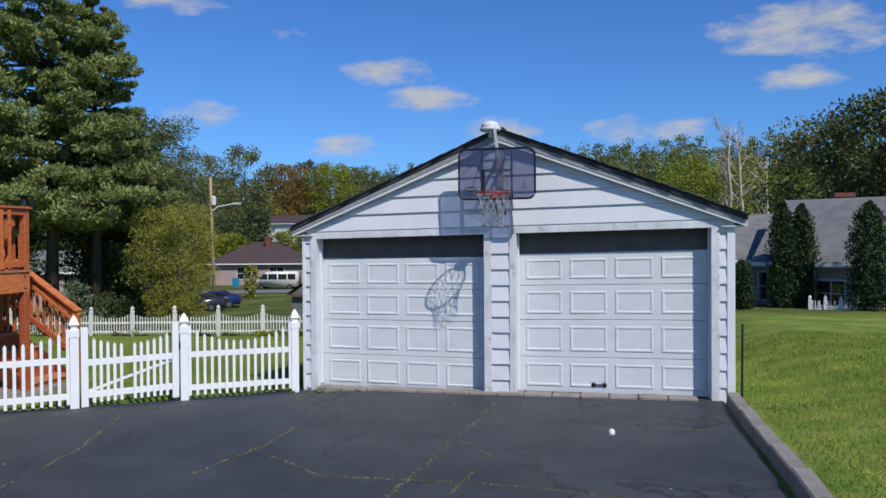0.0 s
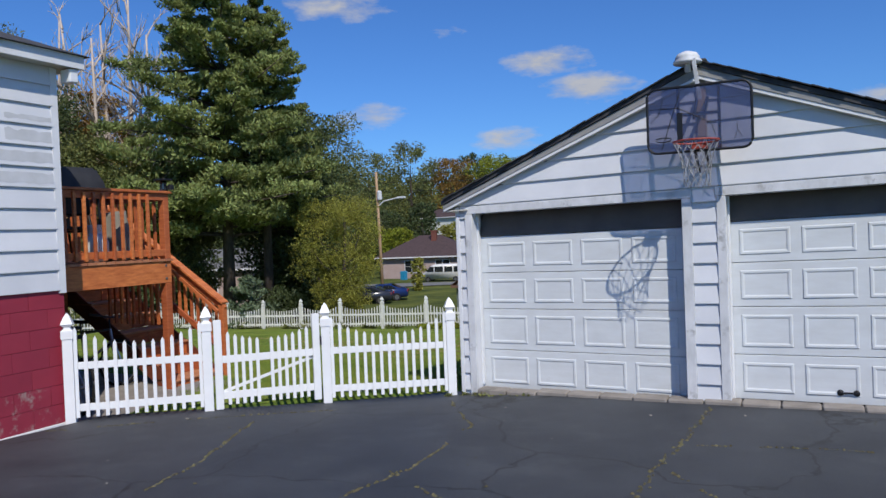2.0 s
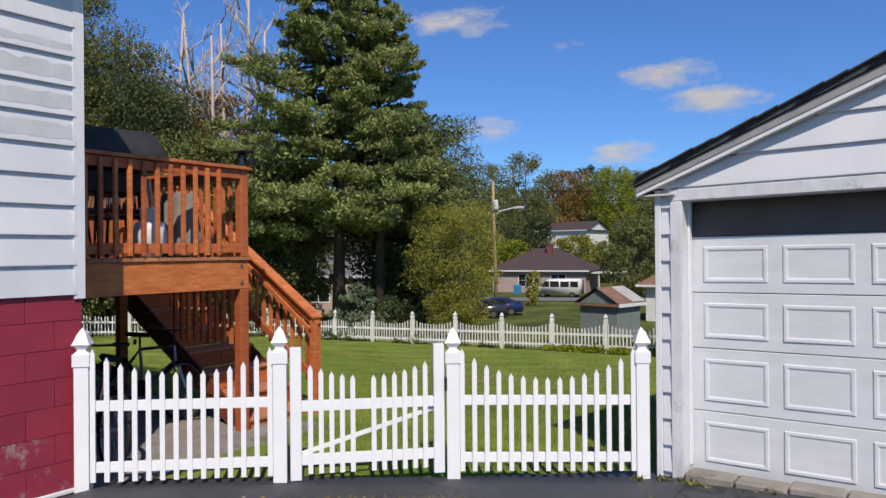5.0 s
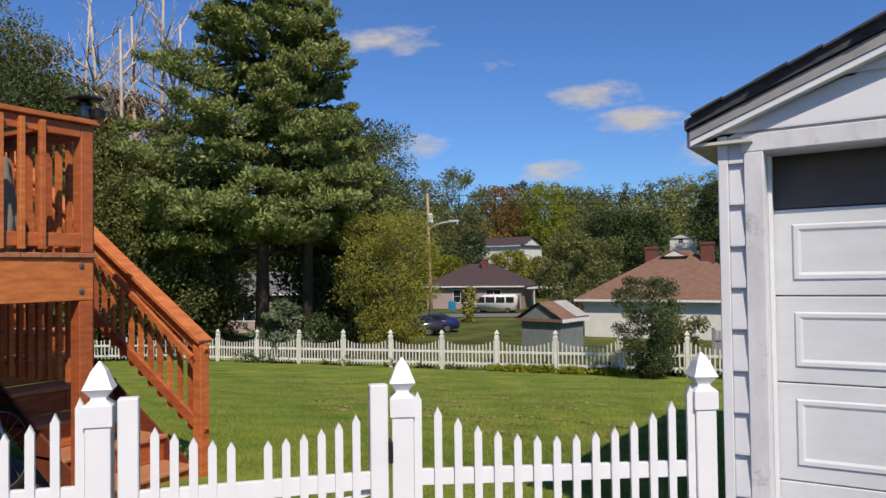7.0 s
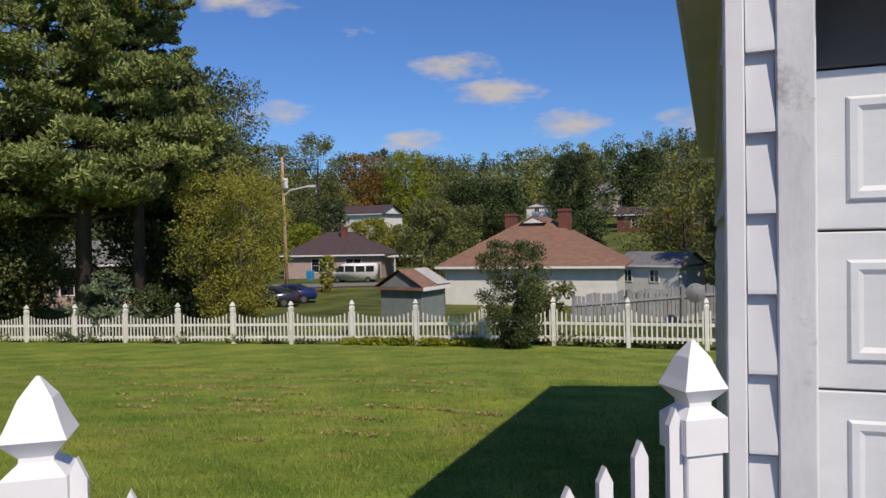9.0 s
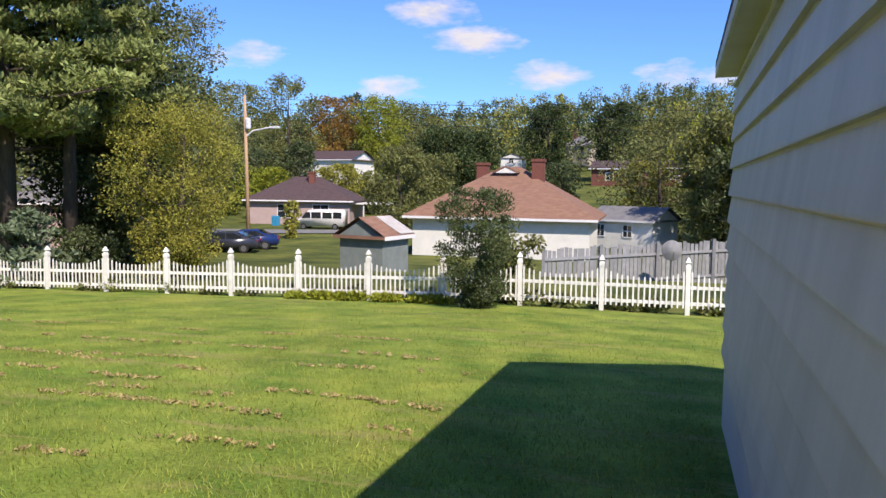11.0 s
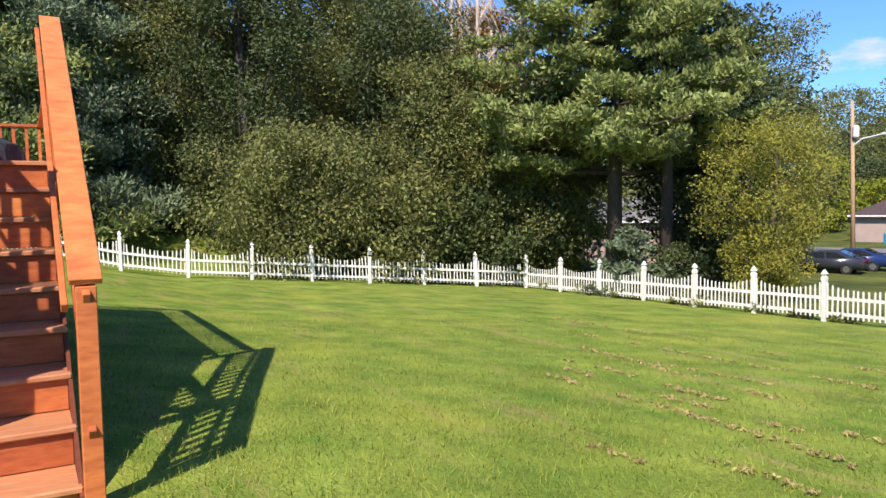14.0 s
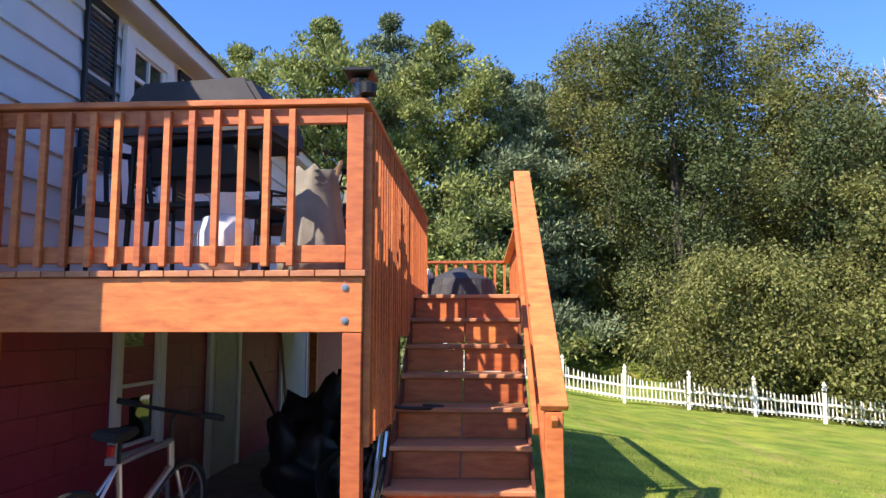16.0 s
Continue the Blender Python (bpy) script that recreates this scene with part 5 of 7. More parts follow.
for i, (bb, d, h, w) in enumerate(((-10.9, 33, 4.4, 1.1), (-12.1, 33.3, 4.3, 1.2), (-16.2, 32, 4.2, 1.6), (-8.25, 31, 2.0, 0.7))):
    arborvitae(*place(bb, d), h, w, 90 + i)
for i, (bb, d, h, w, m, n) in enumerate(((-1, 70, 11, 11, "leaf_lime", 15000), (-5.2, 74, 12.6, 11, "leaf_lime", 15000), (-9.5, 78, 12, 10, "leaf_lime", 12000), (-13.6, 58, 12.5, 8, "leaf_green", 15000),
                                        (-16.6, 56, 13.2, 9, "leaf_dark", 16000), (-20, 55, 13.5, 9, "leaf_green", 12000), (-24, 60, 13, 10, "leaf_green", 9000), (4, 80, 10, 11, "leaf_green", 9000))):
    broadleaf(*place(bb, d), h, w, m, 100 + i, n, 0.26, 0.03, "full roadside tree, leaves " + {"leaf_lime": "yellow-green", "leaf_green": "mid-green", "leaf_dark": "dark green"}[m])
for i, (bb, d, h) in enumerate(((-7.4, 66, 13.5), (-8.8, 67, 14), (-9.9, 68, 11))):
    dead_tree(*place(bb, d), h, 120 + i, "tall bare grey-twigged tree behind the houses")


# ---- buildings ----
def house_shell(name, x, y, rz, w, d, wall_h, roof_h, wall, roof, label, hip=True, ov=0.5, z=None, windows=(), door=None, chimneys=(), ridge=None, wall_low=0.6):
    z = ground_z(x, y) if z is None else z
    h = empty(name, x, y, z, rz, label=label, category="house")
    boxed("wall", (-w / 2, w / 2, -d / 2, d / 2, -wall_low, wall_h), M[wall], h, 0)
    bm = bmesh.new()
    a, c = w / 2 + ov, d / 2 + ov
    r = ridge if ridge is not None else max(0.01, a - c if hip else a)
    e = [bm.verts.new(v) for v in ((-a, -c, wall_h), (a, -c, wall_h), (a, c, wall_h), (-a, c, wall_h))]
    e2 = [bm.verts.new((v.co.x, v.co.y, wall_h + 0.14)) for v in e]
    t = [bm.verts.new((-r, 0, wall_h + roof_h)), bm.verts.new((r, 0, wall_h + roof_h))]
    bm.faces.new(e)
    for i in range(4):
        bm.faces.new((e[i], e[(i + 1) % 4], e2[(i + 1) % 4], e2[i]))
    bm.faces.new((e2[0], e2[1], t[1], t[0]))
    bm.faces.new((e2[2], e2[3], t[0], t[1]))
    if hip:
        bm.faces.new((e2[1], e2[2], t[1]))
        bm.faces.new((e2[3], e2[0], t[0]))
    ro = part("roof", bm, M[roof], h)
    boxed("fascia", (-a + 0.02, a - 0.02, -c - 0.02, -c - 0.001, wall_h - 0.03, wall_h + 0.13), M["paint"], h, 0)
    if not hip:
        for s in (-1, 1):
            bm = bmesh.new()
            prism(bm, [(-d / 2, wall_h + 0.13), (d / 2, wall_h + 0.13), (0, wall_h + roof_h - 0.1)], s * w / 2 - 0.06, s * w / 2, axis="x")
            part("gable", bm, M[wall], h)
    for side, u, v0, ww, hh in windows:
        win = empty("window")
        win.parent = h
        win.location = {"f": (u, -d / 2 - 0.02, v0), "r": (w / 2 + 0.02, u, v0), "l": (-w / 2 - 0.02, u, v0)}[side]
        win.rotation_euler = (0, 0, 0 if side == "f" else radians(90 if side == "r" else -90))
        boxed("pane", (-ww / 2, ww / 2, -0.01, 0.01, 0, hh), M["glass"], win, 0)
        for q in ((-ww / 2 - 0.08, -ww / 2, -0.03, 0.012, -0.08, hh + 0.08), (ww / 2, ww / 2 + 0.08, -0.03, 0.012, -0.08, hh + 0.08),
                  (-ww / 2, ww / 2, -0.03, 0.012, hh, hh + 0.08), (-ww / 2, ww / 2, -0.03, 0.012, -0.08, 0), (-0.025, 0.025, -0.025, -0.011, 0, hh), (-ww / 2, ww / 2, -0.026, -0.012, hh / 2 - 0.02, hh / 2 + 0.02)):
            boxed("window_frame", q, M["paint"], win, 0)
    for cx, cy, cw, z0, z1 in chimneys:
        bm = bmesh.new()
        box(bm, cx - cw / 2, cx + cw / 2, cy - cw / 2, cy + cw / 2, z0, z1 - 0.2)
        box(bm, cx - cw / 2 - 0.06, cx + cw / 2 + 0.06, cy - cw / 2 - 0.06, cy + cw / 2 + 0.06, z1 - 0.2, z1)
        part("chimney", bm, M["brick"], h)
    return h


x, y = -11.7, 53.2
bungalow = house_shell("house", x, y, 2, 12.0, 9.4, 2.35, 3.6, "white_wall", "roof_brown", "white bungalow under a wide brown hip roof", ov=0.6, z=-3.35, ridge=0.7, chimneys=[(-2.5, 2.0, 0.85, 3.0, 6.3), (2.1, -0.9, 0.85, 3.2, 6.5)])
for s in (-1, 1):
    bm = bmesh.new()
    beam(bm, (-0.2, -1.0, 5.98), (-0.2 + s * 0.95, -1.0, 5.55), 0.5, 0.09)
    part("vent_roof", bm, M["roof_brown"], bungalow)
bm = bmesh.new()
prism(bm, [(-0.95, 5.5), (0.55, 5.5), (-0.2, 5.93)], -1.2, -0.9)
part("roof_vent", bm, M["white_wall"], bungalow, "small white triangular roof vent")
x, y = at(2.7, 62)
house_shell("outbuilding", x, y, -25, 5.4, 4.4, 2.0, 1.15, "white_wall", "roof_grey", "small white outbuilding with two windows", hip=False, ov=0.3, z=-3.45, windows=[("f", -1.8, 0.8, 0.7, 0.9), ("f", 0.6, 0.8, 0.7, 0.9)])
x, y = -12.6, 29.3
shed = house_shell("shed", x, y, 80, 2.1, 2.1, 1.55, 0.9, "green_wall", "roof_brown", "grey-green boarded shed with a rusty patched roof", hip=False, ov=0.22, z=-2.55)
bm = bmesh.new()
beam(bm, (0.6, -1.27, 1.74), (0.6, -0.06, 2.43), 1.15, 0.03)
part("roof_patch", bm, M["tin"], shed, "pale weathered metal sheets patching the roof")
x, y = at(27.4, 92)
house_shell("house", x, y, 12, 12, 8, 2.7, 2.9, "pink_wall", "roof_dark", "low pinkish house with a dark hip roof and white windows", ov=0.6, z=-3.6, ridge=1.5, chimneys=[(0.8, -1, 0.7, 3.5, 6.2)],
            windows=[("f", -1.6, 0.8, 1.8, 1.5), ("f", 2.6, 0.8, 1.8, 1.5)])
x, y = at(22.6, 90)
c = empty("carport", x, y, -3.6, 12, label="open carport with a flat white roof and junk beneath", category="carport")
boxed("carport_roof", (-3.5, 2.5, -2.5, 2.5, 2.4, 2.55), M["white_wall"], c, 0)
for px, py in ((-3.3, -2.3), (2.3, -2.3), (-3.3, 2.3), (2.3, 2.3), (-0.5, -2.3)):
    boxed("post", (px - 0.06, px + 0.06, py - 0.06, py + 0.06, -0.3, 2.4), M["white_wall"], c, 0)
x, y = at(3.6, 134)
house_shell("house", x, y, -6, 9, 8, 2.7, 1.6, "brick", "roof_dark", "brick ranch house with a bright porch", hip=False, z=1.5, windows=[("f", 2.2, 0.9, 1.6, 1.2), ("f", -1.4, 0.9, 1.2, 1.2)])
x, y = at(-1.2, 138)
house_shell("house", x, y, -6, 9.5, 8, 2.7, 1.6, "brick", "roof_dark", "brick ranch house on the far slope", hip=False, z=1.8, windows=[("f", -2.4, 0.9, 2.2, 1.2), ("f", 1.2, 0.9, 1.6, 1.2)])
x, y = at(11.7, 158)
house_shell("house", x, y, 90, 4.4, 4.4, 1.3, 1.0, "white_wall", "roof_grey", "small white house among far trees", hip=False, ov=0.2, z=5.5, wall_low=4.5, windows=[("l", 0, 0.4, 0.9, 0.9)])
x, y = at(6.6, 190)
house_shell("house", x, y, -20, 6, 6, 4.2, 2.7, "tan_wall", "roof_grey", "tall stone-coloured house among far trees", hip=True, z=7.0, wall_low=3, chimneys=[(-1.8, 0, 0.7, 4, 8)], windows=[("f", -1.5, 1.0, 1.2, 1.4), ("f", 1.5, 3.2, 1.2, 1.4)])
x, y = at(25.1, 142)
house_shell("house", x, y, -8, 11, 8, 2.8, 1.9, "white_wall", "roof_dark", "white house with a dark slate roof on the slope", hip=False, z=2.6, wall_low=1.6, windows=[("f", 3.2, 0.9, 1.2, 1.2)])
x, y = at(48.5, 62)
house_shell("house", x, y, 30, 14, 8, 2.8, 1.8, "pink_wall", "roof_grey", "pale house half hidden behind the pines", hip=False, z=-3.2, windows=[("f", 3.0, 0.8, 1.8, 1.4), ("f", -3.2, 0.8, 1.4, 1.4)])
x, y = place(-12.2, 41)
house_shell("house", x, y, 2, 9.5, 8, 2.55, 2.3, "tan_wall", "roof_grey", "neighbour's tan-sided house with a mottled grey roof", hip=False, z=-1.6, chimneys=[(1.6, -0.6, 0.8, 3.0, 5.8)], windows=[("f", -2.4, 0.9, 0.9, 1.2), ("f", 3.6, 0.7, 2.0, 1.0)])
x, y = place(-17.5, 37)
house_shell("house", x, y, -28, 8, 7, 2.4, 2.9, "tan_wall", "roof_grey", "neighbour's wing with a steep grey roof", hip=False, z=-1.5, windows=[("f", -1.5, 0.8, 1.0, 1.0), ("f", 0.4, 0.8, 1.0, 1.0)])


# grey board fence beyond the lawn
def board_fence():
    (x0, y0), (x1, y1) = at(9.6, 29.5), at(-6.5, 33)
    f = empty("board_fence", x0, y0, -3.0, label="tall weathered grey board fence, slightly wavy", category="board fence")
    a, b = Vector((0, 0, 0)), Vector((x1 - x0, y1 - y0, 0.5))
    n = 56
    ang = math.degrees(math.atan2(b.y, b.x))
    rnd = random.Random(4)
    me = None
    for k in range(n):
        p = a.lerp(b, (k + 0.5) / n)
        if me is None:
            bm = bmesh.new()
            box(bm, -0.07, 0.07, -0.012, 0.012, -0.2, 1.75)
            o = part("board", bm, M["grey_board"], f)
            me = o.data
        else:
            o = link("board", me, None, f)
        o.matrix_local = Matrix.Translation(p + Vector((0, 0, rnd.uniform(-.03, .03) - 0.05 * math.sin(k * 0.9)))) @ pose(0, 0, 0, 0, rnd.uniform(-1, 1), ang)
    for zz in (0.35, 1.35):
        bm = bmesh.new()
        beam(bm, a + Vector((0, -0.05, zz)), b + Vector((0, -0.05, zz)), 0.05, 0.1)
        part("rail", bm, M["grey_board"], f)
    for k in range(5):
        p = a.lerp(b, k / 4)
        boxed("fence_post", (p.x - 0.06, p.x + 0.06, p.y - 0.13, p.y - 0.02, -0.3 + p.z, 1.85 + p.z), M["grey_board"], f, 0)


board_fence()


def utility_pole():
    x, y = -32.6, 51.5
    z = ground_z(x, y)
    t = empty("utility_pole", x, y, z - 0.3, label="leaning brown utility pole with transformer and street lamp arm", category="utility pole")
    top = 8.0 - z + 0.3
    bm = bmesh.new()
    tube(bm, [(0.25, 0, 0), (0, 0, top)], 0.17, 0.11, 10)
    part("pole", bm, M["pole"], t, smooth=True)
    bm = bmesh.new()
    lathe(bm, [(0.2, 0), (0.22, 0.05), (0.22, 0.75), (0.1, 0.85)], (0.35, -0.1, top - 2.6), 12)
    part("transformer", bm, M["worn"], t)
    bm = bmesh.new()
    tube(bm, [(0.1, 0, top - 3.2), (0.7, 0, top - 2.75), (2.3, 0, top - 2.5)], 0.06, sides=6)
    part("lamp_arm", bm, M["vinyl"], t)
    bm = bmesh.new()
    box(bm, 2.2, 3.0, -0.15, 0.15, top - 2.6, top - 2.42, 0.03)
    part("lamp_head", bm, M["worn"], t)
    w = empty("cable", x, y, z, label="thin overhead wires strung between poles", category="cable")
    for dz, ex in ((0, -60), (0, 90), (-0.8, 90), (-1.6, 90)):
        bm = bmesh.new()
        pts = []
        for k in range(13):
            s = k / 12
            pts.append((ex * s, (22 if ex > 0 else -6) * s, top - 0.5 + dz - 3.2 * s * (1 - s)))
        tube(bm, pts, 0.018, sides=4)
        part("wire", bm, M["black"], w)


utility_pole()


def car(x, y, rz, paint, label, van=False, z=None):
    z = ground_z(x, y) if z is None else z
    c = empty("van" if van else "car", x, y, z, rz, label=label, category="van" if van else "car")
    if van:
        L, W, prof = 5.2, 1.95, [(-2.6, 0.35), (2.6, 0.35), (2.62, 0.95), (2.0, 1.15), (1.35, 1.95), (0.9, 2.1), (-2.5, 2.12), (-2.6, 1.9)]
        glass_q = [[(1.95, 1.2), (1.4, 1.85), (0.95, 1.85), (0.95, 1.2)], [(0.85, 1.2), (0.85, 1.85), (-0.2, 1.85), (-0.2, 1.2)], [(-0.35, 1.2), (-0.35, 1.85), (-1.35, 1.85), (-1.35, 1.2)], [(-1.5, 1.2), (-1.5, 1.85), (-2.4, 1.85), (-2.4, 1.2)]]
    else:
        L, W, prof = 4.7, 1.8, [(-2.35, 0.3), (2.35, 0.3), (2.38, 0.62), (2.2, 0.82), (1.1, 0.95), (0.4, 1.4), (-0.9, 1.44), (-1.7, 1.05), (-2.3, 1.0), (-2.38, 0.7)]
        glass_q = [[(1.0, 0.97), (0.38, 1.34), (-0.2, 1.36), (-0.2, 0.97)], [(-0.3, 0.97), (-0.3, 1.36), (-0.85, 1.36), (-1.5, 1.03)]]
    bm = bmesh.new()
    prism(bm, prof, -W / 2, W / 2)
    bmesh.ops.bevel(bm, geom=list(bm.edges), offset=0.07, segments=2, affect="EDGES")
    part("body", bm, M[paint], c, smooth=True)
    for q in glass_q:
        for s in (-1, 1):
            bm = bmesh.new()
            prism(bm, q, s * (W / 2 + 0.001), s * (W / 2 + 0.008))
            part("side_window", bm, M["glass"], c)
    bm = bmesh.new()
    a, b = ((2.02, 1.2), (1.42, 1.9)) if van else ((-1.72, 1.08), (-0.98, 1.42))
    n = 0.03 if van else -0.03
    vs = [bm.verts.new((px + n, py, pz + 0.02)) for px, pz in (a, b) for py in (-W / 2 + 0.15, W / 2 - 0.15)]
    bm.faces.new((vs[0], vs[1], vs[3], vs[2]))
    part("windscreen" if van else "rear_window", bm, M["glass"], c)
    for wx in (-L / 2 + 0.9, L / 2 - 0.9):
        for s in (-1, 1):
            wh = empty("wheel")
            wh.parent = c
            wh.location = (wx, s * (W / 2 - 0.08), 0.33)
            wh.rotation_euler = (radians(90), 0, 0)
            bm = bmesh.new()
            lathe(bm, [(0.2, -0.1), (0.33, -0.1), (0.34, -0.05), (0.34, 0.05), (0.33, 0.1), (0.2, 0.1)], sides=18)
            part("tyre", bm, M["rubber"], wh)
            bm = bmesh.new()
            lathe(bm, [(0.2, -0.105), (0.08, -0.085), (0.08, 0.085), (0.2, 0.105)], sides=14)
            part("rim", bm, M["metal"], wh)
    for s in (-1, 1):
        boxed("tail_light", (-L / 2 - 0.02, -L / 2 + 0.06, s * (W / 2 - 0.25) - 0.15, s * (W / 2 - 0.25) + 0.15, 0.75, 0.92), M["lamp_red"], c, 0.01)
    return c


car(*at(32.1, 56), 205, "blue_car", "glossy dark blue saloon parked on the grass")
car(*at(33.6, 53.5), 200, "grey_car", "dark grey saloon parked on the grass beside another car")
car(*at(26.4, 80), 190, "white_car", "white passenger van parked before the pinkish house", van=True, z=-3.65)
car(*at(-1.6, 128), 175, "white_car", "white pickup-like van on the far drive", van=True)
boxed("bin", (*[v for a in zip([q - 0.35 for q in at(29.8, 86)], [q + 0.35 for q in at(29.8, 86)]) for v in a], -3.65, -2.5), M["cyan"], None, 0.05, label="bright blue wheeled bin by the house", category="bin")
rv = [(*at(b, d), 0) for b, d in ((45, 78), (32, 72), (24, 72), (16, 76), (45, 86), (32, 78), (24, 77), (16, 80))]
bm = bmesh.new()
vv = [bm.verts.new((p[0], p[1], -3.52)) for p in rv]
for i in range(3):
    bm.faces.new((vv[i], vv[i + 1], vv[i + 5], vv[i + 4]))
part("road", bm, M["road"], label="grey lane crossing the valley", category="road", kind="structure")


# ---- middle distance trees ----
MID = [(20.4, 78, 9.0, 7, "leaf_green", 9000), (27.9, 112, 10, 7, "leaf_dark", 7000), (25.1, 98, 7.4, 6.5, "leaf_olive", 8000), (2.2, 76, 7.6, 5.5, "leaf_olive", 7000),
       (9.1, 148, 15.5, 10, "leaf_deep", 12000), (4.3, 150, 15.5, 10.5, "leaf_deep", 12000), (-3.0, 58, 10.5, 5.5, "leaf_green", 14000), (16.6, 116, 11, 11, "leaf_deep", 14000), (14.4, 130, 9.5, 6, "leaf_deep", 7000),
       (22.0, 152, 17.5, 12, "leaf_lime", 10000), (25.5, 158, 17.5, 12, "leaf_rust", 10000), (28.8, 152, 21, 12, "leaf_green", 9000), (32.2, 145, 19, 13, "leaf_green", 9000), (35.5, 130, 18, 13, "leaf_green", 8000), (39, 120, 17, 12, "leaf_green", 7000),
       (31.3, 118, 9, 9, "leaf_dark", 6000), (33.8, 108, 10, 9, "leaf_lime", 7000), (36.2, 95, 9, 8, "leaf_green", 6000), (30.2, 100, 7, 6, "leaf_lime", 6000), (18.2, 100, 8.5, 8, "leaf_green", 7000), (22.6, 104, 6, 6, "leaf_green", 5000),
       (8.0, 108, 6.5, 6, "leaf_dark", 5000), (19.5, 165, 17, 13, "leaf_green", 7000), (24.0, 172, 19, 10, "leaf_dark", 6000), (-3.5, 74, 12, 9, "leaf_dark", 10000), (-4.8, 56, 8, 6, "leaf_dark", 9000),
       (0, 165, 14, 14, "leaf_green", 7000), (-5, 160, 15, 14, "leaf_dark", 7000), (28.7, 66, 3.4, 1.6, "leaf_olive", 900), (42.5, 70, 9, 8, "leaf_dark", 8000), (46, 90, 14, 12, "leaf_green", 7000), (52, 80, 13, 12, "leaf_dark", 7000)]
for i, (bb, d, h, w, m, n) in enumerate(MID):
    nm = {"leaf_olive": "yellowing", "leaf_dark": "dark green", "leaf_deep": "deep shadowy green", "needle_dark": "very dark evergreen", "leaf_lime": "bright yellow-green", "leaf_rust": "orange-tinged", "leaf_green": "mid-green"}[m]
    broadleaf(*at(bb, d), h, w, m, 200 + i, n, 0.16 + d * 0.0018, 0.02, nm + " tree on the far side of the valley", clump=0.2)


def woods(name, seed, n, m, bear, dist, label):
    rng = random.Random(seed)
    cl, ra = [], []
    for i in range(n):
        b, d = rng.uniform(*bear), rng.uniform(*dist) 
        x, y = at(b, d)
        z = ground_z(x, y)
        r = rng.uniform(3, 6)
        h = rng.uniform(7, 15)
        for k in range(3):
            cl.append((x + rng.uniform(-2, 2), y + rng.uniform(-2, 2), z + h * (0.3 + 0.28 * k)))
            ra.append(r * (1.1 - 0.25 * k))
    near = dist[0] < 100
    o = leaf_cloud(name, cl, ra, 90 if near else 75, 0.45 if near else 0.8, M[m], None, seed, label=label)
    tagged(o, label, "woods", "", "stuff")


woods("woods", 1, 420, "leaf_green", (-30, 48), (165, 330), "mid-green woods on the far hillside")
woods("woods", 2, 300, "leaf_dark", (-30, 48), (165, 340), "dark green woods on the far hillside")
woods("woods", 3, 150, "leaf_olive", (-30, 48), (175, 340), "yellowing woods on the far hillside")
woods("woods", 4, 120, "leaf_green", (60, 84), (44, 75), "dense woods behind the left fence")
woods("woods", 5, 90, "leaf_dark", (50, 84), (42, 70), "dark woods behind the left fence")


# ---- yard details ----
def grass(name, n, xr, yr, length, width, seed, keep, label):
    rng = np.random.default_rng(seed)
    pts = np.stack([rng.uniform(*xr, n), rng.uniform(*yr, n)], axis=1)
    pts = np.array([p for p in pts if keep(p[0], p[1], rng)])
    z = np.array([ground_z(x, y) + 0.02 * noise.noise(Vector((x * 0.7, y * 0.7, 0))) - 0.004 for x, y in pts])
    m = len(pts)
    base = np.column_stack([pts, z])
    a = rng.uniform(0, 6.283, m)
    L = length * rng.uniform(0.5, 1.3, m)
    side = np.column_stack([np.cos(a), np.sin(a), np.zeros(m)]) * (width * rng.uniform(0.6, 1.3, m))[:, None]
    tip = base + np.column_stack([rng.normal(0, 0.5, m) * L, rng.normal(0, 0.5, m) * L, L])
    verts = np.stack([base - side, base + side, tip], axis=1).reshape(-1, 3)
    me = bpy.data.meshes.new(name)
    me.vertices.add(3 * m)
    me.vertices.foreach_set("co", verts.ravel())
    me.loops.add(3 * m)
    me.loops.foreach_set("vertex_index", np.arange(3 * m))
    me.polygons.add(m)
    me.polygons.foreach_set("loop_start", np.arange(0, 3 * m, 3))
    me.update(calc_edges=True)
    link(name, me, M["grass_blade"], None, label, "grass", "", "stuff")


def near_path(x, y, rng):
    d = math.hypot(x + 0.6, y - 0.2)
    return y > fence_y(min(x, -0.4)) + 0.35 and not (x > -0.25 and y < 6.2) and not (x < -3.9 and y < 0.45) and rng.random() < min(1, (4.2 / max(d, 0.1)) ** 1.6)


grass("grass", 330000, (-13, 4), (-1, 15.5), 0.05, 0.0035, 5, near_path, "short mown grass blades on the lawn")
grass("grass", 60000, (5.62, 11), (-4.5, 9), 0.06, 0.006, 6, lambda x, y, r: r.random() < 0.9, "short grass beside the driveway kerb")


def weeds(name, spots, size, n, mt, label, seed=1):
    rng = np.random.default_rng(seed)
    cl = [(x, y, ground_z(x, y) + s * 0.35) for x, y, s in spots]
    o = leaf_cloud(name, cl, [s for _, _, s in spots], n, size, M[mt], None, seed, label=label, stretch=1.6, flat=0.5, droop=-0.4)
    tagged(o, label, "weeds", "", "stuff")


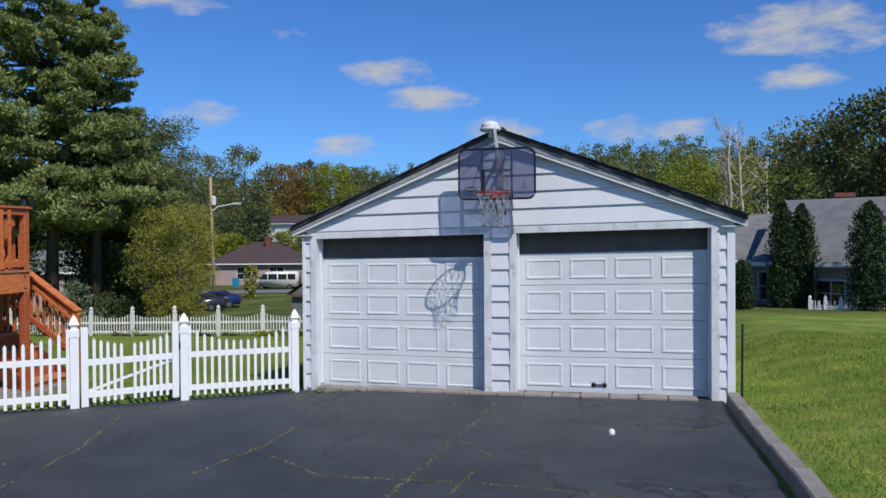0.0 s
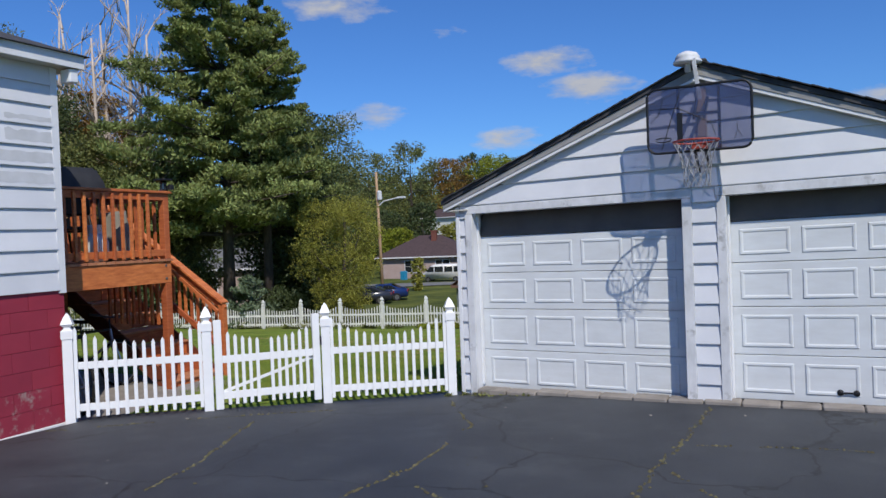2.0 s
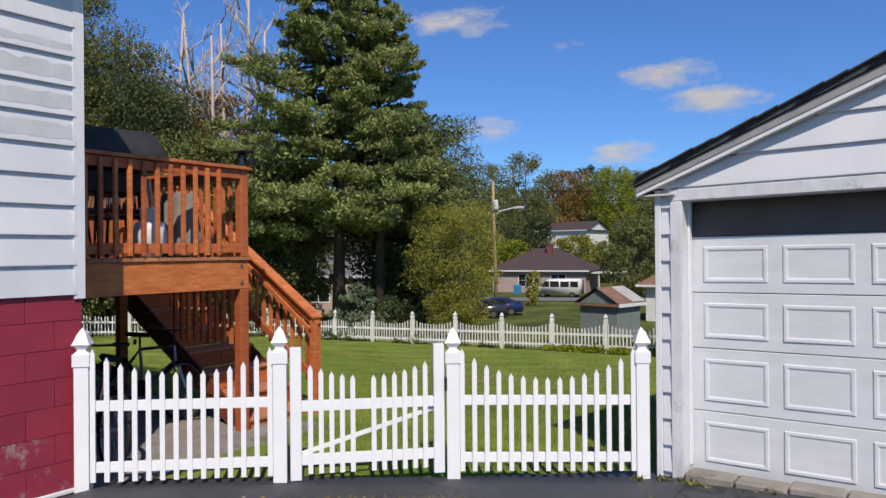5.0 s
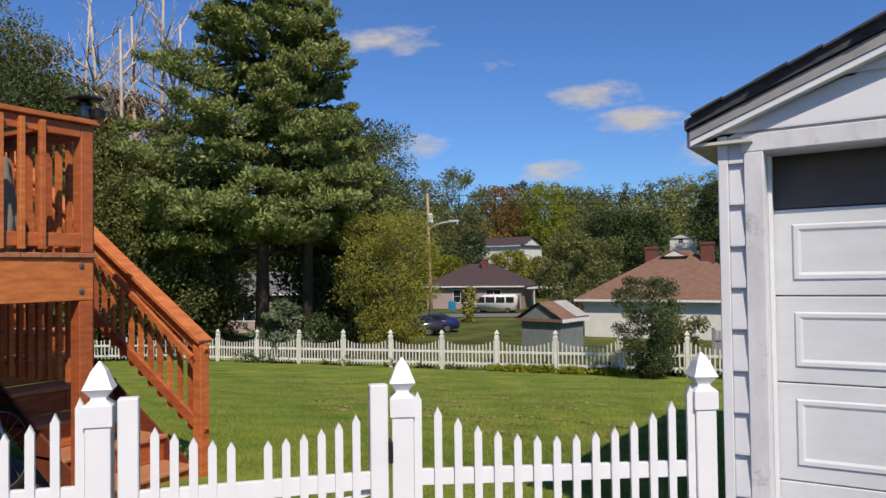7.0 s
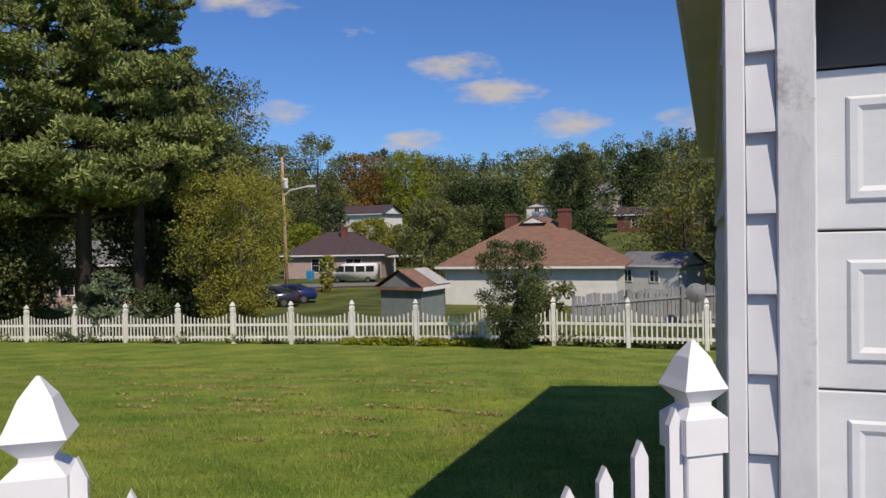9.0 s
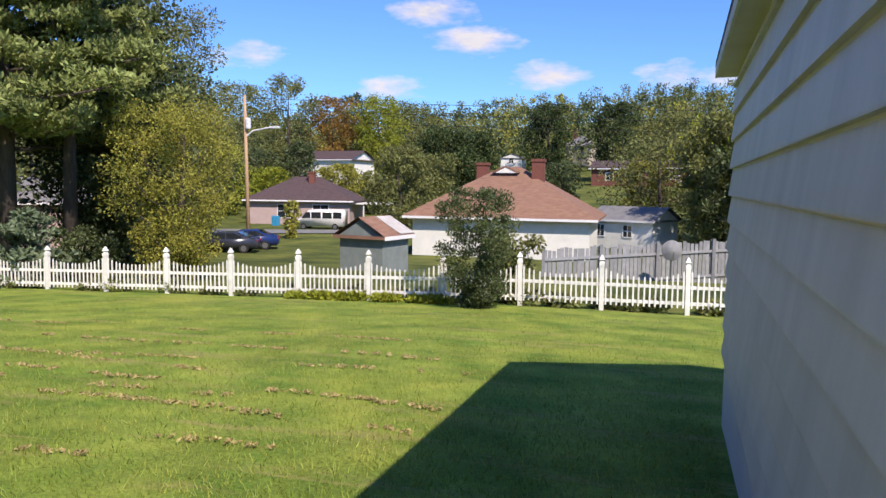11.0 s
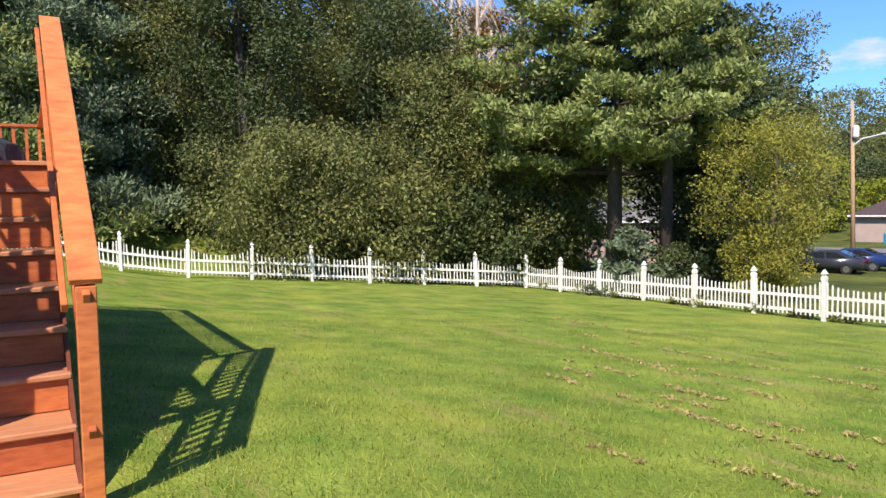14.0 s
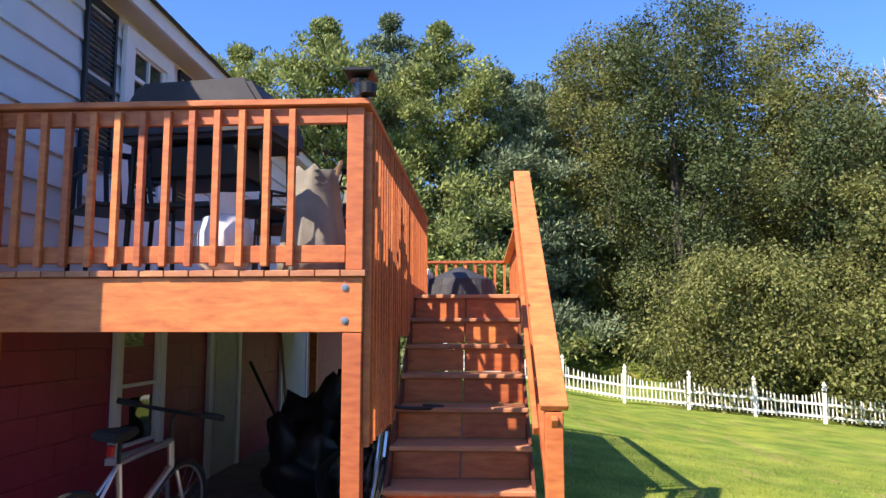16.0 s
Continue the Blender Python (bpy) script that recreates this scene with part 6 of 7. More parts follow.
rnd = random.Random(8)
weeds("weeds", [(-0.35 + 0.13 * k + rnd.uniform(-.03, .03), -0.1 - rnd.uniform(0, .1), 0.05 + 0.04 * rnd.random()) for k in range(9)] + [(x, -0.1, 0.03 + 0.03 * rnd.random()) for x in (1.0, 1.6, 2.35, 2.5, 3.4)], 0.03, 60, "leaf_green", "low weeds along the foot of the garage")
weeds("weeds", [(at(b, 16.5 + rnd.uniform(-.5, .3))[0], 16.0 + 0.055 * (at(b, 16)[0] + 16) - 0.3, 0.25) for b in [18 + 1.1 * k for k in range(14)]], 0.09, 220, "leaf_lime", "low leafy patch in front of the fence", 2)
weeds("vines", [(-22 + 1.3 * k + rnd.uniform(-.5, .5), 15.75 + 0.055 * (-22 + 1.3 * k + 16.6) + 0.35, 0.28 + 0.22 * rnd.random()) for k in range(21)], 0.09, 260, "leaf_green", "vines and weeds behind the garden fence", 3)
weeds("vines", [(rx, 16.3 + 0.055 * (rx + 16.6) + 0.1, 0.4) for rx in (-9.6, -8.3, -7.0, -6.2, -5.2, -3.0, -2.0, -0.9, 0.4)], 0.1, 420, "leaf_green", "leafy vines climbing over the garden fence", 4)


def kerb():
    k = empty("kerb", 5.36, 0, 0, label="row of old weathered concrete kerb pieces edging the driveway", category="kerb")
    y = -0.12
    rnd = random.Random(3)
    i = 0
    while y > -13.5:
        ln = 0.75 + 0.2 * rnd.random() if i else 0.95
        x0 = 5.3 + 0.012 * -y
        z = ground_z(5.2, min(y - ln / 2, -0.3))
        bm = bmesh.new()
        box(bm, 0, 0.15, -ln + 0.012, 0, -0.15, 0.13 + 0.012 * rnd.random(), 0.014)
        for v in bm.verts:
            v.co += Vector((1, 0, 1)) * 0.007 * noise.noise(v.co * 9 + Vector((i, 0, 0)))
        o = part("kerb_piece", bm, M["concrete"], k)
        o.matrix_local = pose(x0 - 5.36, y, z, 0, 0, rnd.uniform(-1.2, 1.2))
        y -= ln
        i += 1


kerb()


def stake(x, y, h, label):
    z = ground_z(x, y)
    bm = bmesh.new()
    tube(bm, [(x, y, z - 0.2), (x + 0.01, y, z + h)], 0.017, 0.015, 8)
    part("stake", bm, M["black"], None, label, "stake")


stake(5.56, 0.45, 1.05, "thin dark metal stake standing beside the garage corner")
stake(*place(-9.5, 31), 1.6, "thin metal post on the neighbour's lawn line")
stake(*place(-12.9, 31), 1.6, "thin metal post on the neighbour's lawn line")


def crack_strip(pts, w, seed):
    """A raised line of moss and dead grass that fills a crack in the drive."""
    rng = random.Random(seed)
    bm = bmesh.new()
    n = 0
    for (x0, y0), (x1, y1) in zip(pts, pts[1:]):
        m = max(2, int(math.hypot(x1 - x0, y1 - y0) / 0.035))
        for k in range(m):
            s = k / m
            if noise.noise(Vector((x0 + s, y0 + s * 3, seed))) < -0.25:
                continue
            x, y = x0 + (x1 - x0) * s + rng.uniform(-w, w) + 0.03 * noise.noise(Vector((s * 9, x0, 0))), y0 + (y1 - y0) * s + rng.uniform(-w, w)
            z = ground_z(x, min(y, -0.21)) - 0.05 * smoothstep(-2.5, 0.3, y) * smoothstep(1, -1, x) + 0.012 * noise.noise(Vector((x * 0.6, y * 0.6, 3)))
            r = rng.uniform(0.008, 0.024)
            a = rng.uniform(0, 6)
            vs = [bm.verts.new((x + r * math.cos(a + q), y + r * math.sin(a + q), z + 0.001)) for q in (0, 1.6, 3.1, 4.7)]
            t = bm.verts.new((x, y, z + rng.uniform(0.006, 0.018)))
            for q in range(4):
                bm.faces.new((vs[q], vs[(q + 1) % 4], t))
            n += 1
    part("moss", bm, M["moss"], None, "dry moss and grass filling a driveway crack", "moss", "", "stuff")


M["moss"] = mat("dry_moss", (0.12, 0.10, 0.055), (0.075, 0.075, 0.035), 12, 0.95, island=0.4)
crack_strip([(2.55, -0.15), (2.5, -1.2), (2.42, -2.6), (2.36, -4.2), (2.25, -6.5), (2.2, -8)], 0.025, 1)
crack_strip([(-0.2, -0.5), (0.55, -1.6), (0.7, -3.0), (0.45, -4.6)], 0.012, 2)
crack_strip([(0.6, -3.2), (1.6, -3.9), (3.0, -3.9), (4.6, -4.1)], 0.01, 3)
crack_strip([(2.5, -1.7), (3.6, -1.5), (5.1, -1.6)], 0.006, 4)
crack_strip([(-1.6, -2.2), (-1.0, -3.6), (-0.6, -5.4)], 0.012, 5)
crack_strip([(2.8, -4.2), (2.9, -3.0), (2.45, -2.4)], 0.006, 6)
crack_strip([(-3.3, -3.2), (-2.2, -2.2), (-1.2, -1.3)], 0.02, 7)

# litter on the drive
rnd = random.Random(12)
for k in range(46):
    x, y = rnd.uniform(-2.5, 5.0), rnd.uniform(-7, -0.4)
    if x < -0.4 and y > fence_y(x) - 0.2:
        continue
    z = ground_z(x, min(y, -0.21)) - 0.05 * smoothstep(-2.5, 0.3, y) * smoothstep(1, -1, x) + 0.012 * noise.noise(Vector((x * 0.6, y * 0.6, 3)))
    bm = bmesh.new()
    r = rnd.uniform(0.006, 0.02)
    a = [bm.verts.new((r * math.cos(q) * rnd.uniform(.6, 1.2), r * math.sin(q) * rnd.uniform(.6, 1.2), 0.001 + 0.4 * r * rnd.random())) for q in (0, 1.2, 2.5, 3.8, 5.0)]
    t = bm.verts.new((0, 0, r * 0.7))
    for q in range(5):
        bm.faces.new((a[q], a[(q + 1) % 5], t))
    bm.faces.new(a)
    o = part("pebble" if k % 2 else "dry_leaf", bm, M["concrete" if k % 2 else "moss"], None, "small pale pebble on the driveway" if k % 2 else "small curled dry leaf on the driveway", "pebble" if k % 2 else "dry leaf", "litter on the driveway")
    o.location = (x, y, z + 0.001)
bm = bmesh.new()
lathe(bm, [(0.03, 0), (0.033, 0.02), (0.026, 0.045), (0.02, 0.05)], (3.97, -1.95, ground_z(3.97, -1.95)), 14)
part("cup_lid", bm, M["vinyl"], None, "small white plastic cap lying on the driveway", "litter")

# patio under the deck
boxed("pavement", (-12.4, -3.66, HY - 0.04, 0.0, -0.4, -0.07), M["concrete"], None, 0, label="old concrete patio under the deck", category="patio", kind="structure")


# ---- doors and windows of the rear wall ----
def opening(name, x0, x1, z0, z1, label, cat, glazed, mt="cream", y=HY + 0.03, panes=(2, 4), frame=0.1):
    e = empty(name, (x0 + x1) / 2, y, z0, label=label, category=cat)
    w, h = x1 - x0, z1 - z0
    for q in ((-w / 2, -w / 2 + frame, 0, 0.04, 0, h), (w / 2 - frame, w / 2, 0, 0.04, 0, h), (-w / 2 + frame, w / 2 - frame, 0, 0.04, h - frame, h)):
        boxed("frame", q, M["paint"], e)
    a, b, c, d = -w / 2 + frame + 0.002, w / 2 - frame - 0.002, 0.0, h - frame - 0.002
    if not glazed:
        boxed("leaf", (a, b, -0.01, 0.018, c, d), M[mt], e)
        for zz in (0.3, h * 0.5):
            boxed("door_panel", (a + 0.1, b - 0.1, 0.0185, 0.024, zz, zz + h * 0.3), M[mt], e)
    else:
        g0 = 0.05 if cat == "window" else 0.75
        if cat != "window":
            boxed("leaf", (a, b, -0.01, 0.018, c, g0), M[mt], e)
        boxed("sill", (-w / 2 - 0.03, w / 2 + 0.03, 0, 0.08, -0.05, 0.0), M["paint"], e)
        boxed("pane", (a, b, -0.012, -0.004, g0, d), M["glass"], e, 0)
        nx, nz = panes
        for k in range(nx + 1):
            u = a + (b - a) * k / nx
            boxed("glazing_bar", (u - (0.05 if k in (0, nx) else 0.011), u + (0.05 if k in (0, nx) else 0.011), -0.003, 0.02, g0, d), M["paint"], e, 0)
        for k in range(nz + 1):
            v = g0 + (d - g0) * k / nz
            boxed("glazing_bar", (a, b, -0.003, 0.018, v - 0.014, v + 0.014), M["paint"], e, 0)
    return e


opening("door", -6.58, -5.72, DZ + 0.02, 3.68, "white glazed deck door with divided panes", "door", True, "vinyl", panes=(2, 5), frame=0.13)
opening("window", -6.72, -5.84, 0.45, 1.5, "old white sash window in the red basement wall", "window", True, y=HY + 0.004, panes=(1, 2))
opening("door", -8.72, -7.75, -0.08, 1.62, "worn off-white basement door, paint peeling", "door", False, y=HY + 0.004)
opening("door", -11.9, -10.4, -0.08, 1.62, "scuffed pale basement door with stained panel", "door", False, y=HY + 0.004, frame=0.06)
boxed("dryer_vent", (-0.08, 0.08, -0.06, 0.04, -0.06, 0.08), M["vinyl"], None, 0.01, label="small grey vent under the corner eave", category="vent").location = (HX + 0.1, HY + 0.12, 3.66)
for zi in range(4):
    z0 = 1.42 + 0.213 * (5 + zi)
    bm = bmesh.new()
    ln = 0.62 if zi < 2 else 0.5
    pts = []
    for k in range(12):
        s = k / 11
        pts.append((-0.07 - ln * s, z0 + 0.05 + 0.02 * noise.noise(Vector((s * 6, zi, 0)))))
    for k in range(12):
        s = 1 - k / 11
        pts.append((-0.07 - ln * s, z0 + (0.16 if zi < 3 else 0.1) + 0.03 * noise.noise(Vector((s * 6, zi + 9, 2)))))
    vs = [bm.verts.new((0.0225 - 0.075 * (v - z0) * 1.0 + 0.006, u, v)) for u, v in pts]
    bm.faces.new(vs)
    o = part("bare_patch", bm, M["patch"], house, "bare grey patch where paint has peeled")


# ---- things on the deck ----
def grill(x, y, rz):
    g = empty("covered_grill", x, y, DZ, rz, label="gas grill on legs under a charcoal fabric cover", category="grill")
    bm = bmesh.new()
    prism(bm, [(-0.5, 0.84), (0.5, 0.84), (0.5, 0.98), (0.36, 1.2), (-0.36, 1.2), (-0.5, 0.98)], -0.3, 0.3)
    bmesh.ops.bevel(bm, geom=list(bm.edges), offset=0.03, segments=2, affect="EDGES")
    part("cover", bm, M["cover"], g)
    boxed("shelf", (-0.44, 0.44, -0.25, 0.25, 0.42, 0.46), M["black"], g, 0.01)
    boxed("firebox", (-0.3, 0.3, -0.24, 0.24, 0.6, 0.818), M["black"], g, 0.02)
    for sx in (-0.46, 0.46):
        for sy in (-0.2, 0.2):
            bm = bmesh.new()
            tube(bm, [(sx, sy, 0), (sx * 0.92, sy, 0.82)], 0.018, sides=8)
            part("leg", bm, M["black"], g)


grill(-5.0, -1.75, 82)


def tank(x, y):
    t = empty("gas_bottle", x, y, DZ, label="off-white gas bottle with a collar and valve", category="gas bottle")
    bm = bmesh.new()
    lathe(bm, [(0.1, 0), (0.11, 0.03), (0.15, 0.06), (0.155, 0.24), (0.13, 0.33), (0.05, 0.36)], sides=20)
    part("body", bm, M["worn"], t, smooth=True)
    bm = bmesh.new()
    lathe(bm, [(0.085, 0.35), (0.1, 0.47), (0.094, 0.47), (0.08, 0.355)], sides=16)
    part("collar", bm, M["worn"], t)
    bm = bmesh.new()
    lathe(bm, [(0.02, 0.35), (0.02, 0.43), (0.035, 0.44), (0.035, 0.46), (0.01, 0.47)], sides=10)
    part("valve", bm, M["metal"], t)


tank(-4.62, -1.52)


def patio_chair(x, y, rz, mt, label, h=0.95):
    c = empty("patio_chair", x, y, DZ, rz, label=label, category="chair", group="chairs on the deck")
    boxed("seat", (-0.25, 0.25, -0.24, 0.24, 0.4, 0.43), M[mt], c, 0.01)
    for sx in (-0.24, 0.24):
        bm = bmesh.new()
        tube(bm, [(sx, -0.24, 0), (sx, -0.22, 0.62), (sx, 0.2, 0.64)], 0.014, sides=6)
        part("arm", bm, M[mt], c)
        bm = bmesh.new()
        tube(bm, [(sx, 0.3, 0), (sx, 0.22, 0.45), (sx * 0.9, 0.34, h)], 0.016, sides=6)
        part("leg", bm, M[mt], c)
    for k in range(6):
        u = -0.2 + 0.08 * k
        bm = bmesh.new()
        beam(bm, (u, 0.235, 0.45), (u * 0.95, 0.34, h - 0.02), 0.03, 0.012)
        part("back_slat", bm, M[mt], c)
    boxed("back_rail", (-0.23, 0.23, 0.33, 0.355, h - 0.03, h + 0.01), M[mt], c, 0.004)


M["cane"] = mat("dark_cane", (0.2, 0.12, 0.06), (0.12, 0.07, 0.04), 9, 0.7)
patio_chair(-5.75, -1.45, 20, "cane", "dark cane patio chair behind the deck rail", 0.9)
patio_chair(-5.4, -1.15, 70, "black", "black metal patio chair behind the deck rail", 0.85)
patio_chair(-4.85, -2.25, 130, "black", "black metal patio chair beside the covered grill", 0.85)


def cloth_bundle(x, y):
    """A loose pale canvas cover, folded over a chair back."""
    bm = bmesh.new()
    n, m = 22, 14
    g = []
    for j in range(m + 1):
        v = j / m
        g.append([bm.verts.new(((0.3 - 0.1 * v * v) * math.cos(2 * math.pi * i / n) * (1 + 0.12 * math.sin(3 * i + 4 * v)), (0.2 - 0.08 * v) * math.sin(2 * math.pi * i / n) * (1 + 0.15 * math.sin(2 * i + 1)), 0.02 + 0.62 * v + 0.02 * math.sin(i * 1.7))) for i in range(n)])
    for a, b in zip(g, g[1:]):
        for i in range(n):
            bm.faces.new((a[i], a[(i + 1) % n], b[(i + 1) % n], b[i]))
    bm.faces.new(g[-1])
    bm.faces.new(g[0])
    o = part("canvas_cover", bm, M["canvas"], None, "pale grey-beige canvas cover heaped at the deck corner", "cover", smooth=True)
    o.location = (x, y, DZ)


M["canvas"] = mat("grey_beige_canvas", (0.26, 0.24, 0.2), (0.15, 0.14, 0.12), 4, 0.85, 0.004, 25)
cloth_bundle(-4.85, -1.05)


def bird_feeder(x, y):
    f = empty("lantern", x, y, DZ + 0.905, label="small dark lantern feeder clamped on the deck corner", category="lantern")
    bm = bmesh.new()
    lathe(bm, [(0.05, 0), (0.06, 0.01), (0.045, 0.03), (0.045, 0.1), (0.055, 0.12), (0.03, 0.14)], sides=12)
    part("body", bm, M["glass"], f)
    bm = bmesh.new()
    box(bm, -0.1, 0.1, -0.08, 0.08, 0.14, 0.165, 0.008)
    part("roof", bm, M["black"], f)
    bm = bmesh.new()
    lathe(bm, [(0.045, 0), (0.05, 0.05), (0.02, 0.07)], (0.075, 0.05, 0.02), 12)
    part("lamp", bm, M["black"], f)


bird_feeder(DX - 0.05, DY - 0.03)


def fire_pit(x, y):
    f = empty("covered_table", x, y, DZ, label="round table under a dark pleated cover on the upper deck", category="covered table")
    bm = bmesh.new()
    n = 40
    rings = []
    for r, z, wv in ((0.42, 0.02, 0.035), (0.39, 0.2, 0.02), (0.37, 0.27, 0.0), (0.04, 0.42, 0)):
        rings.append([bm.verts.new(((r + wv * math.sin(k * 5)) * math.cos(2 * math.pi * k / n), (r + wv * math.sin(k * 5)) * math.sin(2 * math.pi * k / n), z)) for k in range(n)])
    for a, b in zip(rings, rings[1:]):
        for k in range(n):
            bm.faces.new((a[k], a[(k + 1) % n], b[(k + 1) % n], b[k]))
    bm.faces.new(rings[-1])
    part("cover", bm, M["cover"], f)


fire_pit(-9.0, -0.3)
bx = empty("storage_box", -9.0, -1.05, DZ, label="low white plastic deck box with a ribbed lid", category="storage box")
boxed("body", (-0.3, 0.3, -0.4, 0.4, 0, 0.3), M["vinyl"], bx, 0.01)
boxed("lid", (-0.32, 0.32, -0.42, 0.42, 0.302, 0.38), M["vinyl"], bx, 0.015)


# ---- things under the deck ----
def bicycle(x, y, z, rz, lean, label):
    b = empty("bicycle", x, y, z, label=label, category="bicycle", group="bicycles under the deck")
    b.matrix_world = pose(x, y, z, lean, 0, rz)
    R = 0.31
    for wx in (-0.5, 0.5):
        wh = empty("wheel")
        wh.parent = b
        wh.location = (wx, 0, R)
        bm = bmesh.new()
        tube(bm, [(R * math.cos(a), 0, R * math.sin(a)) for a in [2 * math.pi * k / 32 for k in range(32)]], 0.022, sides=8, closed=True)
        part("tyre", bm, M["rubber"], wh)
        bm = bmesh.new()
        tube(bm, [(0.285 * math.cos(a), 0, 0.285 * math.sin(a)) for a in [2 * math.pi * k / 32 for k in range(32)]], 0.01, sides=6, closed=True)
        part("rim", bm, M["silver"], wh)
        bm = bmesh.new()
        for k in range(18):
            a = 2 * math.pi * k / 18
            tube(bm, [(0.02 * math.cos(a + 0.8), 0.02 * (-1) ** k, 0.02 * math.sin(a + 0.8)), (0.28 * math.cos(a), 0, 0.28 * math.sin(a))], 0.0015, sides=3)
        part("spoke", bm, M["silver"], wh, kind="stuff", label="thin wire spokes")
        bm = bmesh.new()
        tube(bm, [(0, -0.05, 0), (0, 0.05, 0)], 0.02, sides=8)
        part("hub", bm, M["metal"], wh)
    bm = bmesh.new()
    head0, head1, seat, bb, rear = (0.36, 0, 0.62), (0.32, 0, 0.78), (-0.16, 0, 0.72), (-0.05, 0, 0.3), (-0.5, 0, R)
    for p, q, r in ((head0, bb, 0.02), (head1, seat, 0.018), (seat, bb, 0.018), (head0, head1, 0.022)):
        tube(bm, [p, q], r, sides=8)
    for s in (-0.05, 0.05):
        tube(bm, [(seat[0], 0, seat[2]), (rear[0], s, rear[2])], 0.01, sides=6)
        tube(bm, [bb, (rear[0], s, rear[2])], 0.01, sides=6)
    part("frame", bm, M["silver"], b)
    bm = bmesh.new()
    for s in (-0.06, 0.06):
        tube(bm, [(0.37, s * 0.6, 0.6), (0.5, s, R)], 0.014, sides=6)
    part("fork", bm, M["silver"], b)
    bm = bmesh.new()
    tube(bm, [(0.32, 0, 0.78), (0.3, 0, 0.92), (0.34, 0, 0.95)], 0.014, sides=6)
    tube(bm, [(0.26, -0.33, 0.97), (0.34, -0.1, 0.95), (0.34, 0.1, 0.95), (0.26, 0.33, 0.97)], 0.013, sides=6)
    part("handlebar", bm, M["black"], b)
    for s in (-1, 1):
        bm = bmesh.new()
        tube(bm, [(0.28, s * 0.22, 0.968), (0.25, s * 0.36, 0.975)], 0.02, sides=8)
        part("grip", bm, M["rubber"], b)
    bm = bmesh.new()
    prism(bm, [(-0.33, -0.08), (-0.33, 0.08), (-0.2, 0.06), (-0.04, 0.02), (-0.04, -0.02), (-0.2, -0.06)], 0.86, 0.91, axis="z")
    bmesh.ops.bevel(bm, geom=list(bm.edges), offset=0.012, segments=2, affect="EDGES")
    tube(bm, [(-0.16, 0, 0.72), (-0.18, 0, 0.87)], 0.013, sides=6)
    part("saddle", bm, M["rubber"], b)
    boxed("reflector", (-0.255, -0.235, -0.02, 0.02, 0.77, 0.83), M["lamp_red"], b, 0.004)
    bm = bmesh.new()
    tube(bm, [(-0.05, -0.06, 0.3), (0.06, -0.07, 0.18)], 0.01, sides=6)
    tube(bm, [(-0.05, 0.06, 0.3), (-0.16, 0.07, 0.42)], 0.01, sides=6)
    lathe(bm, [(0.09, 0), (0.09, 0.004)], (0, 0, 0), 20)
    for v in list(bm.verts)[-40:]:
        v.co = Vector((-0.05 + v.co.x, -0.04 + v.co.z, 0.3 + v.co.y))
    part("crank", bm, M["black"], b)


bicycle(-4.7, -2.1, -0.07, 170, 7, "silver mountain bicycle leaning under the deck")
bicycle(-5.75, -0.85, -0.07, 12, -8, "dark old bicycle parked among junk under the deck")


def pole_tool(x, y, x1, y1, h, label, mt, blade=False):
    t = empty("shovel" if blade else "pole", x, y, -0.07, label=label, category="garden tool")
    bm = bmesh.new()
    tube(bm, [(0, 0, 0.25 if blade else 0), (x1 - x, y1 - y, h)], 0.018, sides=8)
    part("shaft", bm, M[mt], t)
    if blade:
        bm = bmesh.new()
        prism(bm, [(-0.1, 0.28), (0.1, 0.28), (0.11, 0.1), (0, 0), (-0.11, 0.1)], -0.006, 0.006)
        part("blade", bm, M["black"], t)


pole_tool(-8.6, -2.15, -9.7, -2.6, 1.75, "long-handled shovel leaning on the basement door", "pole", True)
pole_tool(-8.2, -1.9, -8.6, -2.6, 1.1, "black metal rod leaning among the junk", "black")


def junk(x, y, r, h, seed, label):
    bm = bmesh.new()
    bmesh.ops.create_icosphere(bm, subdivisions=4, radius=1)
    for v in bm.verts:
        d = 1 + 0.45 * noise.noise(v.co * 1.8 + Vector((seed, 0, 0))) + 0.15 * noise.noise(v.co * 5 + Vector((0, seed, 0)))
        v.co = Vector((v.co.x * r * d, v.co.y * r * d, max(-0.02, (v.co.z * 0.5 + 0.45) * h * d)))
    o = part("junk_bag", bm, M["black"], None, label, "bag", "bags under the deck", smooth=True)
    o.location = (x, y, -0.07)


junk(-7.6, -1.6, 0.42, 0.85, 1, "lumpy black bag of odds and ends under the deck")
junk(-6.8, -1.5, 0.36, 0.7, 2, "slumped black bag of odds and ends under the deck")
junk(-8.6, -1.3, 0.4, 0.95, 3, "tall dark heap under a sheet below the deck")
for k in range(3):
    h = empty("hose_coil", -6.3 - 0.16 * k, -1.05, 0.2, label="coiled dark hose hung on edge under the deck", category="hose", group="hoses under the deck")
    for q in range(3):
        bm = bmesh.new()
        tube(bm, [(0.03 * q, (0.24 + 0.015 * q) * math.cos(a), (0.24 + 0.015 * q) * math.sin(a)) for a in [2 * math.pi * j / 24 for j in range(24)]], 0.014, sides=6, closed=True)
        part("coil", bm, M["rubber"], h)


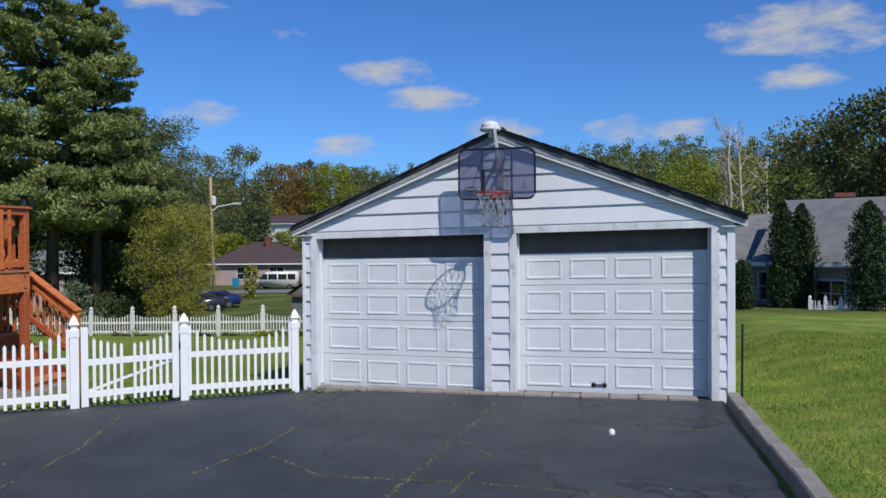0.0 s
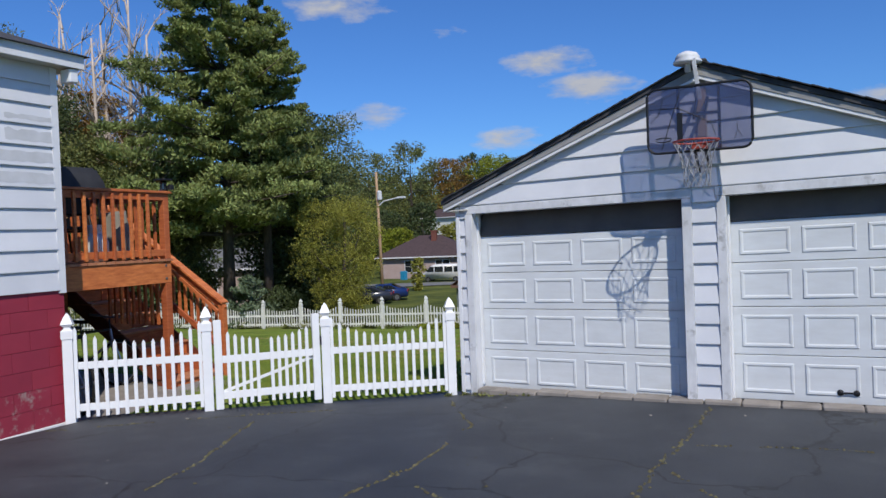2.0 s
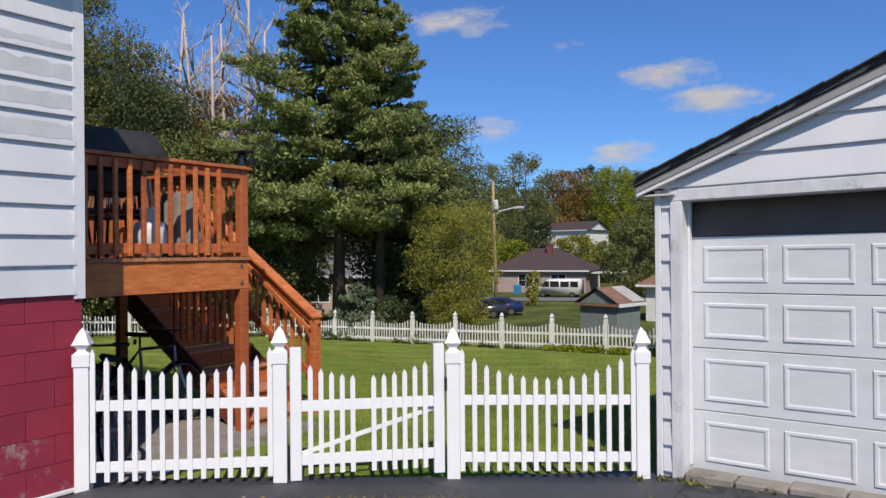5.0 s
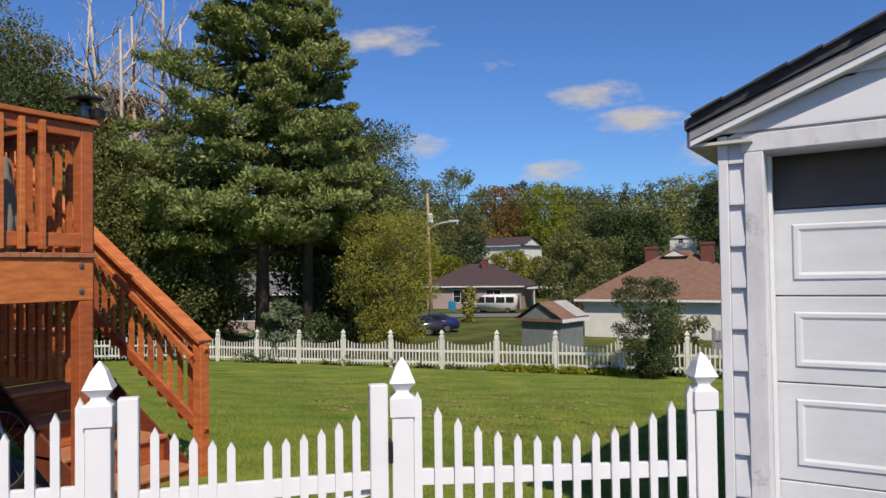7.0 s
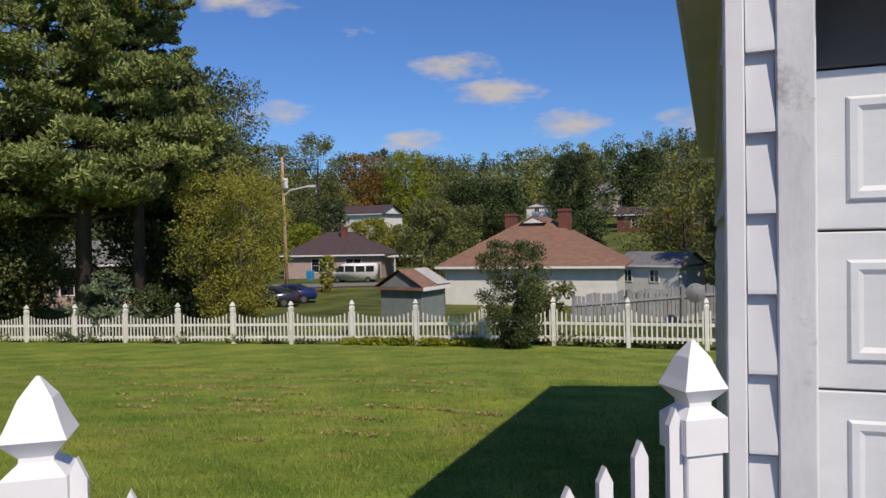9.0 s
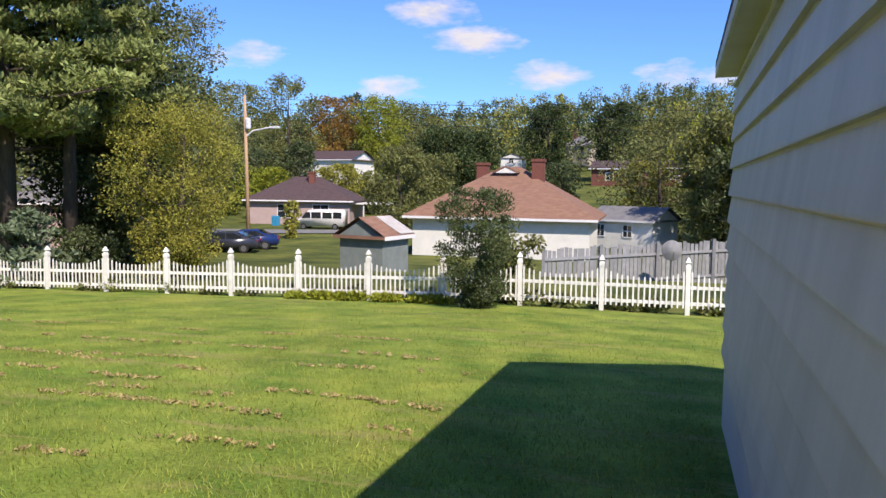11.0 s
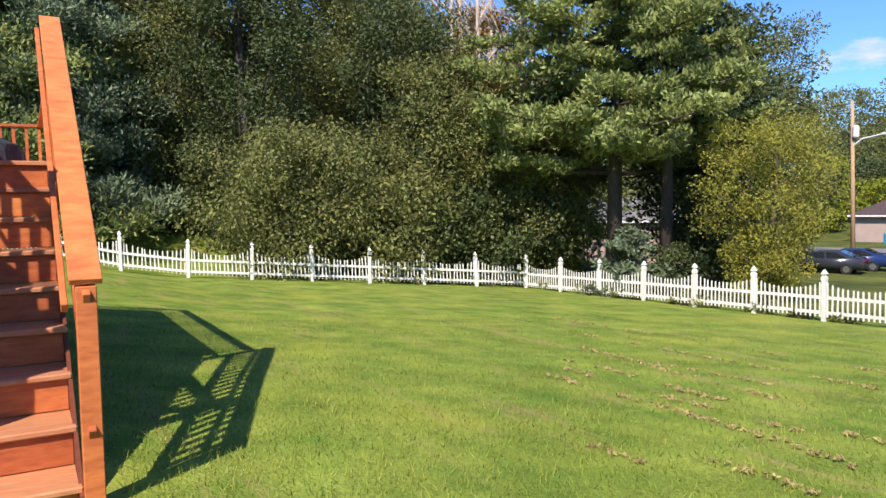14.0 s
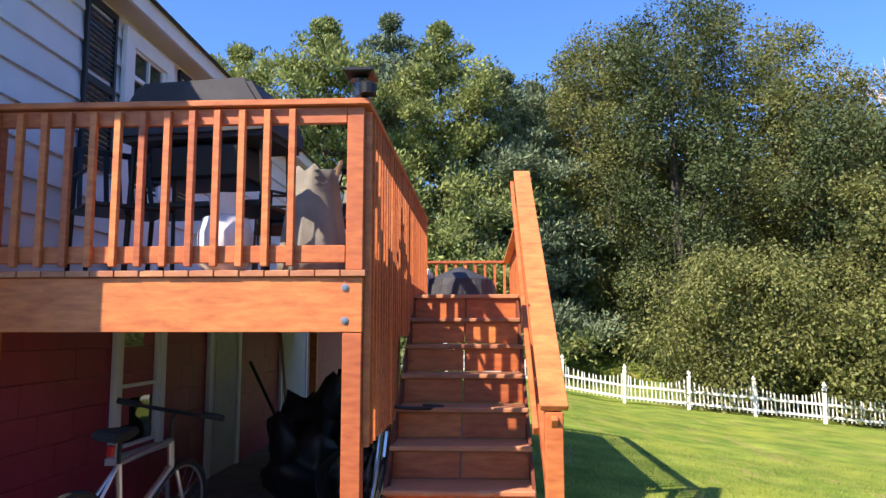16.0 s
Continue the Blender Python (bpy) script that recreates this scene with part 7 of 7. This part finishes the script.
# neighbour's dish and low picket fence
def dish(x, y, z, r, label, mt, rz):
    d = empty("satellite_dish", x, y, z, rz, label=label, category="satellite dish")
    bm = bmesh.new()
    n = 20
    rings = [[bm.verts.new((rr * math.cos(2 * math.pi * k / n), 0.35 * rr * rr / r, rr * math.sin(2 * math.pi * k / n))) for k in range(n)] for rr in (0.02, r * 0.5, r)]
    for a, b in zip(rings, rings[1:]):
        for k in range(n):
            bm.faces.new((a[k], a[(k + 1) % n], b[(k + 1) % n], b[k]))
    bm.faces.new(rings[0])
    part("reflector", bm, M[mt], d, smooth=True)
    bm = bmesh.new()
    tube(bm, [(0, 0.03, 0), (0, 0.2, -0.2), (0, 0.2, -r * 3)], 0.03, sides=6)
    part("mast", bm, M["metal"], d)
    bm = bmesh.new()
    tube(bm, [(0, 0, -r * 0.95), (0, -r * 0.9, 0)], 0.012, sides=5)
    part("feed_arm", bm, M["metal"], d)


dx, dy = place(-13.0, 36.5)
dish(dx, dy, 1.35, 0.42, "white satellite dish on the neighbour's roof edge", "worn", -30)
dx, dy = at(0.1, 29.6)
dish(dx, dy, -1.15, 0.4, "grey satellite dish standing at the board fence", "grey_board", 10)
p0, p1 = place(-12.6, 32), place(-15.4, 32)
fence_run([(p0[0] + (p1[0] - p0[0]) * k / 3, p0[1] + (p1[1] - p0[1]) * k / 3, -1.25 + 0.12 * k * 0) for k in range(4)], M["vinyl_old"], "short worn white picket fence by the neighbour's house", "neighbour's fence", ht=1.1, n_picket=6, ph=0.9, scoop=0.0, tilt=2)
bn = empty("play_set", *at(-0.5, 110), -1.0, label="small wooden play set on the far slope", category="play set")
boxed("platform", (-1.2, 1.2, -0.6, 0.6, 0.3, 0.6), M["pole"], bn, 0)
for sx in (-1.1, 0, 1.1):
    boxed("post", (sx - 0.08, sx + 0.08, -0.5, -0.4, -0.4, 1.5), M["pole"], bn, 0)


# raked-up lines of dry clippings on the lawn
def thatch():
    rng = random.Random(21)
    cl, ra = [], []
    for y0, x0, x1, slope in ((6.45, -8.6, -5.0, -0.14), (5.62, -8.2, -2.2, -0.03), (4.75, -7.0, -2.2, -0.04), (6.9, -7.0, -2.4, 0.08), (3.9, -5.6, -3.0, 0.02), (3.4, -4.6, -3.6, 0.0), (7.9, -9.6, -3.0, 0.02), (9.2, -12, -4.0, 0.03), (5.2, -8.0, -4.0, 0.0)):
        x = x0
        while x < x1:
            y = y0 + slope * (x - (x0 + x1) / 2) + 0.1 * noise.noise(Vector((x * 1.1, y0, 0)))
            on = noise.noise(Vector((x * 1.6, y0 * 3.3, 1.0))) > -0.02
            if on:
                for k in range(2):
                    px, py = x + rng.uniform(-.07, .07), y + rng.uniform(-.05, .05)
                    cl.append((px, py, ground_z(px, py) + 0.022))
                    ra.append(rng.uniform(0.02, 0.055))
            x += rng.uniform(0.05, 0.14)
    o = leaf_cloud("clippings", cl, ra, 13, 0.024, M["straw"], None, 31, stretch=1.6, flat=0.15)
    tagged(o, "rows of dry straw-coloured clippings on the lawn", "clippings", "", "stuff")


M["straw"] = mat("dry_clippings", (0.36, 0.29, 0.13), (0.27, 0.22, 0.09), 8, 0.95, island=0.35)
thatch()
